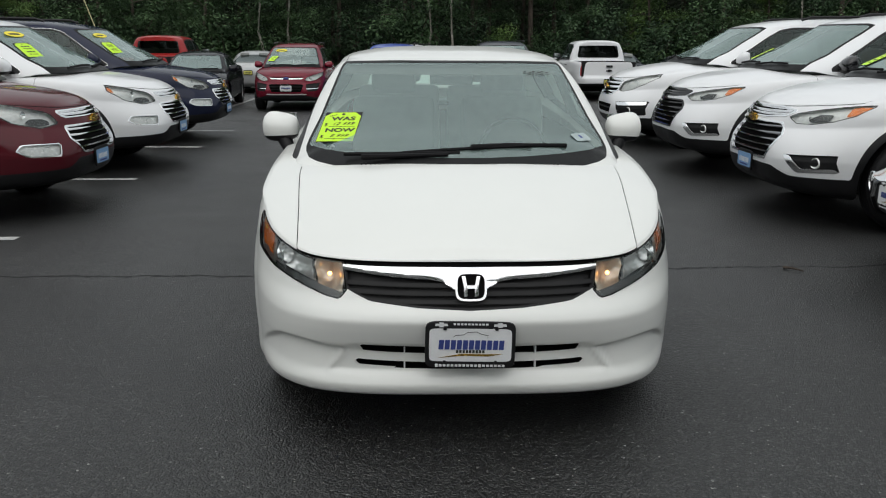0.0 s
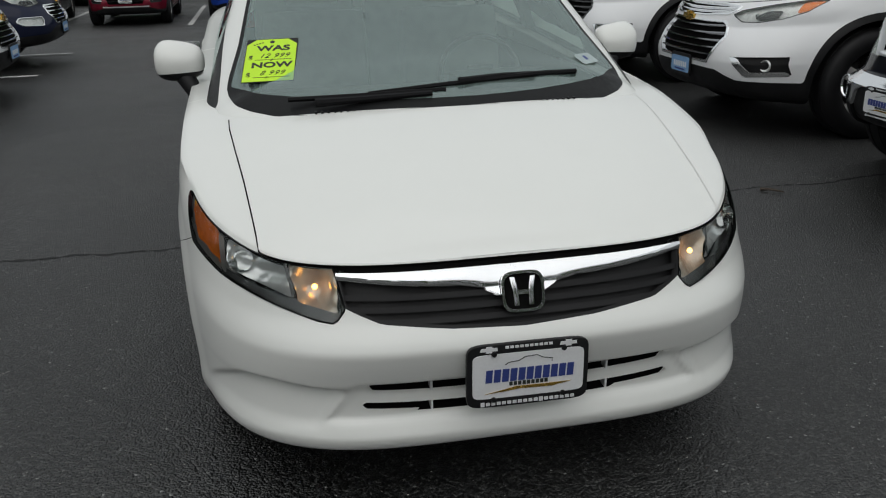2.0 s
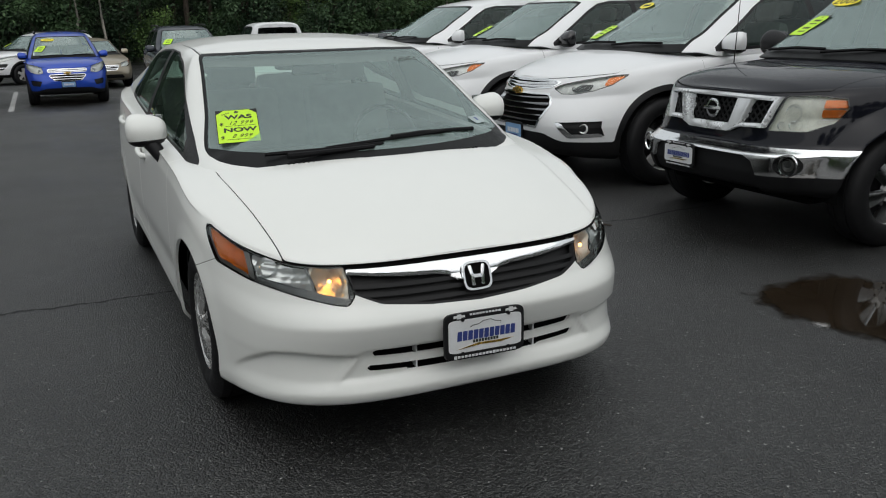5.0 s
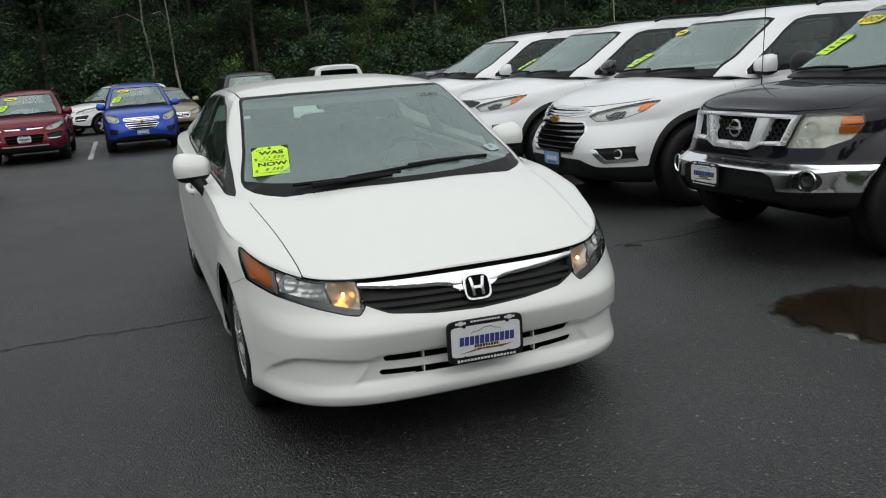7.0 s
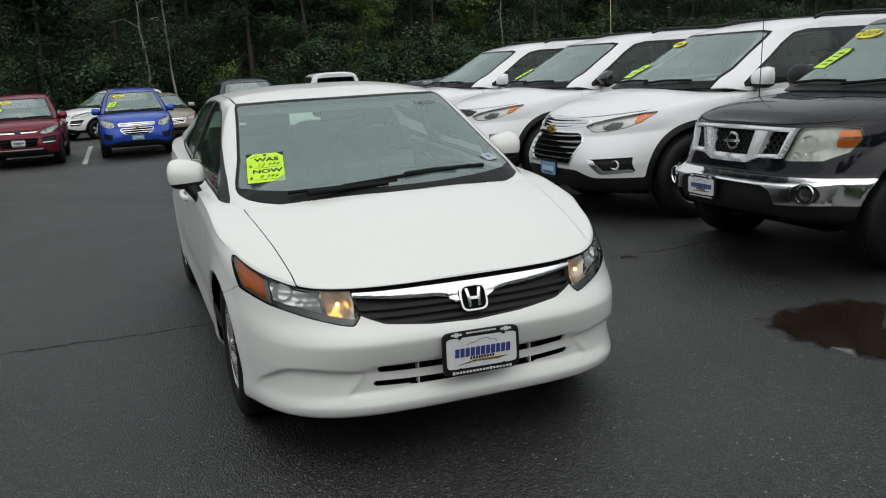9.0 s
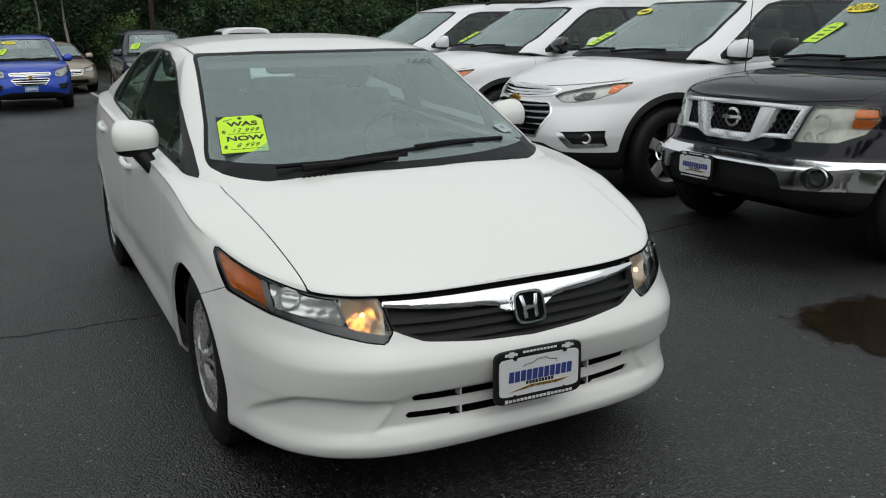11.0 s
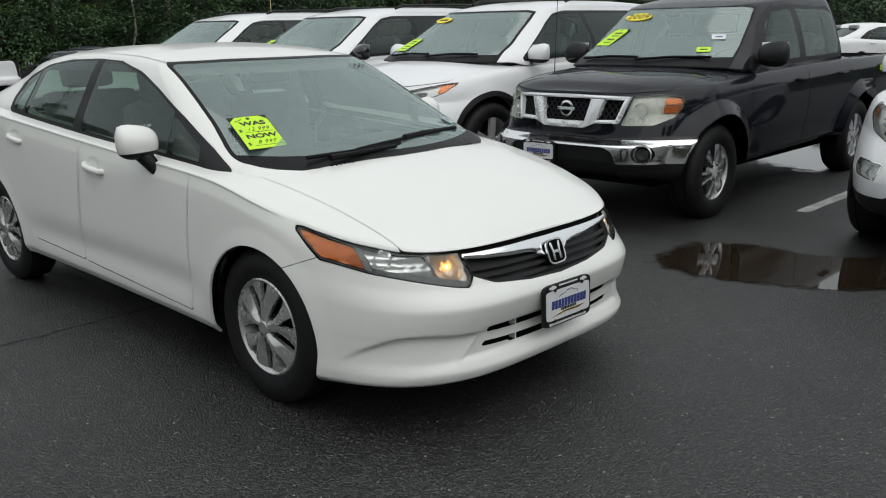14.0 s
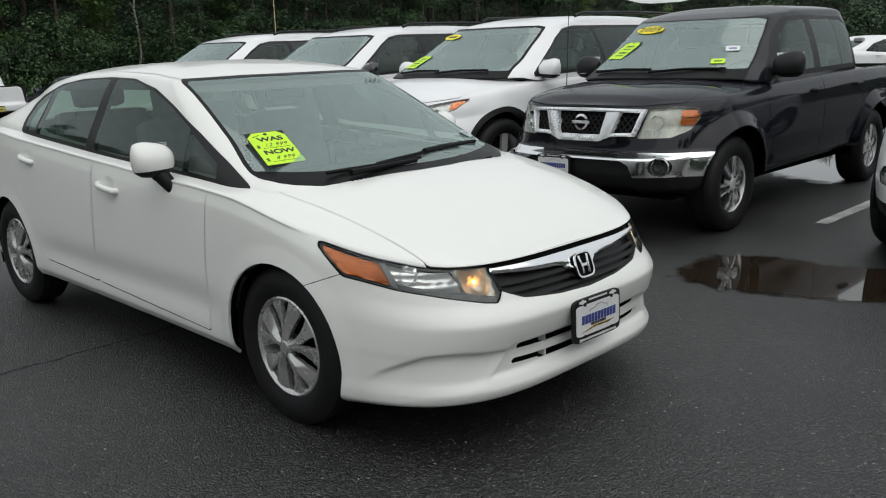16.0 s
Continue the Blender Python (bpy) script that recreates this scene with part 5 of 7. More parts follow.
    # front and rear pieces, in the order of the plan
    for item in P["pieces"]:
        kind, nm, pts, mat = item[:4]
        opt = item[4] if len(item) > 4 else {}
        end = above(1, opt.get("y", P["fw"]), -1) if not opt.get("back") else above(1, opt.get("start", P["rw"] + 0.2), 1)
        sides = (0,) if opt.get("middle") else (-1, 1)
        for s in sides:
            f = mirrored(poly(pts, 0, 2, opt.get("r", 0.004))) if s == 0 else (lambda x, y, z, s=s: poly(pts, 0, 2, opt.get("r", 0.004))(s * x, y, z))
            # first the part of the body at that end, then the outline
            zone, far = cut(body, end)
            piece, near = cut(zone, f) if zone is not None else (None, None)
            if piece is None or near is None:
                continue
            body = near if far is None else joined(near, far)
            if kind == "lamp":
                lm = lamp(nm, piece, root, opt.get("depth", 0.04), opt.get("tray", REFLECTOR), label=opt.get("label", ""))
                edge, _ = cut(piece, lambda x, y, z: -(f(x, y, z) + opt.get("edge", 0.006)))
                if edge is not None:
                    part("lamp_edge", offset(edge, -0.002), GLOSS_BLACK if not opt.get("chrome") else CHROME, lm)
                if "amber" in opt:
                    am, _ = cut(offset(piece, 0.012), both(lambda x, y, z, s=s: opt["amber"] - s * x, lambda x, y, z: f(x, y, z) + 0.012, opt.get("stripe", lambda x, y, z: -1.0 + 0 * z)))
                    if am is not None:
                        part("amber_reflector", am, AMBER, lm)
                if "bezel" in opt:
                    bz_, _ = cut(offset(piece, 0.018), lambda x, y, z, s=s: poly(opt["bezel"], 0, 2, 0.004)(s * x, y, z))
                    if bz_ is not None:
                        part("lamp_bezel", bz_, LAMP_DARK, lm)
                for bx, bz, br in opt.get("bowls", ()):
                    k = int(np.argmin((piece.v[:, 0] - s * bx) ** 2 + (piece.v[:, 2] - bz) ** 2))
                    bowl = lathe([(-0.03, 0.003), (-0.026, br * 0.5), (-0.01, br * 0.85), (0.0, br)], 20)
                    bmesh.ops.transform(bowl, matrix=Matrix.Translation(Vector(piece.v[k]) - Vector(piece.n[k]) * 0.016) @ pose(0, 0, 0, 0, 0, -90 + s * 12), verts=bowl.verts)
                    part("reflector_bowl", bowl, opt.get("bowl", CHROME), lm)
                    if "ring" in opt:
                        ring = lathe([(0.0, opt["ring"] - 0.009), (0.009, opt["ring"] - 0.005), (0.009, opt["ring"]), (0.0, opt["ring"] + 0.003)], 28)
                        bmesh.ops.transform(ring, matrix=Matrix.Translation(Vector(piece.v[k])) @ pose(0, 0, 0, 0, 0, -90 + s * 12), verts=ring.verts)
                        part("lamp_ring", ring, CHROME, lm)
            elif kind == "grille":
                g = part(nm, rimmed(offset(piece, 0.03), -0.029), mat, root, opt.get("label", ""))
                for z0, z1, bar_mat in opt.get("bars", ()):
                    sl, _ = cut(offset(piece, 0.002), lambda x, y, z: z0 + opt.get("dip", 0.0) * x * x - z)
                    sl = sl and cut(sl, lambda x, y, z: z - z1 - opt.get("dip", 0.0) * x * x)[0]
                    if sl is not None:
                        each("grille_bar", sl, bar_mat, g, 0.025)
                if "fog" in opt:
                    fx, fz, fr = opt["fog"]
                    k = int(np.argmin((piece.v[:, 0] - s * fx) ** 2 + (piece.v[:, 2] - fz) ** 2))
                    lampy = lathe([(-0.03, 0.002), (-0.02, fr * 0.6), (0.0, fr * 0.92), (0.006, fr), (-0.01, fr * 1.08)], 24)
                    bmesh.ops.transform(lampy, matrix=Matrix.Translation(Vector(piece.v[k]) - Vector(piece.n[k]) * 0.018) @ pose(0, 0, 0, 0, 0, -90 + s * 20), verts=lampy.verts)
                    part("fog_lamp", lampy, REFLECTOR, g)
                if "hook" in opt:
                    hk, _ = cut(piece, lambda x, y, z, s=s: poly(opt["hook"], 0, 2, 0.002)(s * x, y, z))
                    if hk is not None:
                        part("chrome_hook", rimmed(offset(hk, -0.004), 0.02), CHROME, g)
                if opt.get("mesh"):
                    for d in (-1, 1):
                        lie = piece.v[:, 0] + d * piece.v[:, 2] * 0.8
                        for c in np.arange(lie.min() + opt["mesh"] / 2, lie.max(), opt["mesh"]):
                            sl = cut(offset(piece, 0.012), lambda x, y, z: x + d * z * 0.8 - c - 0.005)[0]
                            sl = sl and cut(sl, lambda x, y, z: c - 0.005 - x - d * z * 0.8)[0]
                            if sl is not None:
                                each("grille_mesh", sl, PLASTIC, g, 0.012)
                if "rim" in opt:
                    ed, _ = cut(piece, lambda x, y, z: -(f(x, y, z) + opt.get("rim_w", 0.018)))
                    if ed is not None:
                        part("grille_edge", rimmed(offset(ed, -0.006), 0.03), opt["rim"], g)
            else:
                panel(nm, offset(piece, opt["out"]) if "out" in opt else piece, mat, root, opt.get("label", ""), opt.get("depth", 0.02))
    if "frame" in P:
        # raised bars that follow the smooth bow of the face
        a = mid_face
        bow = lambda x, z: np.stack([np.ones_like(x), x * x, x ** 4, z, x * x * z], -1)
        k = np.linalg.lstsq(bow(a[:, 0], a[:, 2]), a[:, 1], rcond=None)[0]
        for c in P["frame"]:
            for s in (-1, 1):
                u, w = np.meshgrid(np.linspace(0, 1, 13), np.linspace(0, 1, 5))
                p = sum(f[..., None] * np.array(q) for f, q in zip(((1 - u) * (1 - w), u * (1 - w), u * w, (1 - u) * w), c))
                x, z = p[..., 0].ravel(), p[..., 1].ravel()
                y = bow(x, z) @ k - 0.034 - 0.006 * (np.sin(np.pi * w.ravel()) * np.sin(np.pi * np.clip(u.ravel() * 1.4 - 0.2, 0, 1))) ** 0.6
                f = [(i * 13 + j, i * 13 + j + 1, (i + 1) * 13 + j + 1, (i + 1) * 13 + j) for i in range(4) for j in range(12)]
                p = np.stack([s * x, y, z], -1)
                f = f if s > 0 else [q[::-1] for q in f]
                bar = closed(Sheet(p, f, np.tile((0.0, -1.0, 0.0), (len(p), 1))), 0.06)
                bar.n[:len(p)] = normals_of(p, f)
                part("grille_frame", bar, SATIN, root)
    if "clad" in P:
        zc = curve(*P["clad"])
        ring = lambda x, y, z: np.minimum(z - zc(y), np.minimum(circle(*FW, Ra + 0.05)(x, y, z), circle(*RW, Ra + 0.05)(x, y, z)) + 10 * (np.abs(x) < half * 0.72))
        cl, body = cut(body, ring)
        panel("lower_cladding", cl, PLASTIC, root, "", 0.03)
    hy = P["cab"]["y0"]
    hood_f = both(mirrored(poly([(-1, -0.2), (half * 0.74, -0.2), (half * 0.76, 0.3), (half * 0.83, hy), (half * 0.83, hy + 0.22), (half * 0.5, hy + 0.06), (-1, hy + 0.01)], 0, 1)), lambda x, y, z: (zt(y) - 0.008) - z)
    hood, body = keep(body, hood_f, 0.006, root)
    panel("hood", hood, paint_, root)
    for nm, pts in P["doors"]:
        for s in (-1, 1):
            d, body = keep(body, both(poly(pts, 1, 2), on_side(s)), 0.005, root)
            panel(nm, d, paint_, root)
    for s in (-1, 1):
        fy = P["doors"][0][1][0][0]
        f, body = cut(body, both(lambda x, y, z: y - fy, on_side(s)))
        panel("front_fender", f, paint_, root)
    for piece in islands(body):
        if len(piece.f) > 6:
            panel("body_side", piece, paint_, root)
    wheel_wells(root, (FW, RW), Ra + 0.005, half * 0.93, half * 0.55, 0.3)
    part("underbody", block(0, L / 2, 0.34, half * 1.4, L * 0.86, 0.16, 0.02), SHADOW_LINER, root)
    # cabin
    C = P["cab"]
    cb = shell(dict(yf=curve((0, C["y0"]), (1, C["y1"])), yr=curve((0, C["yr0"]), (0.5, C.get("yrm", (C["yr0"] + C["yr1"]) / 2)), (1, C["yr1"])), cf=curve((0, C["y0"] + 0.55), (1, C["y1"] + 0.4)), cr=curve((0, C["yr0"] - 0.35), (1, C["yr1"] - 0.35)),
                    width=curve((0, C["W0"]), (0.15, C["W0"] * 0.985), (0.55, (C["W0"] + C["W1"]) / 2 + 0.02), (0.9, C["W1"] + 0.03), (1, C["W1"])), taper=curve((C["y0"], 1.0), (C["y1"] + 0.7, 1.0), (C["yr0"], C.get("tt", 0.93))),
                    zb=curve(*C["zb"]), zt=curve(*C["zt"]), crown=curve(*C["crown"]), front=(3.6, 2.0), rear=C.get("rear", (5.0, 2.2)), k=3.2, soft=2, rounds=3), *[int(k * P.get("res", 1.0)) for k in (34, 54, 18, 30, 14)])
    lin = cut(cb, above(2, C["zt"][1][1] - 0.05, 1))[0]
    if lin is not None:
        part("headlining", offset(lin, 0.035), LINING, root)
    hd, wx0, wx1 = C["header"], C["W0"] * 0.87, C["W1"] * 0.93
    wf = both(mirrored(poly([(-1, 0.5), (wx0 + 0.02, 0.5), (wx0, C["zb"][0][1]), (wx1, hd - 0.015), (wx1 * 0.9, hd), (-1, hd + 0.004)], 0, 2, 0.004)), lambda x, y, z: y - C["y1"] - 0.35)
    screen, cb = keep(cb, wf, 0.001)
    zl = C["zb"][0][1]
    glass, frit = cut(screen, both(lambda x, y, z: wf(x, y, z) + C.get("frit", 0.02), lambda x, y, z: zl + 0.06 - z))
    pane("windshield", glass, SKY_SHEEN_GLASS, root)
    panel("windshield_border", frit, FRIT, root)
    if "rear_glass" in C:
        rg, cb = keep(cb, both(mirrored(poly(C["rear_glass"], 0, 2, 0.01)), above(1, C["yr1"] - 0.5, 1)), 0.001)
        pane("rear_window", rg, DARK_GLASS, root)
    for s in (-1, 1):
        win, cb = keep(cb, both(poly(C["outer"], 1, 2, 0.005), lambda x, y, z, s=s: 0.3 - s * x), 0.001)
        if win is None:
            continue
        for nm, pts, gm in C["panes"]:
            g, win = cut(win, poly(pts, 1, 2, 0.008))
            pane(nm, g, gm, root)
        if C.get("bright"):
            ed, win = cut(win, lambda x, y, z: -(poly(C["outer"], 1, 2, 0.005)(x, y, z) + 0.003))
            if ed is not None:
                part("window_trim", rimmed(offset(ed, -0.003), 0.02), CHROME, root)
        panel("window_frame", win, PLASTIC, root, "", 0.02)
    panel("roof", cb, paint_, root)
    cabin_fit_out(root, C["seat"][0], C["seat"][1], C["W0"] * 0.88, P["belt"] - 0.52, P["belt"], C["y0"] + 0.55, C.get("rear_seats", True))
    if C.get("rails"):
        a, b, z = C["rails"]
        for s in (-1, 1):
            part("roof_rail", tube([(s * C["W1"] * 0.98, a, z - 0.035), (s * C["W1"] * 0.98, a + 0.12, z), (s * C["W1"] * 0.98, (a + b) / 2, z + 0.012), (s * C["W1"] * 0.95, b - 0.12, z), (s * C["W1"] * 0.93, b, z - 0.05)], 0.017, 8), P.get("rail_mat", PLASTIC), root)
    for s in (-1, 1):
        mirror(root, s * (half + 0.02), C["mirror"][0], C["mirror"][1], s, P.get("cap", paint_), C.get("mirror_size", 1.15), False)
        part("mirror_arm", block(s * (half - 0.06), C["mirror"][0], C["mirror"][1] - 0.05, 0.14, 0.06, 0.05, 0.012), PLASTIC, root)
        for yy, zz in P["handles"]:
            k = int(np.argmin((glass.v[:, 0]) ** 2))
            part("door_handle", tube([(s * (half - 0.03), yy - 0.09, zz), (s * (half + 0.012), yy - 0.07, zz), (s * (half + 0.012), yy + 0.07, zz), (s * (half - 0.03), yy + 0.09, zz)], 0.014, 8), P.get("handle_mat", paint_), root)
        for cy, cz in (FW, RW):
            make_wheel(P["wheel"], R, P.get("tyre", 0.235), R * P.get("rim", 0.62), root, Matrix.Translation((s * (half - 0.125), cy, cz)) @ (Matrix() if s > 0 else pose(0, 0, 0, 0, 0, 180)))
    for x0, x1 in ((-0.55, 0.05), (0.05, 0.6)):
        a, b = on_glass(screen, x0, zl + 0.03, 0.02).translation, on_glass(screen, x1, zl + 0.05, 0.02).translation
        part("wiper", tube([a, (a + b) / 2 + Vector((0, -0.015, 0.012)), b], 0.011, 6), WIPER, root)
    for m_plate, style in P.get("plates", ()):
        z = m_plate.translation.z
        dealer_plate(root, Matrix.Translation((0, face_y(z) - 0.02, 0)) @ m_plate if m_plate.translation.y < 1 else m_plate, style)
    for shape, mat, bm_pose in P.get("badges", ()):
        bdg = prism(shape, -0.012, 0.01, 0.004)
        if bm_pose.translation.y < 1:
            bm_pose = Matrix.Translation((0, face_y(bm_pose.translation.z) - 0.004, 0)) @ bm_pose
        bmesh.ops.transform(bdg, matrix=bm_pose, verts=bdg.verts)
        part("badge", bdg, mat, root)
    if "whip" in P:
        part("antenna", tube(P["whip"], 0.0045, 6, taper_to=0.0025), PLASTIC, root)
        part("lime_decal", block(half + 0.004, 4.28, 0.985, 0.004, 0.2, 0.055, 0.001, None), LIME, root, "small lime decal on the bed side")
    root.matrix_basis = m
    return root, glass


BOWTIE = [(-0.085, -0.018), (-0.03, -0.018), (-0.033, -0.033), (0.04, -0.033), (0.036, -0.018), (0.085, -0.018), (0.078, 0.016), (0.03, 0.016), (0.033, 0.033), (-0.04, 0.033), (-0.036, 0.016), (-0.078, 0.016)]
SUV_NOSE = ((0, 0.28), (0.04, 0.13), (0.14, 0.05), (0.3, 0.01), (0.5, 0.0), (0.72, 0.02), (0.88, 0.055), (1, 0.13))


def suv_doors(y0, y1, y2, zlo, zhi):
    return (("front_door", [(y0, zlo), (y0 - 0.02, zhi + 0.3), (y1, zhi + 0.3), (y1 + 0.02, zlo)]),
            ("rear_door", [(y1 + 0.02, zlo), (y1, zhi + 0.3), (y2, zhi + 0.3), (y2 - 0.05, zhi - 0.25), (y2 - 0.3, zlo + 0.15), (y2 - 0.35, zlo)]))


def suv_windows(y0, y1, y2, zb0, zb1, zt0, zt1, b1, b2):
    """The side glass of a tall car: outline and three panes; b1 and b2 are its pillars."""
    lo = lambda y: zb0 + (zb1 - zb0) * (y - y0) / (y2 - y0)
    hi = curve((y0, zb0 + 0.03), (y0 + 0.3, (zb0 + zt0) / 2 - 0.02), (y1, zt0), ((y1 + y2) / 2, (zt0 + zt1) / 2 + 0.02), (y2 - 0.25, zt1 - 0.05), (y2, lo(y2) + 0.06))
    outer = [(y, lo(y)) for y in np.linspace(y0, y2, 8)] + [(y, float(hi(y))) for y in np.linspace(y2, y0, 20)]
    panes = []
    for nm, a, b, gm in (("front_door_glass", y0 + 0.18, b1 - 0.04, SIDE_GLASS), ("rear_door_glass", b1 + 0.04, b2 - 0.03, DARK_GLASS), ("quarter_glass", b2 + 0.03, y2 - 0.05, DARK_GLASS)):
        ys = np.linspace(a, b, 8)
        panes.append((nm, [(y, lo(y) + 0.03) for y in ys] + [(y, float(hi(y)) - 0.03) for y in ys[::-1] if hi(y) - 0.03 > lo(y) + 0.04], gm))
    return outer, panes


def plan_traverse(paint_=SNOW, dark=False, old=False):
    outer, panes = suv_windows(1.5, 2.35, 4.85, 1.12, 1.23, 1.60, 1.57, 2.7, 3.85)
    BLK = GLOSS_BLACK
    bright = BLK if dark else CHROME
    P = dict(paint=paint_, res=1.5, L=5.19, half=0.97, R=0.385, fw=0.98, rw=4.05, belt=1.12, tyre=0.25, rim=0.66, wheel="dark" if dark else "five", gap=0.06, front=(2.15, 1.6), squarer=2.2,
                zt=((0, 0.915), (0.14, 0.92), (0.35, 0.945), (0.7, 0.99), (1.1, 1.04), (1.7, 1.09), (3.0, 1.14), (4.6, 1.2), (5.19, 1.15)), zb=((0, 0.26), (0.4, 0.24), (5.19, 0.3)), nose=SUV_NOSE,
                crown=((0.05, 0.915), (0.16, 0.94), (0.3, 1.0), (0.6, 1.07), (1.0, 1.125), (1.4, 1.155), (2.0, 1.19), (5.19, 1.2)),
                clad=((0, 0.4), (0.5, 0.4), (0.62, 0.36), (5.19, 0.36)), doors=suv_doors(1.36, 2.7, 3.92, 0.38, 1.0), handles=((2.46, 0.98), (3.6, 1.02)), handle_mat=CHROME if not dark else BLK, cap=paint_ if not dark else BLK,
                pieces=[("lamp", "headlight", [(0.425, 0.84), (0.5, 0.795), (0.6, 0.798), (0.7, 0.825), (0.78, 0.872), (0.83, 0.955), (0.76, 0.945), (0.6, 0.905), (0.47, 0.868)], None, dict(amber=0.735, edge=0.0045, bezel=[(0.55, 0.825), (0.57, 0.808), (0.66, 0.825), (0.67, 0.87), (0.6, 0.866)], bowls=((0.56, 0.838, 0.02), (0.63, 0.856, 0.02)), label="slim headlamp with amber corner", depth=0.03)),
                        ("grille", "upper_grille", [(-1, 0.828), (0.2, 0.828), (0.4, 0.845), (0.45, 0.89), (0.3, 0.91), (-1, 0.915)], SHADOW_LINER, dict(middle=True, rim=bright, rim_w=0.009, bars=((0.853, 0.858, bright), (0.876, 0.881, bright)), dip=0.05)),
                        ("grille", "grille", [(-1, 0.5), (0.36, 0.505), (0.43, 0.62), (0.46, 0.7), (0.39, 0.795), (-1, 0.805)], SHADOW_LINER, dict(middle=True, rim=bright, rim_w=0.013, bars=tuple((z, z + 0.01, BLK if dark else DARK_CHROME) for z in (0.552, 0.602, 0.652, 0.702, 0.752)), dip=0.05, label="black hexagonal grille with thin bars")),
                        ("grille", "fog_bezel", [(0.565, 0.56), (0.82, 0.575), (0.83, 0.45), (0.66, 0.435)], PLASTIC, dict(fog=(0.75, 0.51, 0.04), hook=[(0.565, 0.56), (0.605, 0.56), (0.685, 0.46), (0.82, 0.47), (0.83, 0.45), (0.66, 0.435)])),
                        ("panel", "skid_panel", [(-1, 0.1), (0.95, 0.1), (0.95, 0.37), (0.6, 0.4), (0.45, 0.46), (-1, 0.47)], PLASTIC, dict(middle=True))],
                plates=() if dark or old else ((pose(0, 0, 0.45), "blue"),), badges=((BOWTIE, GOLD if not dark else BLK, pose(0, 0, 0.81, -6)),),
                cab=dict(y0=1.0, y1=1.88, yr0=5.12, yr1=4.85, W0=0.92, W1=0.67, zb=((1.0, 1.125), (1.3, 1.12), (1.55, 1.08), (3.0, 1.14), (4.6, 1.2), (5.12, 1.2)), zt=((1.88, 1.605), (2.1, 1.62), (2.6, 1.66), (4.0, 1.665), (4.85, 1.62)),
                         crown=((1.88, 1.607), (2.1, 1.66), (2.6, 1.715), (3.6, 1.73), (4.5, 1.69), (4.85, 1.63)), header=1.607, outer=outer, panes=panes, bright=not dark, seat=(2.2, 3.15), rails=(2.5, 4.75, 1.735), mirror=(1.62, 1.19), mirror_size=1.25,
                         rear_glass=[(-1, 1.25), (0.68, 1.25), (0.58, 1.56), (-1, 1.58)]))
    if old:
        P["pieces"] = [("lamp", "headlight", [(0.42, 0.755), (0.45, 0.87), (0.6, 0.93), (0.78, 0.985), (0.8, 0.94), (0.72, 0.85), (0.6, 0.77), (0.5, 0.74)], None, dict(bowls=((0.52, 0.82, 0.04), (0.61, 0.85, 0.04)), label="large angular clear headlamp", depth=0.03)),
                       ("grille", "grille", [(-1, 0.68), (0.34, 0.69), (0.41, 0.765), (0.42, 0.885), (0.3, 0.905), (-1, 0.912)], SHADOW_LINER, dict(middle=True, rim=CHROME, rim_w=0.016, bars=((0.725, 0.74, CHROME), (0.778, 0.805, CHROME), (0.845, 0.86, CHROME)), dip=0.05, label="tall grille with broad chrome bars")),
                       ("grille", "lower_intake", [(-1, 0.44), (0.34, 0.445), (0.42, 0.56), (-1, 0.57)], SHADOW_LINER, dict(middle=True, bars=((0.5, 0.512, PLASTIC),))),
                       ("grille", "fog_bezel", [(0.52, 0.6), (0.84, 0.62), (0.83, 0.44), (0.58, 0.42)], PLASTIC, dict(fog=(0.7, 0.49, 0.045), hook=[(0.53, 0.595), (0.83, 0.615), (0.83, 0.575), (0.56, 0.555)])),
                       ("panel", "skid_panel", [(-1, 0.1), (0.95, 0.1), (0.95, 0.36), (0.6, 0.38), (-1, 0.4)], PLASTIC, dict(middle=True))]
    return P


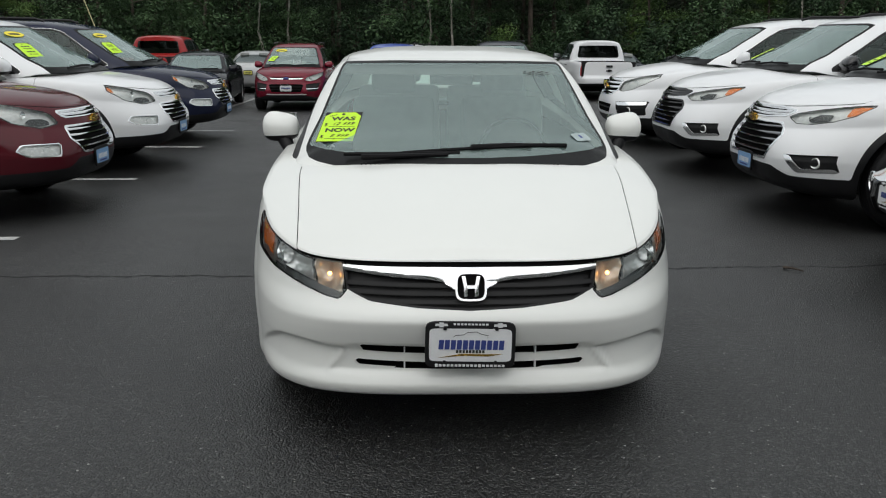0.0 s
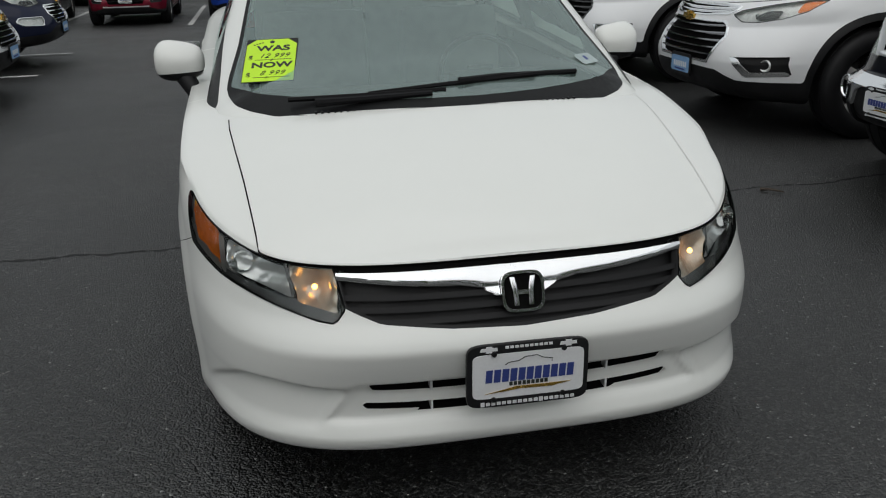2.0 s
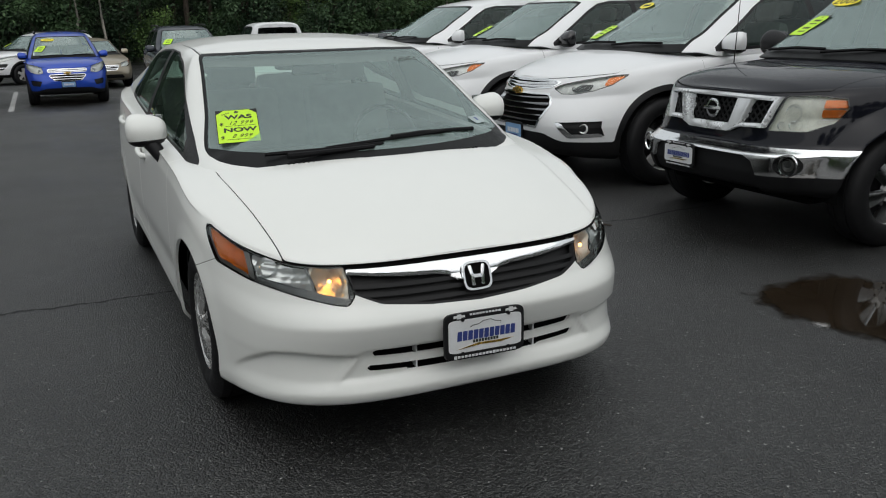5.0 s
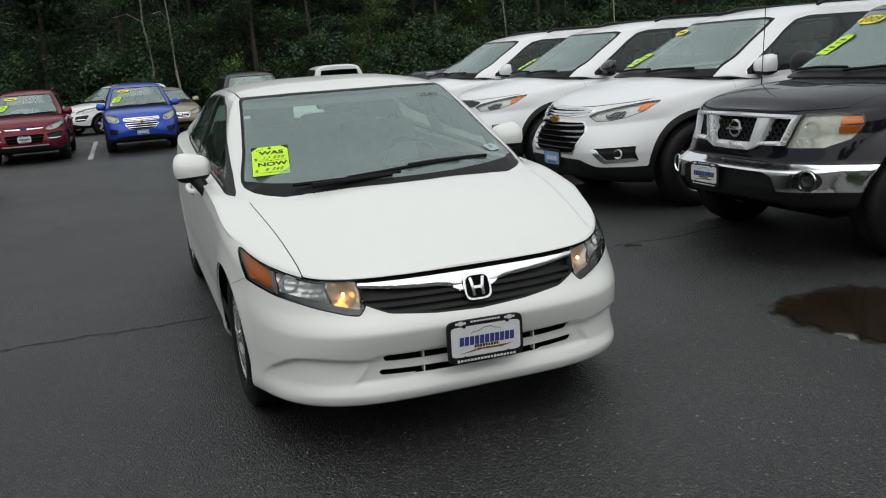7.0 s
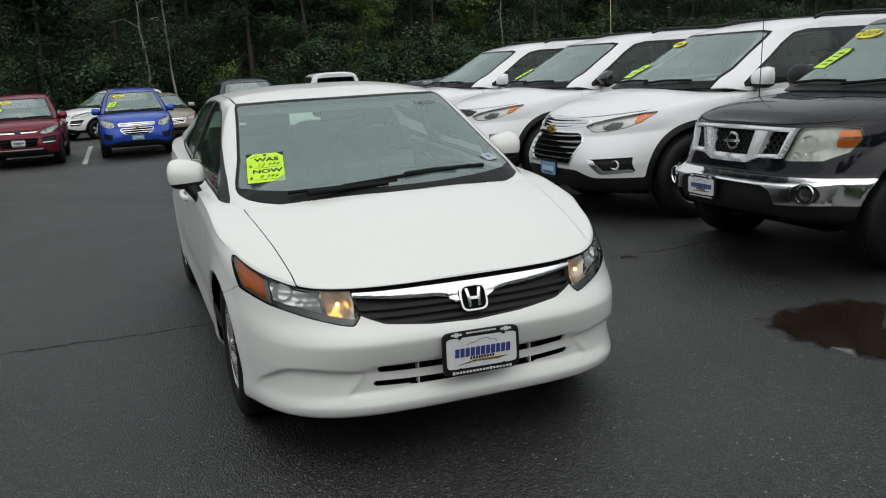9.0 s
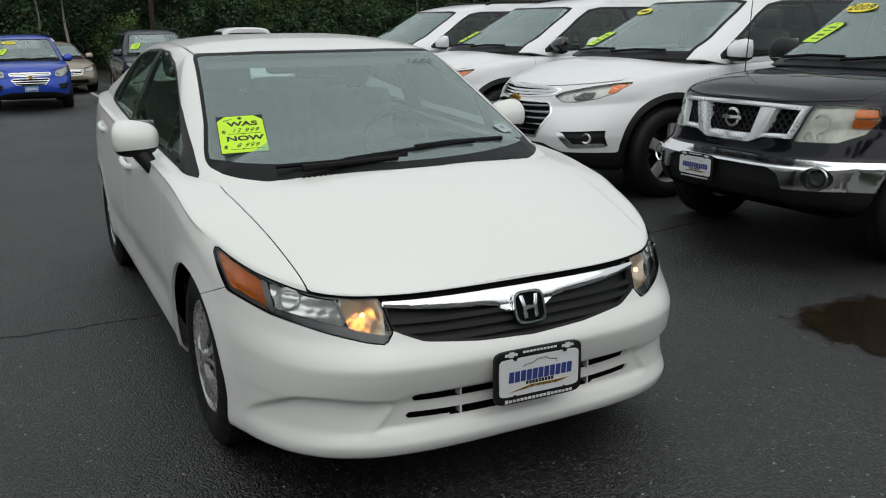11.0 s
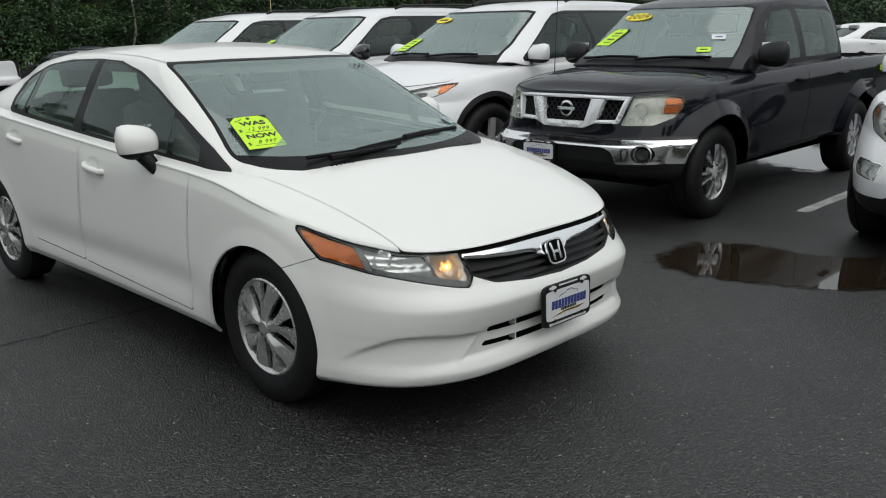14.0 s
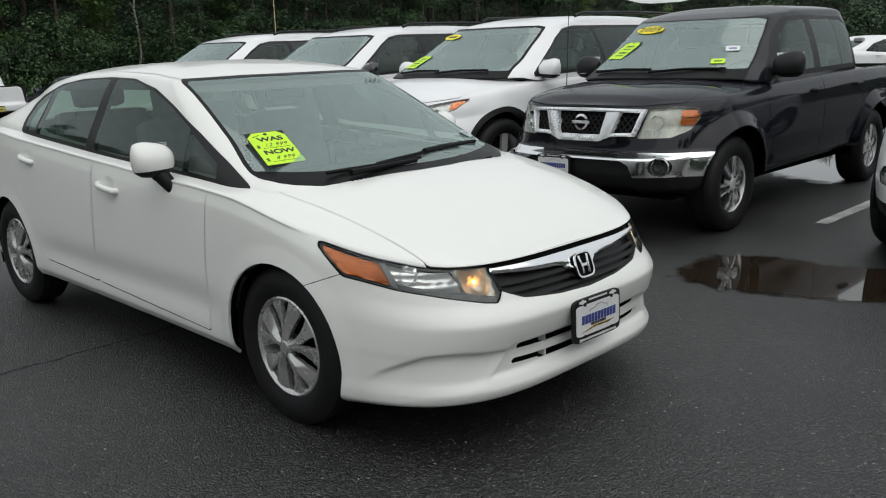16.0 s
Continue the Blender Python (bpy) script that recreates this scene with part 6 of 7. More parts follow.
def plan_equinox(paint_):
    outer, panes = suv_windows(1.42, 2.2, 4.45, 1.05, 1.17, 1.54, 1.5, 2.5, 3.5)
    return dict(paint=paint_, L=4.77, half=0.92, R=0.365, fw=0.97, rw=3.82, belt=1.06, wheel="five", gap=0.055, front=(2.2, 1.6), squarer=2.0,
                zt=((0, 0.86), (0.15, 0.87), (0.35, 0.9), (0.7, 0.945), (1.1, 0.99), (1.7, 1.04), (3.0, 1.1), (4.3, 1.17), (4.77, 1.12)), zb=((0, 0.25), (4.77, 0.3)), nose=SUV_NOSE,
                crown=((0.05, 0.86), (0.16, 0.885), (0.3, 0.945), (0.6, 1.0), (1.0, 1.05), (1.3, 1.075), (2.0, 1.12), (4.77, 1.15)),
                clad=((0, 0.36), (0.6, 0.36), (0.7, 0.33), (4.77, 0.33)), doors=suv_doors(1.28, 2.5, 3.6, 0.36, 0.95), handles=((2.28, 0.93), (3.3, 0.97)), handle_mat=CHROME,
                pieces=[("lamp", "headlight", [(0.44, 0.75), (0.47, 0.835), (0.58, 0.875), (0.74, 0.935), (0.77, 0.87), (0.7, 0.77), (0.57, 0.72)], None, dict(amber=0.725, bowls=((0.55, 0.765, 0.026), (0.63, 0.83, 0.03)), bezel=[(0.48, 0.745), (0.5, 0.785), (0.6, 0.79), (0.62, 0.76), (0.57, 0.735)], label="large clear headlamp")),
                        ("grille", "upper_grille", [(-1, 0.785), (0.38, 0.79), (0.41, 0.842), (-1, 0.856)], SHADOW_LINER, dict(middle=True, rim=CHROME, rim_w=0.008, bars=((0.817, 0.824, CHROME),))),
                        ("grille", "grille", [(-1, 0.5), (0.33, 0.505), (0.435, 0.63), (0.4, 0.725), (-1, 0.735)], SHADOW_LINER, dict(middle=True, rim=CHROME, rim_w=0.011, bars=((0.547, 0.554, CHROME), (0.597, 0.604, CHROME), (0.647, 0.654, CHROME), (0.692, 0.698, CHROME)), dip=0.05, label="hexagonal grille with chrome edge and bars")),
                        ("lamp", "fog_lamp", [(0.54, 0.6), (0.74, 0.605), (0.77, 0.56), (0.74, 0.515), (0.58, 0.505)], None, dict(bowls=((0.65, 0.555, 0.036),), chrome=True, depth=0.025)),
                        ("panel", "bumper_lip", [(-1, 0.1), (0.9, 0.1), (0.85, 0.38), (0.5, 0.4), (0.4, 0.47), (-1, 0.48)], PLASTIC, dict(middle=True))],
                plates=((pose(0, 0, 0.44), "blue"),), badges=((BOWTIE, GOLD, pose(0, 0, 0.762, -4)),),
                cab=dict(y0=0.93, y1=1.78, yr0=4.7, yr1=4.4, W0=0.87, W1=0.63, zb=((0.93, 1.055), (1.2, 1.05), (1.45, 1.01), (3.0, 1.08), (4.3, 1.14), (4.7, 1.15)), zt=((1.78, 1.54), (2.0, 1.56), (2.5, 1.6), (3.8, 1.6), (4.4, 1.55)),
                         crown=((1.78, 1.542), (2.0, 1.6), (2.5, 1.65), (3.5, 1.66), (4.2, 1.62), (4.4, 1.56)), header=1.54, outer=outer, panes=panes, bright=True, seat=(2.05, 2.95), rails=(2.3, 4.3, 1.67), mirror=(1.55, 1.13), mirror_size=1.2,
                         rear_glass=[(-1, 1.2), (0.62, 1.2), (0.53, 1.5), (-1, 1.52)]))


def plan_compact(paint_, kind="trax"):
    """A small or middling tall car; kind picks its face."""
    outer, panes = suv_windows(1.42, 2.15, 3.98, 1.04, 1.14, 1.52, 1.49, 2.38, 3.25)
    base = dict(paint=paint_, L=4.28, half=0.885, R=0.335, fw=0.88, rw=3.43, belt=1.03, wheel="five", gap=0.05,
                zt=((0, 0.84), (0.15, 0.85), (0.35, 0.89), (0.65, 0.95), (1.0, 0.99), (1.5, 1.03), (3.0, 1.1), (4.28, 1.1)), zb=((0, 0.24), (4.28, 0.28)), nose=SUV_NOSE,
                crown=((0.05, 0.84), (0.16, 0.875), (0.3, 0.945), (0.6, 1.01), (0.95, 1.05), (1.3, 1.08), (4.28, 1.13)), clad=((0, 0.34), (4.28, 0.3)), doors=suv_doors(1.3, 2.4, 3.35, 0.34, 0.92), handles=((2.2, 0.92), (3.12, 0.96)),
                cab=dict(y0=1.0, y1=1.76, yr0=4.22, yr1=3.95, W0=0.83, W1=0.6, zb=((1.0, 1.05), (1.3, 1.045), (1.5, 1.0), (3.0, 1.07), (4.22, 1.12)), zt=((1.76, 1.53), (2.0, 1.55), (2.4, 1.585), (3.4, 1.585), (3.95, 1.53)),
                         crown=((1.76, 1.532), (2.0, 1.585), (2.4, 1.63), (3.2, 1.635), (3.95, 1.54)), header=1.53, outer=outer, panes=panes, seat=(1.95, 2.75), rails=(2.2, 3.85, 1.64), mirror=(1.55, 1.1), mirror_size=1.15,
                         rear_glass=[(-1, 1.17), (0.6, 1.17), (0.5, 1.48), (-1, 1.5)]))
    low = ("panel", "bumper_lip", [(-1, 0.1), (0.8, 0.1), (0.72, 0.32), (0.45, 0.4), (-1, 0.4)], PLASTIC, dict(middle=True))
    if kind == "trax":
        base.update(pieces=[("lamp", "headlight", [(0.5, 0.745), (0.53, 0.86), (0.7, 0.91), (0.84, 0.95), (0.85, 0.85), (0.76, 0.755), (0.62, 0.715)], None, dict(bowls=((0.6, 0.79, 0.04),))),
                            ("grille", "upper_grille", [(-1, 0.745), (0.4, 0.755), (0.43, 0.825), (-1, 0.84)], SHADOW_LINER, dict(middle=True, rim=CHROME, rim_w=0.008, bars=((0.785, 0.797, CHROME),))),
                            ("grille", "grille", [(-1, 0.56), (0.28, 0.565), (0.38, 0.66), (0.38, 0.705), (-1, 0.715)], SHADOW_LINER, dict(middle=True, rim=CHROME, rim_w=0.008, bars=((0.6, 0.61, CHROME), (0.65, 0.66, CHROME)))),
                            ("grille", "fog_recess", [(0.55, 0.56), (0.78, 0.58), (0.76, 0.46), (0.6, 0.45)], PLASTIC, {}), low],
                    plates=((pose(0, 0, 0.48), "blue"),), badges=((BOWTIE, GOLD, pose(0, 0, 0.732, -4)),))
    elif kind == "escape":
        base.update(pieces=[("lamp", "headlight", [(0.45, 0.76), (0.5, 0.83), (0.66, 0.88), (0.84, 0.94), (0.84, 0.86), (0.7, 0.76), (0.55, 0.735)], None, dict(bowls=((0.6, 0.8, 0.035),))),
                            ("grille", "upper_grille", [(-1, 0.775), (0.38, 0.78), (0.42, 0.825), (-1, 0.83)], SHADOW_LINER, dict(middle=True, bars=((0.795, 0.808, CHROME),))),
                            ("grille", "grille", [(-1, 0.47), (0.36, 0.48), (0.42, 0.66), (-1, 0.68)], SHADOW_LINER, dict(middle=True, bars=((0.53, 0.54, PLASTIC), (0.6, 0.61, PLASTIC)))),
                            ("grille", "side_intake", [(0.47, 0.66), (0.78, 0.69), (0.74, 0.5), (0.52, 0.49)], PLASTIC, dict(bars=((0.55, 0.565, CHROME),))), low,
                            ("panel", "skid_strip", [(-1, 0.4), (0.5, 0.41), (0.5, 0.43), (-1, 0.42)], ALLOY, dict(middle=True))],
                    plates=((pose(0, 0, 0.57), "dealer"),), badges=((oval(0, 0, 0.07, 0.03, 20), BLUE_INK, pose(0, 0, 0.805, -4)),))
    else:
        base.update(pieces=[("lamp", "headlight", [(0.46, 0.75), (0.5, 0.83), (0.7, 0.88), (0.84, 0.93), (0.84, 0.85), (0.7, 0.75), (0.56, 0.72)], None, dict(bowls=((0.6, 0.79, 0.035),))),
                            ("grille", "grille", [(-1, 0.55), (0.3, 0.56), (0.44, 0.71), (0.4, 0.815), (-1, 0.825)], SHADOW_LINER, dict(middle=True, rim=CHROME, rim_w=0.02, bars=((0.605, 0.632, CHROME), (0.672, 0.699, CHROME), (0.74, 0.767, CHROME)))),
                            ("grille", "lower_intake", [(-1, 0.4), (0.5, 0.41), (0.46, 0.5), (-1, 0.51)], PLASTIC, dict(middle=True, bars=((0.47, 0.485, PLASTIC),))),
                            ("lamp", "fog_lamp", [(0.58, 0.55), (0.72, 0.56), (0.72, 0.47), (0.6, 0.46)], None, dict(chrome=True)), low],
                    plates=((pose(0, 0, 0.46), "dealer"),), badges=((oval(0, 0, 0.065, 0.034, 20), CHROME, pose(0, 0, 0.72, -4)),))
    return base


def plan_pickup(paint_, kind="front"):
    """A crew-cab pickup: seen by its face with a framed grille, or by its tailgate."""
    outer = [(1.42, 1.09), (3.3, 1.13), (3.33, 1.5), (3.22, 1.575), (2.3, 1.59), (2.0, 1.56), (1.8, 1.44)]
    panes = (("front_door_glass", [(1.66, 1.14), (2.36, 1.155), (2.36, 1.548), (2.04, 1.525), (1.86, 1.42)], SIDE_GLASS), ("rear_door_glass", [(2.5, 1.155), (2.98, 1.165), (2.98, 1.545), (2.5, 1.55)], SIDE_GLASS), ("quarter_glass", [(3.01, 1.165), (3.25, 1.17), (3.28, 1.5), (3.2, 1.54), (3.01, 1.545)], SIDE_GLASS))
    P = dict(paint=paint_, category="pickup truck", res=2.0 if kind == "front" else 1.0, L=5.15, half=0.92, R=0.36, fw=0.8, rw=3.72, belt=1.1, wheel="six", tyre=0.24, rim=0.6, gap=0.075, flare=0.06, front=(2.9, 1.8), rear=(9, 4), rear_taper=0.98, dent=0.5, squarer=1.4,
             zt=((0, 0.945), (0.15, 0.95), (0.3, 0.97), (0.7, 1.0), (1.2, 1.03), (1.8, 1.06), (3.6, 1.1), (5.15, 1.1)), zb=((0, 0.33), (0.5, 0.33), (1.3, 0.36), (5.15, 0.42)),
             nose=((0, 0.16), (0.05, 0.06), (0.12, 0.025), (0.25, 0.0), (0.42, 0.0), (0.455, 0.06), (0.5, 0.105), (0.75, 0.12), (0.95, 0.15), (1, 0.18)), tail=((0, 0.1), (0.15, 0.0), (0.35, 0.0), (0.4, 0.06), (1, 0.08)),
             crown=((0.05, 0.945), (0.2, 0.965), (0.35, 1.03), (0.7, 1.085), (1.2, 1.12), (1.6, 1.14), (3.5, 1.15), (3.6, 1.1), (5.15, 1.1)), k=4.0, doors=(("front_door", [(1.34, 0.42), (1.32, 1.3), (2.42, 1.3), (2.44, 0.42)]), ("rear_door", [(2.44, 0.42), (2.42, 1.3), (3.38, 1.3), (3.36, 0.75), (3.28, 0.42)])), handles=((2.26, 0.97), (3.2, 0.98)), handle_mat=PLASTIC, cap=PLASTIC,
             bed=(3.6, 5.02),
             cab=dict(y0=1.02, y1=1.76, yr0=3.5, yr1=3.46, W0=0.85, W1=0.66, zb=((1.02, 1.12), (1.3, 1.095), (1.55, 1.05), (3.5, 1.09)), zt=((1.76, 1.575), (2.0, 1.605), (2.4, 1.645), (3.2, 1.65), (3.46, 1.635)),
                      crown=((1.76, 1.578), (2.0, 1.64), (2.4, 1.695), (3.2, 1.7), (3.46, 1.65)), header=1.58, outer=outer, panes=panes, seat=(2.05, 2.8), mirror=(1.58, 1.2), mirror_size=1.35, frit=0.012, tt=0.995, rear=(9, 4),
                      rear_glass=[(-1, 1.2), (0.62, 1.2), (0.56, 1.53), (-1, 1.55)]))
    if kind == "front":
        P.update(frame=(((0.0, 0.92), (0.48, 0.911), (0.507, 0.934), (0.0, 0.942)), ((0.0, 0.701), (0.18, 0.703), (0.178, 0.748), (0.0, 0.746)), ((0.172, 0.702), (0.262, 0.737), (0.33, 0.919), (0.226, 0.924)),
                        ((0.424, 0.743), (0.447, 0.743), (0.508, 0.933), (0.476, 0.915)), ((0.255, 0.739), (0.44, 0.744), (0.432, 0.766), (0.266, 0.761))),
                 whip=((-0.78, 1.0, 1.0), (-0.78, 1.02, 1.4), (-0.78, 1.04, 1.82)), pieces=[("lamp", "headlight", [(0.46, 0.728), (0.522, 0.937), (0.66, 0.946), (0.78, 0.93), (0.8, 0.87), (0.765, 0.785), (0.67, 0.733)], None, dict(amber=0.7, edge=0.004, stripe=lambda x, y, z: np.maximum(0.005 - np.abs(z - 0.868), np.abs(z - 0.868) - 0.052), bowls=((0.575, 0.84, 0.055), (0.53, 0.768, 0.026), (0.585, 0.768, 0.026)), tray=CREAM, depth=0.03, label="yellowed square headlamp with amber corner")),
                         ("grille", "grille", [(-1, 0.745), (0.175, 0.747), (0.228, 0.92), (-1, 0.922)], SHADOW_LINER, dict(middle=True, mesh=0.045, label="black wire-mesh grille in a chrome frame")),
                         ("grille", "side_grille", [(0.275, 0.76), (0.325, 0.914), (0.478, 0.911), (0.425, 0.765)], SHADOW_LINER, dict(mesh=0.045)),
                         ("panel", "grille_surround", [(-1, 0.706), (0.22, 0.708), (0.25, 0.742), (0.442, 0.748), (0.5, 0.93), (-1, 0.936)], SHADOW_LINER, dict(middle=True, out=0.006)),
                         ("lamp", "fog_lamp", oval(0.66, 0.535, 0.068, 0.068), None, dict(chrome=True, tray=LAMP_DARK, bowl=LAMP_GREY, ring=0.066, bowls=((0.66, 0.535, 0.04),))),
                         ("panel", "bumper_centre", [(-1, 0.1), (0.45, 0.1), (0.5, 0.44), (0.46, 0.545), (0.4, 0.575), (-1, 0.58)], PLASTIC, dict(middle=True, out=0.02)),
                         ("panel", "chrome_bumper", [(-1, 0.465), (1.1, 0.465), (1.1, 0.625), (-1, 0.625)], CHROME, dict(middle=True, y=0.56)),
                         ("panel", "bumper_valance", [(0.3, 0.1), (1.1, 0.1), (1.1, 0.464), (0.3, 0.464)], PLASTIC, dict(y=0.5))],
                 plates=((pose(-0.16, 0, 0.515), "dealer"),), badges=((oval(0, 0, 0.062, 0.062, 24), CHROME, pose(0, 0.004, 0.835, -4)), (oval(0, 0, 0.045, 0.045, 24), SHADOW_LINER, pose(0, 0.0015, 0.835, -4)), ([(-0.08, -0.012), (0.08, -0.012), (0.08, 0.012), (-0.08, 0.012)], CHROME, pose(0, -0.003, 0.835, -4))))
    else:
        P.update(pieces=[("panel", "tail_light", [(0.76, 0.72), (0.95, 0.72), (0.95, 1.06), (0.78, 1.06)], TAIL_RED, dict(back=True, start=4.95)),
                         ("panel", "tailgate", [(-1, 0.67), (0.77, 0.67), (0.77, 1.085), (-1, 1.085)], paint_, dict(back=True, middle=True)),
                         ("panel", "rear_bumper_step", [(-1, 0.5), (0.36, 0.5), (0.36, 0.6), (-1, 0.6)], PLASTIC, dict(back=True, middle=True)),
                         ("panel", "rear_valance", [(-1, 0.1), (1.1, 0.1), (1.1, 0.49), (-1, 0.49)], PLASTIC, dict(back=True, middle=True)),
                         ("panel", "front_face", [(-1, 0.6), (0.7, 0.6), (0.7, 0.93), (-1, 0.93)], PLASTIC, dict(middle=True, y=0.5))],
                 plates=((pose(0, 5.17, 0.55, 0, 0, 180), "yellow"),), badges=((BOWTIE, GLOSS_BLACK, pose(0, 5.1, 0.86, 0, 0, 180)), ([(-0.09, -0.03), (0.09, -0.03), (0.09, 0.03), (-0.09, 0.03)], GLOSS_BLACK, pose(0, 5.1, 0.98, 0, 0, 180))))
    return P


def plan_sedan(paint_):
    outer = [(1.45, 0.9), (3.6, 1.0), (3.62, 1.03), (3.3, 1.2), (2.9, 1.3), (2.4, 1.315), (2.05, 1.25), (1.7, 1.08)]
    panes = (("front_door_glass", [(1.72, 0.945), (2.4, 0.975), (2.4, 1.285), (2.1, 1.235), (1.8, 1.09)], SIDE_GLASS), ("rear_door_glass", [(2.5, 0.98), (3.4, 1.02), (3.2, 1.2), (2.9, 1.27), (2.5, 1.288)], SIDE_GLASS))
    return dict(paint=paint_, L=4.75, half=0.9, R=0.33, fw=0.92, rw=3.7, belt=0.94, wheel="five", gap=0.04, front=(2.4, 2.0),
                zt=((0, 0.68), (0.15, 0.69), (0.5, 0.74), (1.0, 0.84), (1.5, 0.9), (3.0, 0.97), (4.0, 1.01), (4.75, 0.99)), zb=((0, 0.2), (4.75, 0.25)), nose=SUV_NOSE,
                crown=((0.05, 0.68), (0.16, 0.7), (0.35, 0.78), (0.7, 0.87), (1.1, 0.93), (1.5, 0.96), (3.6, 1.03), (4.3, 1.07), (4.75, 1.02)), doors=suv_doors(1.42, 2.46, 3.5, 0.3, 0.85), handles=((2.3, 0.85), (3.3, 0.89)),
                pieces=[("lamp", "headlight", [(0.48, 0.6), (0.5, 0.7), (0.7, 0.74), (0.86, 0.77), (0.84, 0.69), (0.7, 0.61)], None, dict(amber=0.79)),
                        ("grille", "grille", [(-1, 0.5), (0.35, 0.51), (0.43, 0.65), (-1, 0.67)], SHADOW_LINER, dict(middle=True, rim=CHROME, bars=((0.55, 0.56, CHROME), (0.6, 0.61, CHROME)))),
                        ("grille", "lower_intake", [(-1, 0.27), (0.55, 0.28), (0.5, 0.38), (-1, 0.39)], PLASTIC, dict(middle=True)),
                        ("panel", "tail_light", [(0.56, 0.8), (1.0, 0.78), (1.0, 0.95), (0.62, 0.9)], TAIL_RED, dict(back=True, start=4.45))],
                plates=((pose(0, 4.765, 0.72, 0, 0, 180), "yellow"),),
                cab=dict(y0=1.12, y1=1.98, yr0=4.3, yr1=3.45, W0=0.82, W1=0.6, zb=((1.12, 0.94), (1.35, 0.93), (1.5, 0.89), (3.0, 0.96), (3.8, 1.0), (4.3, 1.04)), zt=((1.98, 1.325), (2.2, 1.345), (2.7, 1.365), (3.1, 1.355), (3.45, 1.3)),
                         crown=((1.98, 1.327), (2.2, 1.375), (2.7, 1.42), (3.1, 1.405), (3.45, 1.31)), header=1.325, outer=outer, panes=panes, seat=(2.15, 3.05), mirror=(1.68, 1.0), tt=0.86, rear=(3.4, 2.0),
                         rear_glass=[(-1, 1.07), (0.6, 1.06), (0.47, 1.28), (-1, 1.29)]))


def parked(plan, name, label, m, tag=None, oval_at=None, year=""):
    """A vehicle with its windscreen cards."""
    if m.translation.length > 12:
        plan["res"] = 0.7 if m.translation.length < 24 else 0.5
    root, glass = vehicle(name, label, plan, m)
    if tag:
        price_tag(m @ on_glass(glass, tag[0], tag[1], 0.006, tag[2] if len(tag) > 2 else 0), 0.2, 0.27, False)
    if oval_at:
        st = tagged(new("year_sticker"), "yellow oval paper year sticker on the windscreen", "sticker")
        st.matrix_basis = m @ on_glass(glass, oval_at[0], oval_at[1], 0.006)
        part("sticker_face", prism(oval(0, 0, 0.15, 0.055, 28), -0.001, 0.0), YELLOW, st)
        if year:
            for k, sign in enumerate(year):
                lettering(sign, 0.095, INK, "printed_digit", Matrix.Translation((-0.096 + 0.064 * k, -0.0016, 0)) @ Matrix.Diagonal((1.2, 1, 1, 1)) @ pose(0, 0, 0, 90, 0, 0), st)
        else:
            part("dark_bar", block(0, -0.0014, 0, 0.17, 0.0008, 0.03), INK, st)
    return root, glass


# the row that faces the drive from the right-hand bays
pickup_pose = pose(2.66, 2.08, 0, 0, 0, -90)
pickup_glass = parked(plan_pickup(BLACK), "pickup_truck", "black crew-cab pickup with chrome bumper, parked in a bay", pickup_pose, (-0.47, 1.33, 0), (-0.35, 1.5), "2009")[1]
for place, look_, mat_ in (((0.5, 1.235), "small lime inspection sticker inside the windscreen", LIME), ((0.52, 1.33), "small white paper sticker inside the windscreen", PLATE_WHITE)):
    st = tagged(new("inspection_sticker"), look_, "sticker")
    st.matrix_basis = pickup_pose @ on_glass(pickup_glass, place[0], place[1], 0.006)
    part("sticker_face", prism(oval(0, 0, 0.055, 0.035, 20, 8), -0.0008, 0.0), mat_, st)
    part("dark_bar", block(0, -0.001, 0.0, 0.06, 0.0006, 0.016), INK if mat_ is LIME else BLUE_INK, st)
parked(plan_traverse(), "white_suv", "white three-row SUV with chrome grille, parked in a bay", pose(2.6, 4.46, 0, 0, 0, -90), (-0.5, 1.27), (-0.42, 1.52))
parked(plan_traverse(SNOW, True), "white_suv", "white SUV with blacked-out grille, parked in a bay", pose(2.6, 7.1, 0, 0, 0, -90), (-0.5, 1.27))
parked(plan_traverse(SNOW, False, True), "white_suv", "older white SUV with chrome grille, parked in a bay", pose(2.5, 9.75, 0, 0, 0, -90))
parked(plan_equinox(SNOW), "white_suv", "white SUV at the end of the bays", pose(2.76, -0.71, 0, 0, 0, -90))
# the row that faces it
parked(plan_equinox(MAROON), "maroon_suv", "maroon SUV with chrome grille, parked in a bay", pose(-2.9, 4.75, 0, 0, 0, 90), (-0.55, 1.3))
parked(plan_equinox(SNOW), "white_suv", "white SUV with chrome grille, parked in a bay", pose(-2.9, 7.4, 0, 0, 0, 90), (-0.55, 1.28), (-0.35, 1.45))
parked(plan_equinox(NAVY), "navy_suv", "dark blue SUV with chrome grille, parked in a bay", pose(-2.95, 10.15, 0, 0, 0, 90), (-0.55, 1.28), (-0.35, 1.45))
# the row across the end of the drive, lowered and shrunk to fit the camera's view
def down(x, y, rz=0.0, k=0.89):
    return pose(x, y, float(ground_level(y)), 0, 0, rz) @ Matrix.Scale(k, 4)


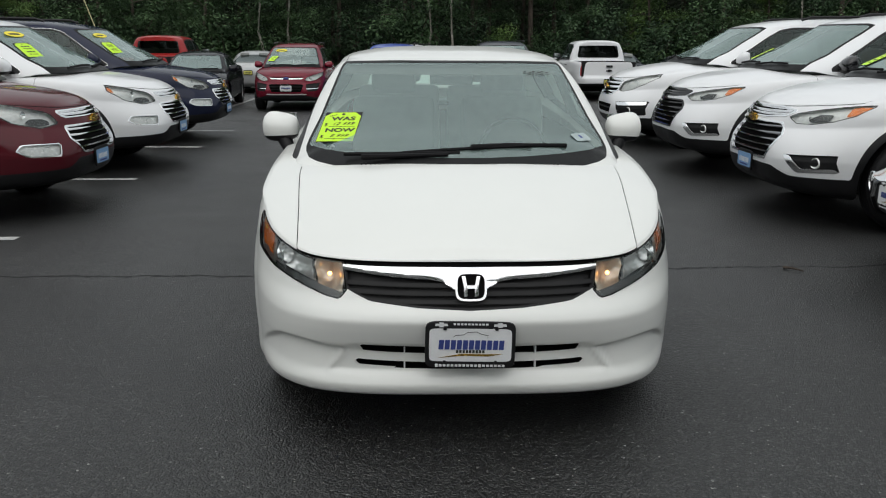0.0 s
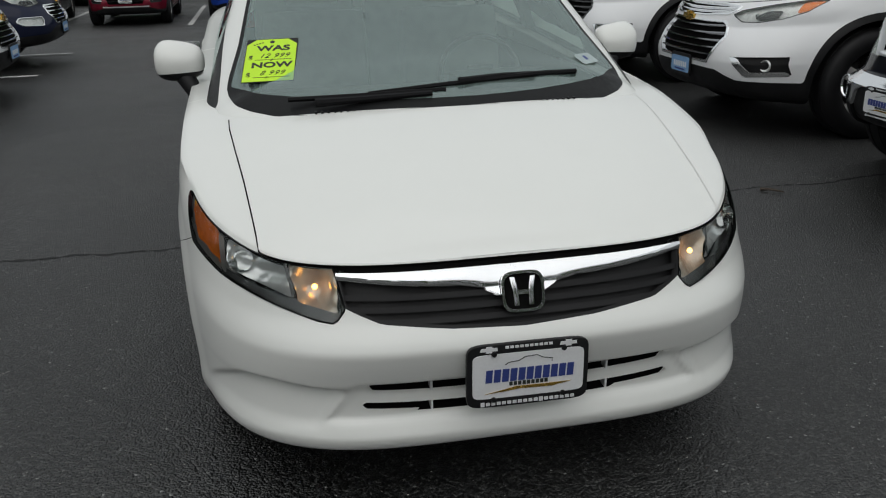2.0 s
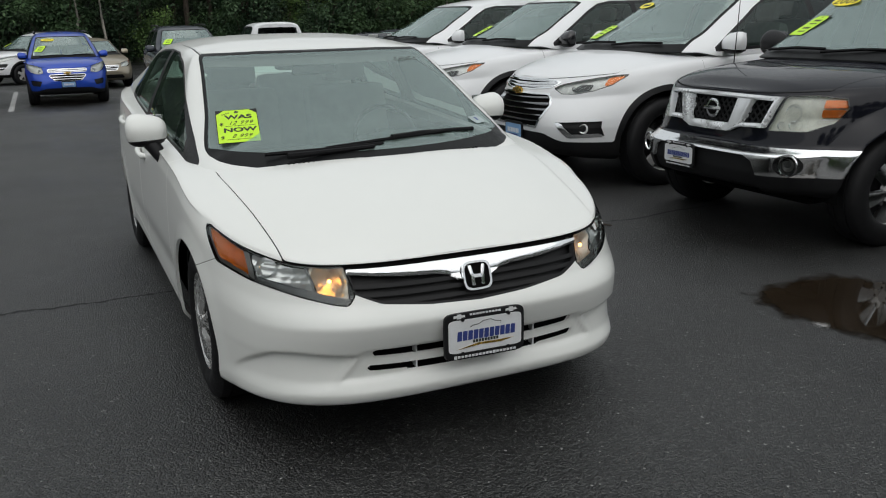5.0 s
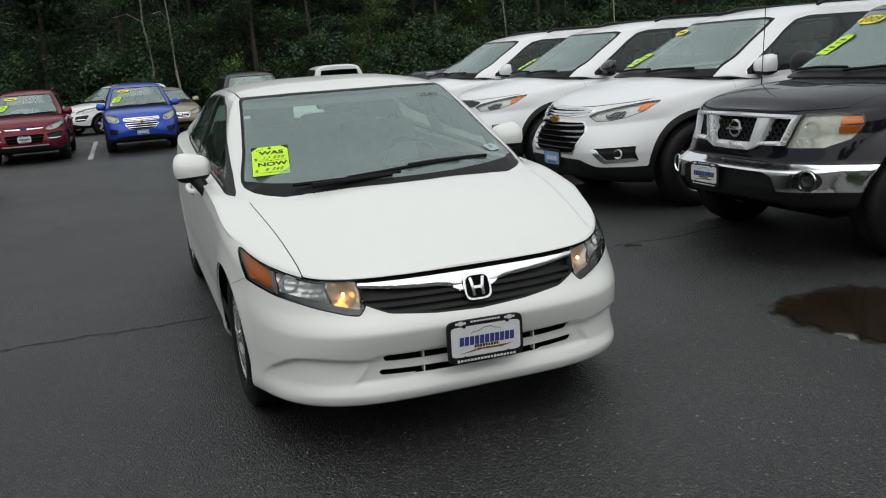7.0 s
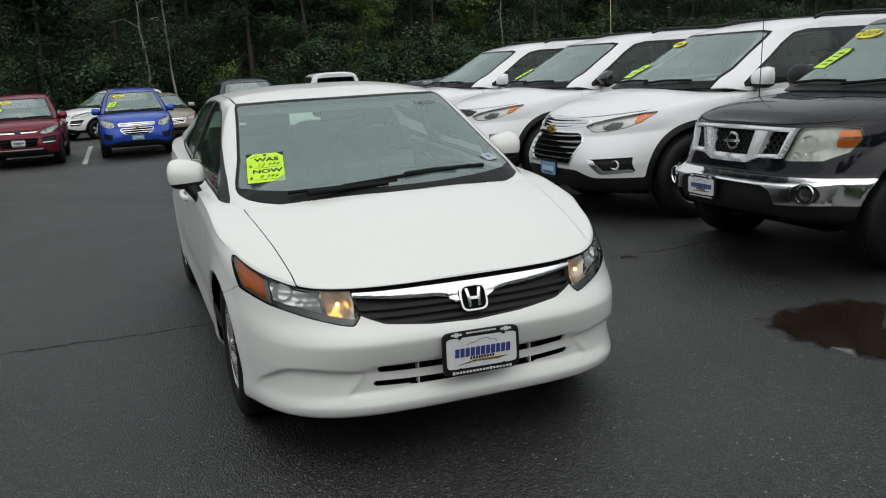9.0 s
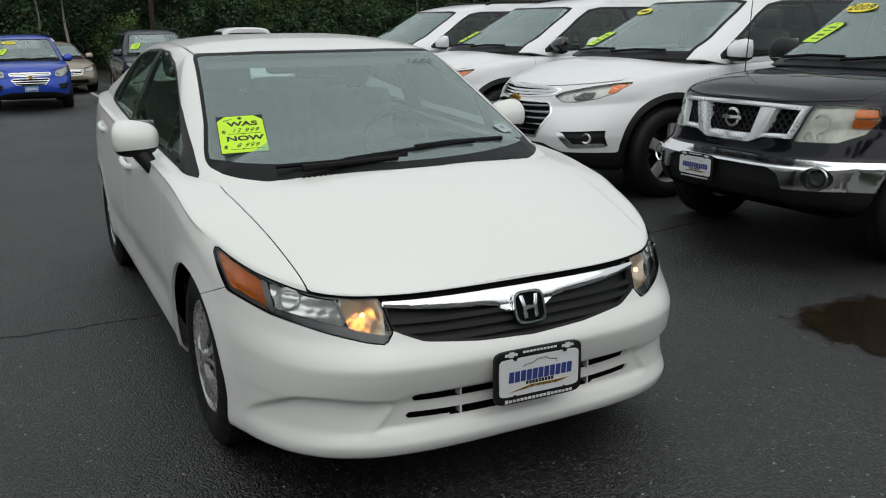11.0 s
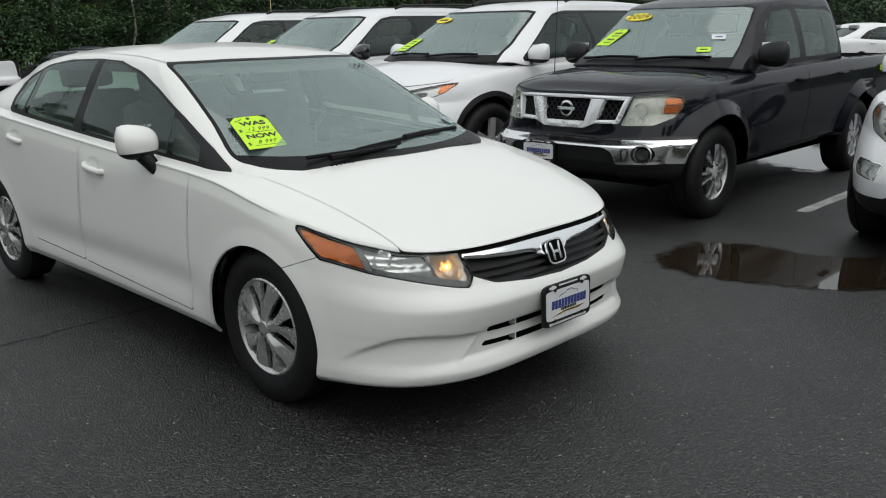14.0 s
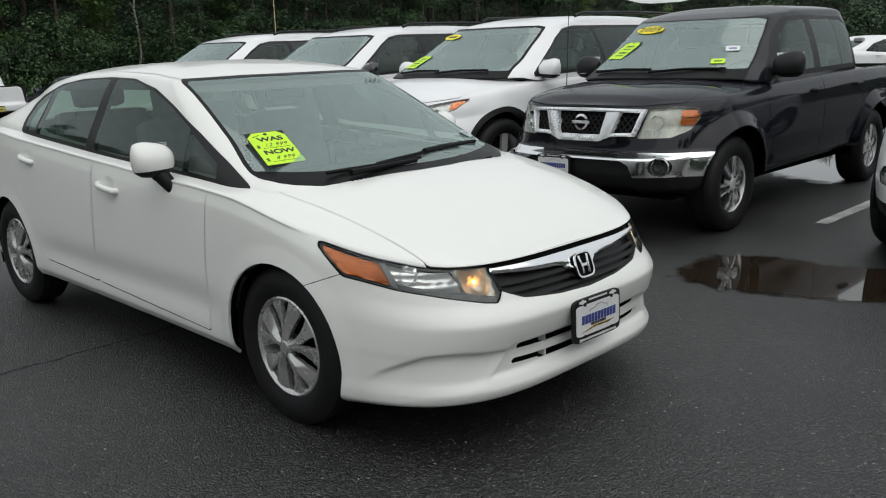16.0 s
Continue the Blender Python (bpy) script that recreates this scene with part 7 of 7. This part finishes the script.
parked(plan_compact(CRIMSON, "escape"), "red_suv", "dark red small SUV facing the drive", down(-3.03, 16.4), (-0.5, 1.25), (-0.3, 1.45))
parked(plan_compact(BLUE, "trax"), "blue_suv", "bright blue small SUV facing the drive", down(-0.75, 16.95), (-0.5, 1.25), (-0.3, 1.45))
parked(plan_compact(SLATE, "santa"), "slate_suv", "dark slate SUV facing the drive", down(2.0, 17.6, 0, 0.94), (-0.5, 1.25))
parked(plan_pickup(SNOW, "back"), "white_pickup", "white pickup seen by its tailgate", down(5.0, 25.6, 180, 0.95))
parked(plan_sedan(BLACK), "black_sedan", "black sedan parked by the end row", down(-5.1, 16.0, 4))
parked(plan_sedan(SILVER), "silver_sedan", "silver sedan seen by its tail beyond the end row", down(-5.2, 27.8, 180))
parked(plan_pickup(RED, "back"), "red_pickup", "red pickup seen by its cab beyond the end row", down(-7.7, 26.7, 180, 1.0))
parked(plan_sedan(BEIGE), "beige_sedan", "champagne sedan facing the drive, behind the end row", down(0.3, 22.0, 6))
parked(plan_sedan(SLATE), "grey_sedan", "dark grey sedan in the far row", down(9.7, 29.0, -60))
parked(plan_sedan(BLACK), "black_sedan", "black sedan in the far row", down(6.95, 23.3, 188))
parked(plan_compact(SNOW, "escape"), "white_suv", "white small SUV in the far row", down(-2.76, 26.0, -55), (-0.5, 1.25))
parked(plan_sedan(SLATE), "grey_sedan", "dark grey sedan in the far row", down(6.6, 29.6, 180))
parked(plan_sedan(SNOW), "white_sedan", "white sedan seen by its tail, far off beyond the pickup", down(25.7, 5.6, 63, 1.0))
# thin uprights taken for whip antennas, stood on the ground to fit the view
for x, y, lean, low, high in ((-7.56, 19.6, (-1.01, 0.0), -0.13, 2.9), (13.73, 21.4, (0, 0), -0.14, 3.3)):
    pole = tagged(new("thin_pole"), "thin pale yellow antenna-like pole behind the cars", "pole")
    part("pole", tube([(x, y, low), (x + lean[0] * 0.6, y + lean[1] * 0.6, low + (high - low) * 0.6), (x + lean[0], y + lean[1], high)], 0.016, 8, taper_to=0.011), YELLOW_POLE, pole)


# ---- woods round the lot ----
def leaves(rng, centres, per, spread, size, flat=0.45):
    """Leaf clumps: many small bent quads round each centre."""
    n = len(centres) * per
    out = rng.normal(0, 1, (n, 3))
    c = np.repeat(np.array(centres), per, axis=0) + out * np.array([spread, spread, spread * flat])
    face = out * 0.5 + np.array([0, 0, 0.9]) + rng.normal(0, 0.45, (n, 3))
    a = np.cross(face, rng.normal(0, 1, (n, 3)))
    a /= np.linalg.norm(a, axis=1)[:, None]
    b = np.cross(a, face)
    b /= np.linalg.norm(b, axis=1)[:, None]
    s = size * rng.uniform(0.5, 1.3, (n, 1))
    v = np.stack([c - a * s, c - b * s * 0.5, c + a * s, c + b * s * 0.5], 1).reshape(-1, 3)
    f = np.arange(n * 4).reshape(-1, 4)
    return v, f


def make_tree(rng, leaf, bark, height, low, girth, per, lean=0.0, crook=0.12, limbs=14):
    """A tapered trunk with limbs, leafy boughs from low down, and a coarser crown above."""
    tree = new("tree")
    trunk = bmesh.new()
    line = [(lean * t * t * height * 0.2 + crook * math.sin(3 * t + girth * 40) + 0.3 * crook * math.sin(17 * t), 0.1 * math.cos(4 * t), t * height * 0.9) for t in np.linspace(0, 1, 9)]
    tube(line, girth, 9, bm=trunk, taper_to=girth * 0.25)
    centres, high = [], []
    for k in range(36):
        t = rng.uniform(0.06 if low else 0.4, 0.98)
        a = rng.uniform(0, 2 * math.pi)
        r = rng.uniform(1.0, 3.2) * (1.15 - 0.6 * t)
        i = min(int(t * 8), 7)
        p = np.array(line[i])
        e = p + np.array([r * math.cos(a), r * math.sin(a), rng.uniform(-0.3, 0.9)])
        if k < limbs:
            tube([p, (p + e) / 2 + np.array([0, 0, 0.25]), e], girth * 0.28, 5, bm=trunk, taper_to=0.02)
        for s in np.linspace(0.35, 1.1, 5):
            q = p + (e - p) * s + rng.normal(0, 0.25, 3)
            (centres if q[2] < 7.5 else high).append(q)
    part("trunk", trunk, bark, tree)
    v, f = leaves(rng, [c for c in centres if c[2] > 0.3] or [(0, 0, 3)], per, 0.36, 0.07)
    if high:
        v2, f2 = leaves(rng, high, 40, 0.6, 0.2)
        v, f = np.vstack([v, v2]), np.vstack([f, f2 + len(v)])
    ob = new("crown", mesh_of("crown", v, f.tolist(), leaf, smooth=False))
    ob.parent = tree
    ob["kind"] = "stuff"
    return tagged(tree, "tall leafy tree at the edge of the woods", "tree", "trees of the woods")


def make_shrub(rng, leaf, wide):
    bush = new("shrub")
    stems = bmesh.new()
    centres = []
    for k in range(9):
        a, r = rng.uniform(0, 2 * math.pi), rng.uniform(0.3, wide)
        e = np.array([r * math.cos(a), r * math.sin(a) * 0.6, rng.uniform(0.8, 2.6)])
        tube([(e[0] * 0.3, e[1] * 0.3, 0), e * 0.6 + np.array([0, 0, 0.2]), e], 0.03, 5, bm=stems, taper_to=0.008)
        for s in np.linspace(0.25, 1.1, 6):
            centres.append(e * s + rng.normal(0, 0.18, 3))
    part("stem", stems, BARK, bush)
    v, f = leaves(rng, [np.maximum(c, (-99, -99, 0.12)) for c in centres], 90, 0.3, 0.075, 0.7)
    v[:, 2] = np.maximum(v[:, 2], 0.01)
    ob = new("foliage", mesh_of("foliage", v, f.tolist(), leaf, smooth=False))
    ob.parent = bush
    ob["kind"] = "stuff"
    return tagged(bush, "dense green shrub under the trees", "shrub", "shrubs of the woods")


def grow_woods():
    rng = np.random.default_rng(7)
    kinds = [make_tree(rng, LEAF, BARK, 15, True, 0.16, 120), make_tree(rng, LEAF_DARK, BARK, 17, True, 0.2, 120), make_tree(rng, LEAF_LIGHT, BARK, 12, True, 0.12, 120), make_tree(rng, LEAF_DARK, BARK, 18, False, 0.22, 60),
             make_tree(rng, LEAF, BARK, 14, True, 0.14, 120, 0.6)]
    bare = make_tree(rng, LEAF_DARK, PALE_BARK, 9, False, 0.065, 8, 0.7, 0.35, 3)
    shrubs = [make_shrub(rng, LEAF, 1.7), make_shrub(rng, LEAF_DARK, 2.0), make_shrub(rng, LEAF_LIGHT, 1.3)]
    spots = []
    # along the far side, then the two flanks; rows behind are unseen, added to darken reflections
    for x in np.arange(-46, 50, 3.0):
        spots.append((x, 40.5, 0)), spots.append((x + 1.4, 44.5, 1)), spots.append((x + 0.6, 49, 2))
    for y in np.arange(-20, 40, 3.6):
        spots.append((-36, y, 0)), spots.append((-40, y + 1.5, 1)), spots.append((46, y, 0)), spots.append((50, y + 1.5, 1))
    for x in np.arange(-44, 50, 3.2):
        spots.append((x, -30, 0)), spots.append((x + 1.5, -34, 1))
    used = [False] * len(kinds)
    for x, y, row in spots:
        k = int(rng.choice(5, p=(0.3, 0.24, 0.16, 0.14, 0.16) if row == 0 else (0.2, 0.4, 0.05, 0.3, 0.05)))
        # right flank cut low for sky in the puddle, unseen rows behind made taller
        s = rng.uniform(0.6, 0.82) * (0.42 if x > 42 and y < 32 else 1.2 if y < -24 else 1.0)
        m = pose(x + rng.uniform(-1.1, 1.1), y + rng.uniform(-1.1, 1.1), float(ground_level(y)), 0, 0, rng.uniform(0, 360))
        if not used[k]:
            kinds[k].matrix_basis, used[k] = m, True
            kinds[k].scale = (0.7, 0.7, 0.7)
        else:
            copy_thing(kinds[k], m).scale = (s, s, s * rng.uniform(0.9, 1.15))
    bare.matrix_basis = pose(-7.4, 38.6, -0.3, 0, 0, 15)
    copy_thing(bare, pose(-6.1, 38.9, -0.3, 0, 0, 70)), copy_thing(bare, pose(0.4, 37.6, -0.3, 0, 0, 200)), copy_thing(bare, pose(1.4, 37.8, -0.3, 0, 0, 280)), copy_thing(bare, pose(18, 38.8, -0.3, 0, 0, 120))
    used = [False] * 3
    rim = [(x, 38.8 + rng.uniform(-0.6, 1.2)) for x in np.arange(-42, 46, 2.3)] + [(44.4 + rng.uniform(-0.6, 1), y) for y in np.arange(-12, 39, 2.6)] + [(-34.4, y) for y in np.arange(-12, 39, 2.8)]
    for x, y in rim:
        k = int(rng.choice(3, p=(0.45, 0.35, 0.2)))
        m = pose(x + rng.uniform(-0.6, 0.6), y, float(ground_level(y)), 0, 0, rng.uniform(0, 360))
        if not used[k]:
            shrubs[k].matrix_basis, used[k] = m, True
        else:
            copy_thing(shrubs[k], m).scale = [rng.uniform(0.8, 1.4)] * 3
    # a wall behind the edge; its near-black colour stands for shade among the trees
    deep = material("woods_shade_wall", (0.022, 0.036, 0.016), rough=0.95, noise_scale=0.8, second=(0.003, 0.005, 0.003), bump=1.0, bump_scale=2.5, distance=0.4)
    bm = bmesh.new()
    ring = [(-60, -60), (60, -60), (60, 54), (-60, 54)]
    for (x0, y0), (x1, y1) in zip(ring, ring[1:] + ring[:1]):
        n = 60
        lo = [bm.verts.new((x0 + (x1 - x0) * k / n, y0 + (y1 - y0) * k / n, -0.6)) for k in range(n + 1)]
        # lower on the right so that the puddle mirrors sky
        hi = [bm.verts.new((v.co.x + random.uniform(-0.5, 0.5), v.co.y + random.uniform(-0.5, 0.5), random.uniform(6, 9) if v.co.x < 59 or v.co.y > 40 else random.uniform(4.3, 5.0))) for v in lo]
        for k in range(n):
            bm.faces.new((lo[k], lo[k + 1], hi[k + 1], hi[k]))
    tagged(part("backdrop", bm, deep), "near-black wall standing in for the shaded depth of the woods", "backdrop", kind="structure")


grow_woods()


# ---- ground ----
def ground_sheet():
    bm = bmesh.new()
    xs = [-400, -60, -20, -6, 6, 20, 60, 400]
    ys = [-400, -60, -20, -6, 6, 9.4, *[10 + 0.7 * k for k in range(22)], 27, 30, 33, 36, 40, 45, 50, 60, 400]
    g = [[bm.verts.new((x, y, float(ground_level(y)))) for x in xs] for y in ys]
    for a, b in zip(g, g[1:]):
        for k in range(len(xs) - 1):
            bm.faces.new((a[k], a[k + 1], b[k + 1], b[k]))
    return tagged(part("ground", bm, ASPHALT), "damp dark asphalt of the car park", "ground", kind="structure")


def painted_line(x0, x1, y):
    bm = bmesh.new()
    rng = random.Random(int(y * 100) + int(x0))
    n = 40
    a = [bm.verts.new((x0 + (x1 - x0) * k / n, y - 0.05 + rng.uniform(-0.004, 0.004), 0.003)) for k in range(n + 1)]
    b = [bm.verts.new((x0 + (x1 - x0) * k / n, y + 0.05 + rng.uniform(-0.004, 0.004), 0.003)) for k in range(n + 1)]
    for k in range(n):
        bm.faces.new((a[k], a[k + 1], b[k + 1], b[k]))
    tagged(part("parking_line", bm, LINE_PAINT), "worn white parking line on the asphalt", "line", "parking lines", "structure")


def puddle(name, pts, rough_edge, label):
    """Still water whose film thins out towards its rim."""
    rng = random.Random(len(name) + int(pts[0][0] * 100))
    ring = []
    for (x0, y0), (x1, y1) in zip(pts, pts[1:] + pts[:1]):
        for k in range(12):
            t = k / 12
            ring.append((x0 + (x1 - x0) * t + rng.uniform(-1, 1) * rough_edge, y0 + (y1 - y0) * t + rng.uniform(-1, 1) * rough_edge))
    ring = np.array(ring)
    middle, n = ring.mean(0), len(ring)
    ring = ring[np.argsort(np.arctan2(*(ring - middle).T[::-1]))]
    v, f, depth = [], [], []
    for scale, d in ((1.12, 0.0), (0.93, 0.5), (0.76, 1.0)):
        v += [(*(middle + (p - middle) * scale), 0.004) for p in ring]
        depth += [d] * n
    v.append((*middle, 0.004))
    depth.append(1.0)
    for r in (0, 1):
        f += [(r * n + k, r * n + (k + 1) % n, (r + 1) * n + (k + 1) % n, (r + 1) * n + k) for k in range(n)]
    f += [(2 * n + k, 2 * n + (k + 1) % n, 3 * n) for k in range(n)]
    me = mesh_of(name, v, f, WATER)
    me.attributes.new("depth", "FLOAT", "POINT").data.foreach_set("value", depth)
    tagged(new(name, me), label, "puddle", kind="structure")


def crack_line(x0, x1, y0, y1, seed):
    """A ragged crack across the drive: a flat dark strip in place of its shaded recess."""
    bm = bmesh.new()
    rng = random.Random(seed)
    n, y = 160, 0.0
    lo, hi = [], []
    for k in range(n + 1):
        t = k / n
        y += rng.uniform(-0.012, 0.012) - 0.08 * y
        w = max(0.002, rng.gauss(0.0085, 0.0055))
        c = y0 + (y1 - y0) * t + y
        lo.append(bm.verts.new((x0 + (x1 - x0) * t, c - w, 0.002)))
        hi.append(bm.verts.new((x0 + (x1 - x0) * t, c + w, 0.002)))
    for k in range(n):
        bm.faces.new((lo[k], lo[k + 1], hi[k + 1], hi[k]))
    tagged(part("asphalt_crack", bm, CRACK), "ragged dark crack across the asphalt", "crack", kind="structure")


ground_sheet()
for y in (0.74, 3.47, 6.2, 8.94, -2.0, 11.68):
    painted_line(4.05, 9.0, y)
for y in (3.44, 6.17, 8.92, 11.05):
    painted_line(-8.0, -3.08, y)
for x in (-4.55, -1.86, 0.78, 3.5):
    bm = bmesh.new()
    rows = [[bm.verts.new((x + d, 16.2 + 0.45 * k, float(ground_level(16.2 + 0.45 * k)) + 0.006)) for d in (-0.05, 0.05)] for k in range(14)]
    for p, q in zip(rows, rows[1:]):
        bm.faces.new((p[0], p[1], q[1], q[0]))
    tagged(part("parking_line", bm, LINE_PAINT), "worn white parking line on the asphalt", "line", "parking lines", "structure")
crack_line(-4.6, -0.4, 2.42, 2.4, 3)
crack_line(0.4, 3.6, 2.5, 2.64, 5)
puddle("puddle", [(1.92, 0.66), (2.0, 0.84), (2.3, 0.94), (2.65, 0.9), (2.79, 0.7), (2.83, 0.43), (2.8, 0.25), (2.86, 0.05), (3.05, -0.3), (2.95, -0.65), (2.5, -0.6), (2.2, -0.36), (2.06, -0.1), (1.95, 0.22), (1.88, 0.48)], 0.014, "shallow still puddle that mirrors the pickup")
puddle("puddle", [(5.9, 1.35), (6.4, 2.4), (8.6, 2.5), (9.5, 1.6), (8.0, 1.1)], 0.04, "shallow still puddle behind the pickup")
twig = tube([(2.16, 2.525, 0.012), (2.2, 2.485, 0.018), (2.25, 2.435, 0.012)], 0.011, 6, taper_to=0.005)
tagged(part("twig", twig, BARK), "short brown twig lying on the asphalt", "twig")


def scatter_grit():
    """Pale grit on the near asphalt; many of its flecks stand in for glints."""
    rng = np.random.default_rng(3)
    v, f = [], []
    for _ in range(2200):
        x, y, s = rng.uniform(-3, 3.2), rng.uniform(-2.2, 3.2), rng.uniform(0.001, 0.0034)
        if abs(x) < 0.8 and y > 0.3:
            continue
        b = len(v)
        a = rng.uniform(0, 6.28)
        for k in range(4):
            v.append((x + s * math.cos(a + k * 1.57), y + s * 0.7 * math.sin(a + k * 1.57), 0.0))
        v.append((x, y, s * 0.9))
        f += [(b + k, b + (k + 1) % 4, b + 4) for k in range(4)]
    grit = material("grit_and_glints", (0.42, 0.41, 0.38), rough=0.7, noise_scale=40, vary=0.4)
    ob = new("grit", mesh_of("grit", v, f, grit, smooth=False))
    tagged(ob, "pale grit and glint-like flecks over the asphalt", "grit", kind="stuff")


scatter_grit()
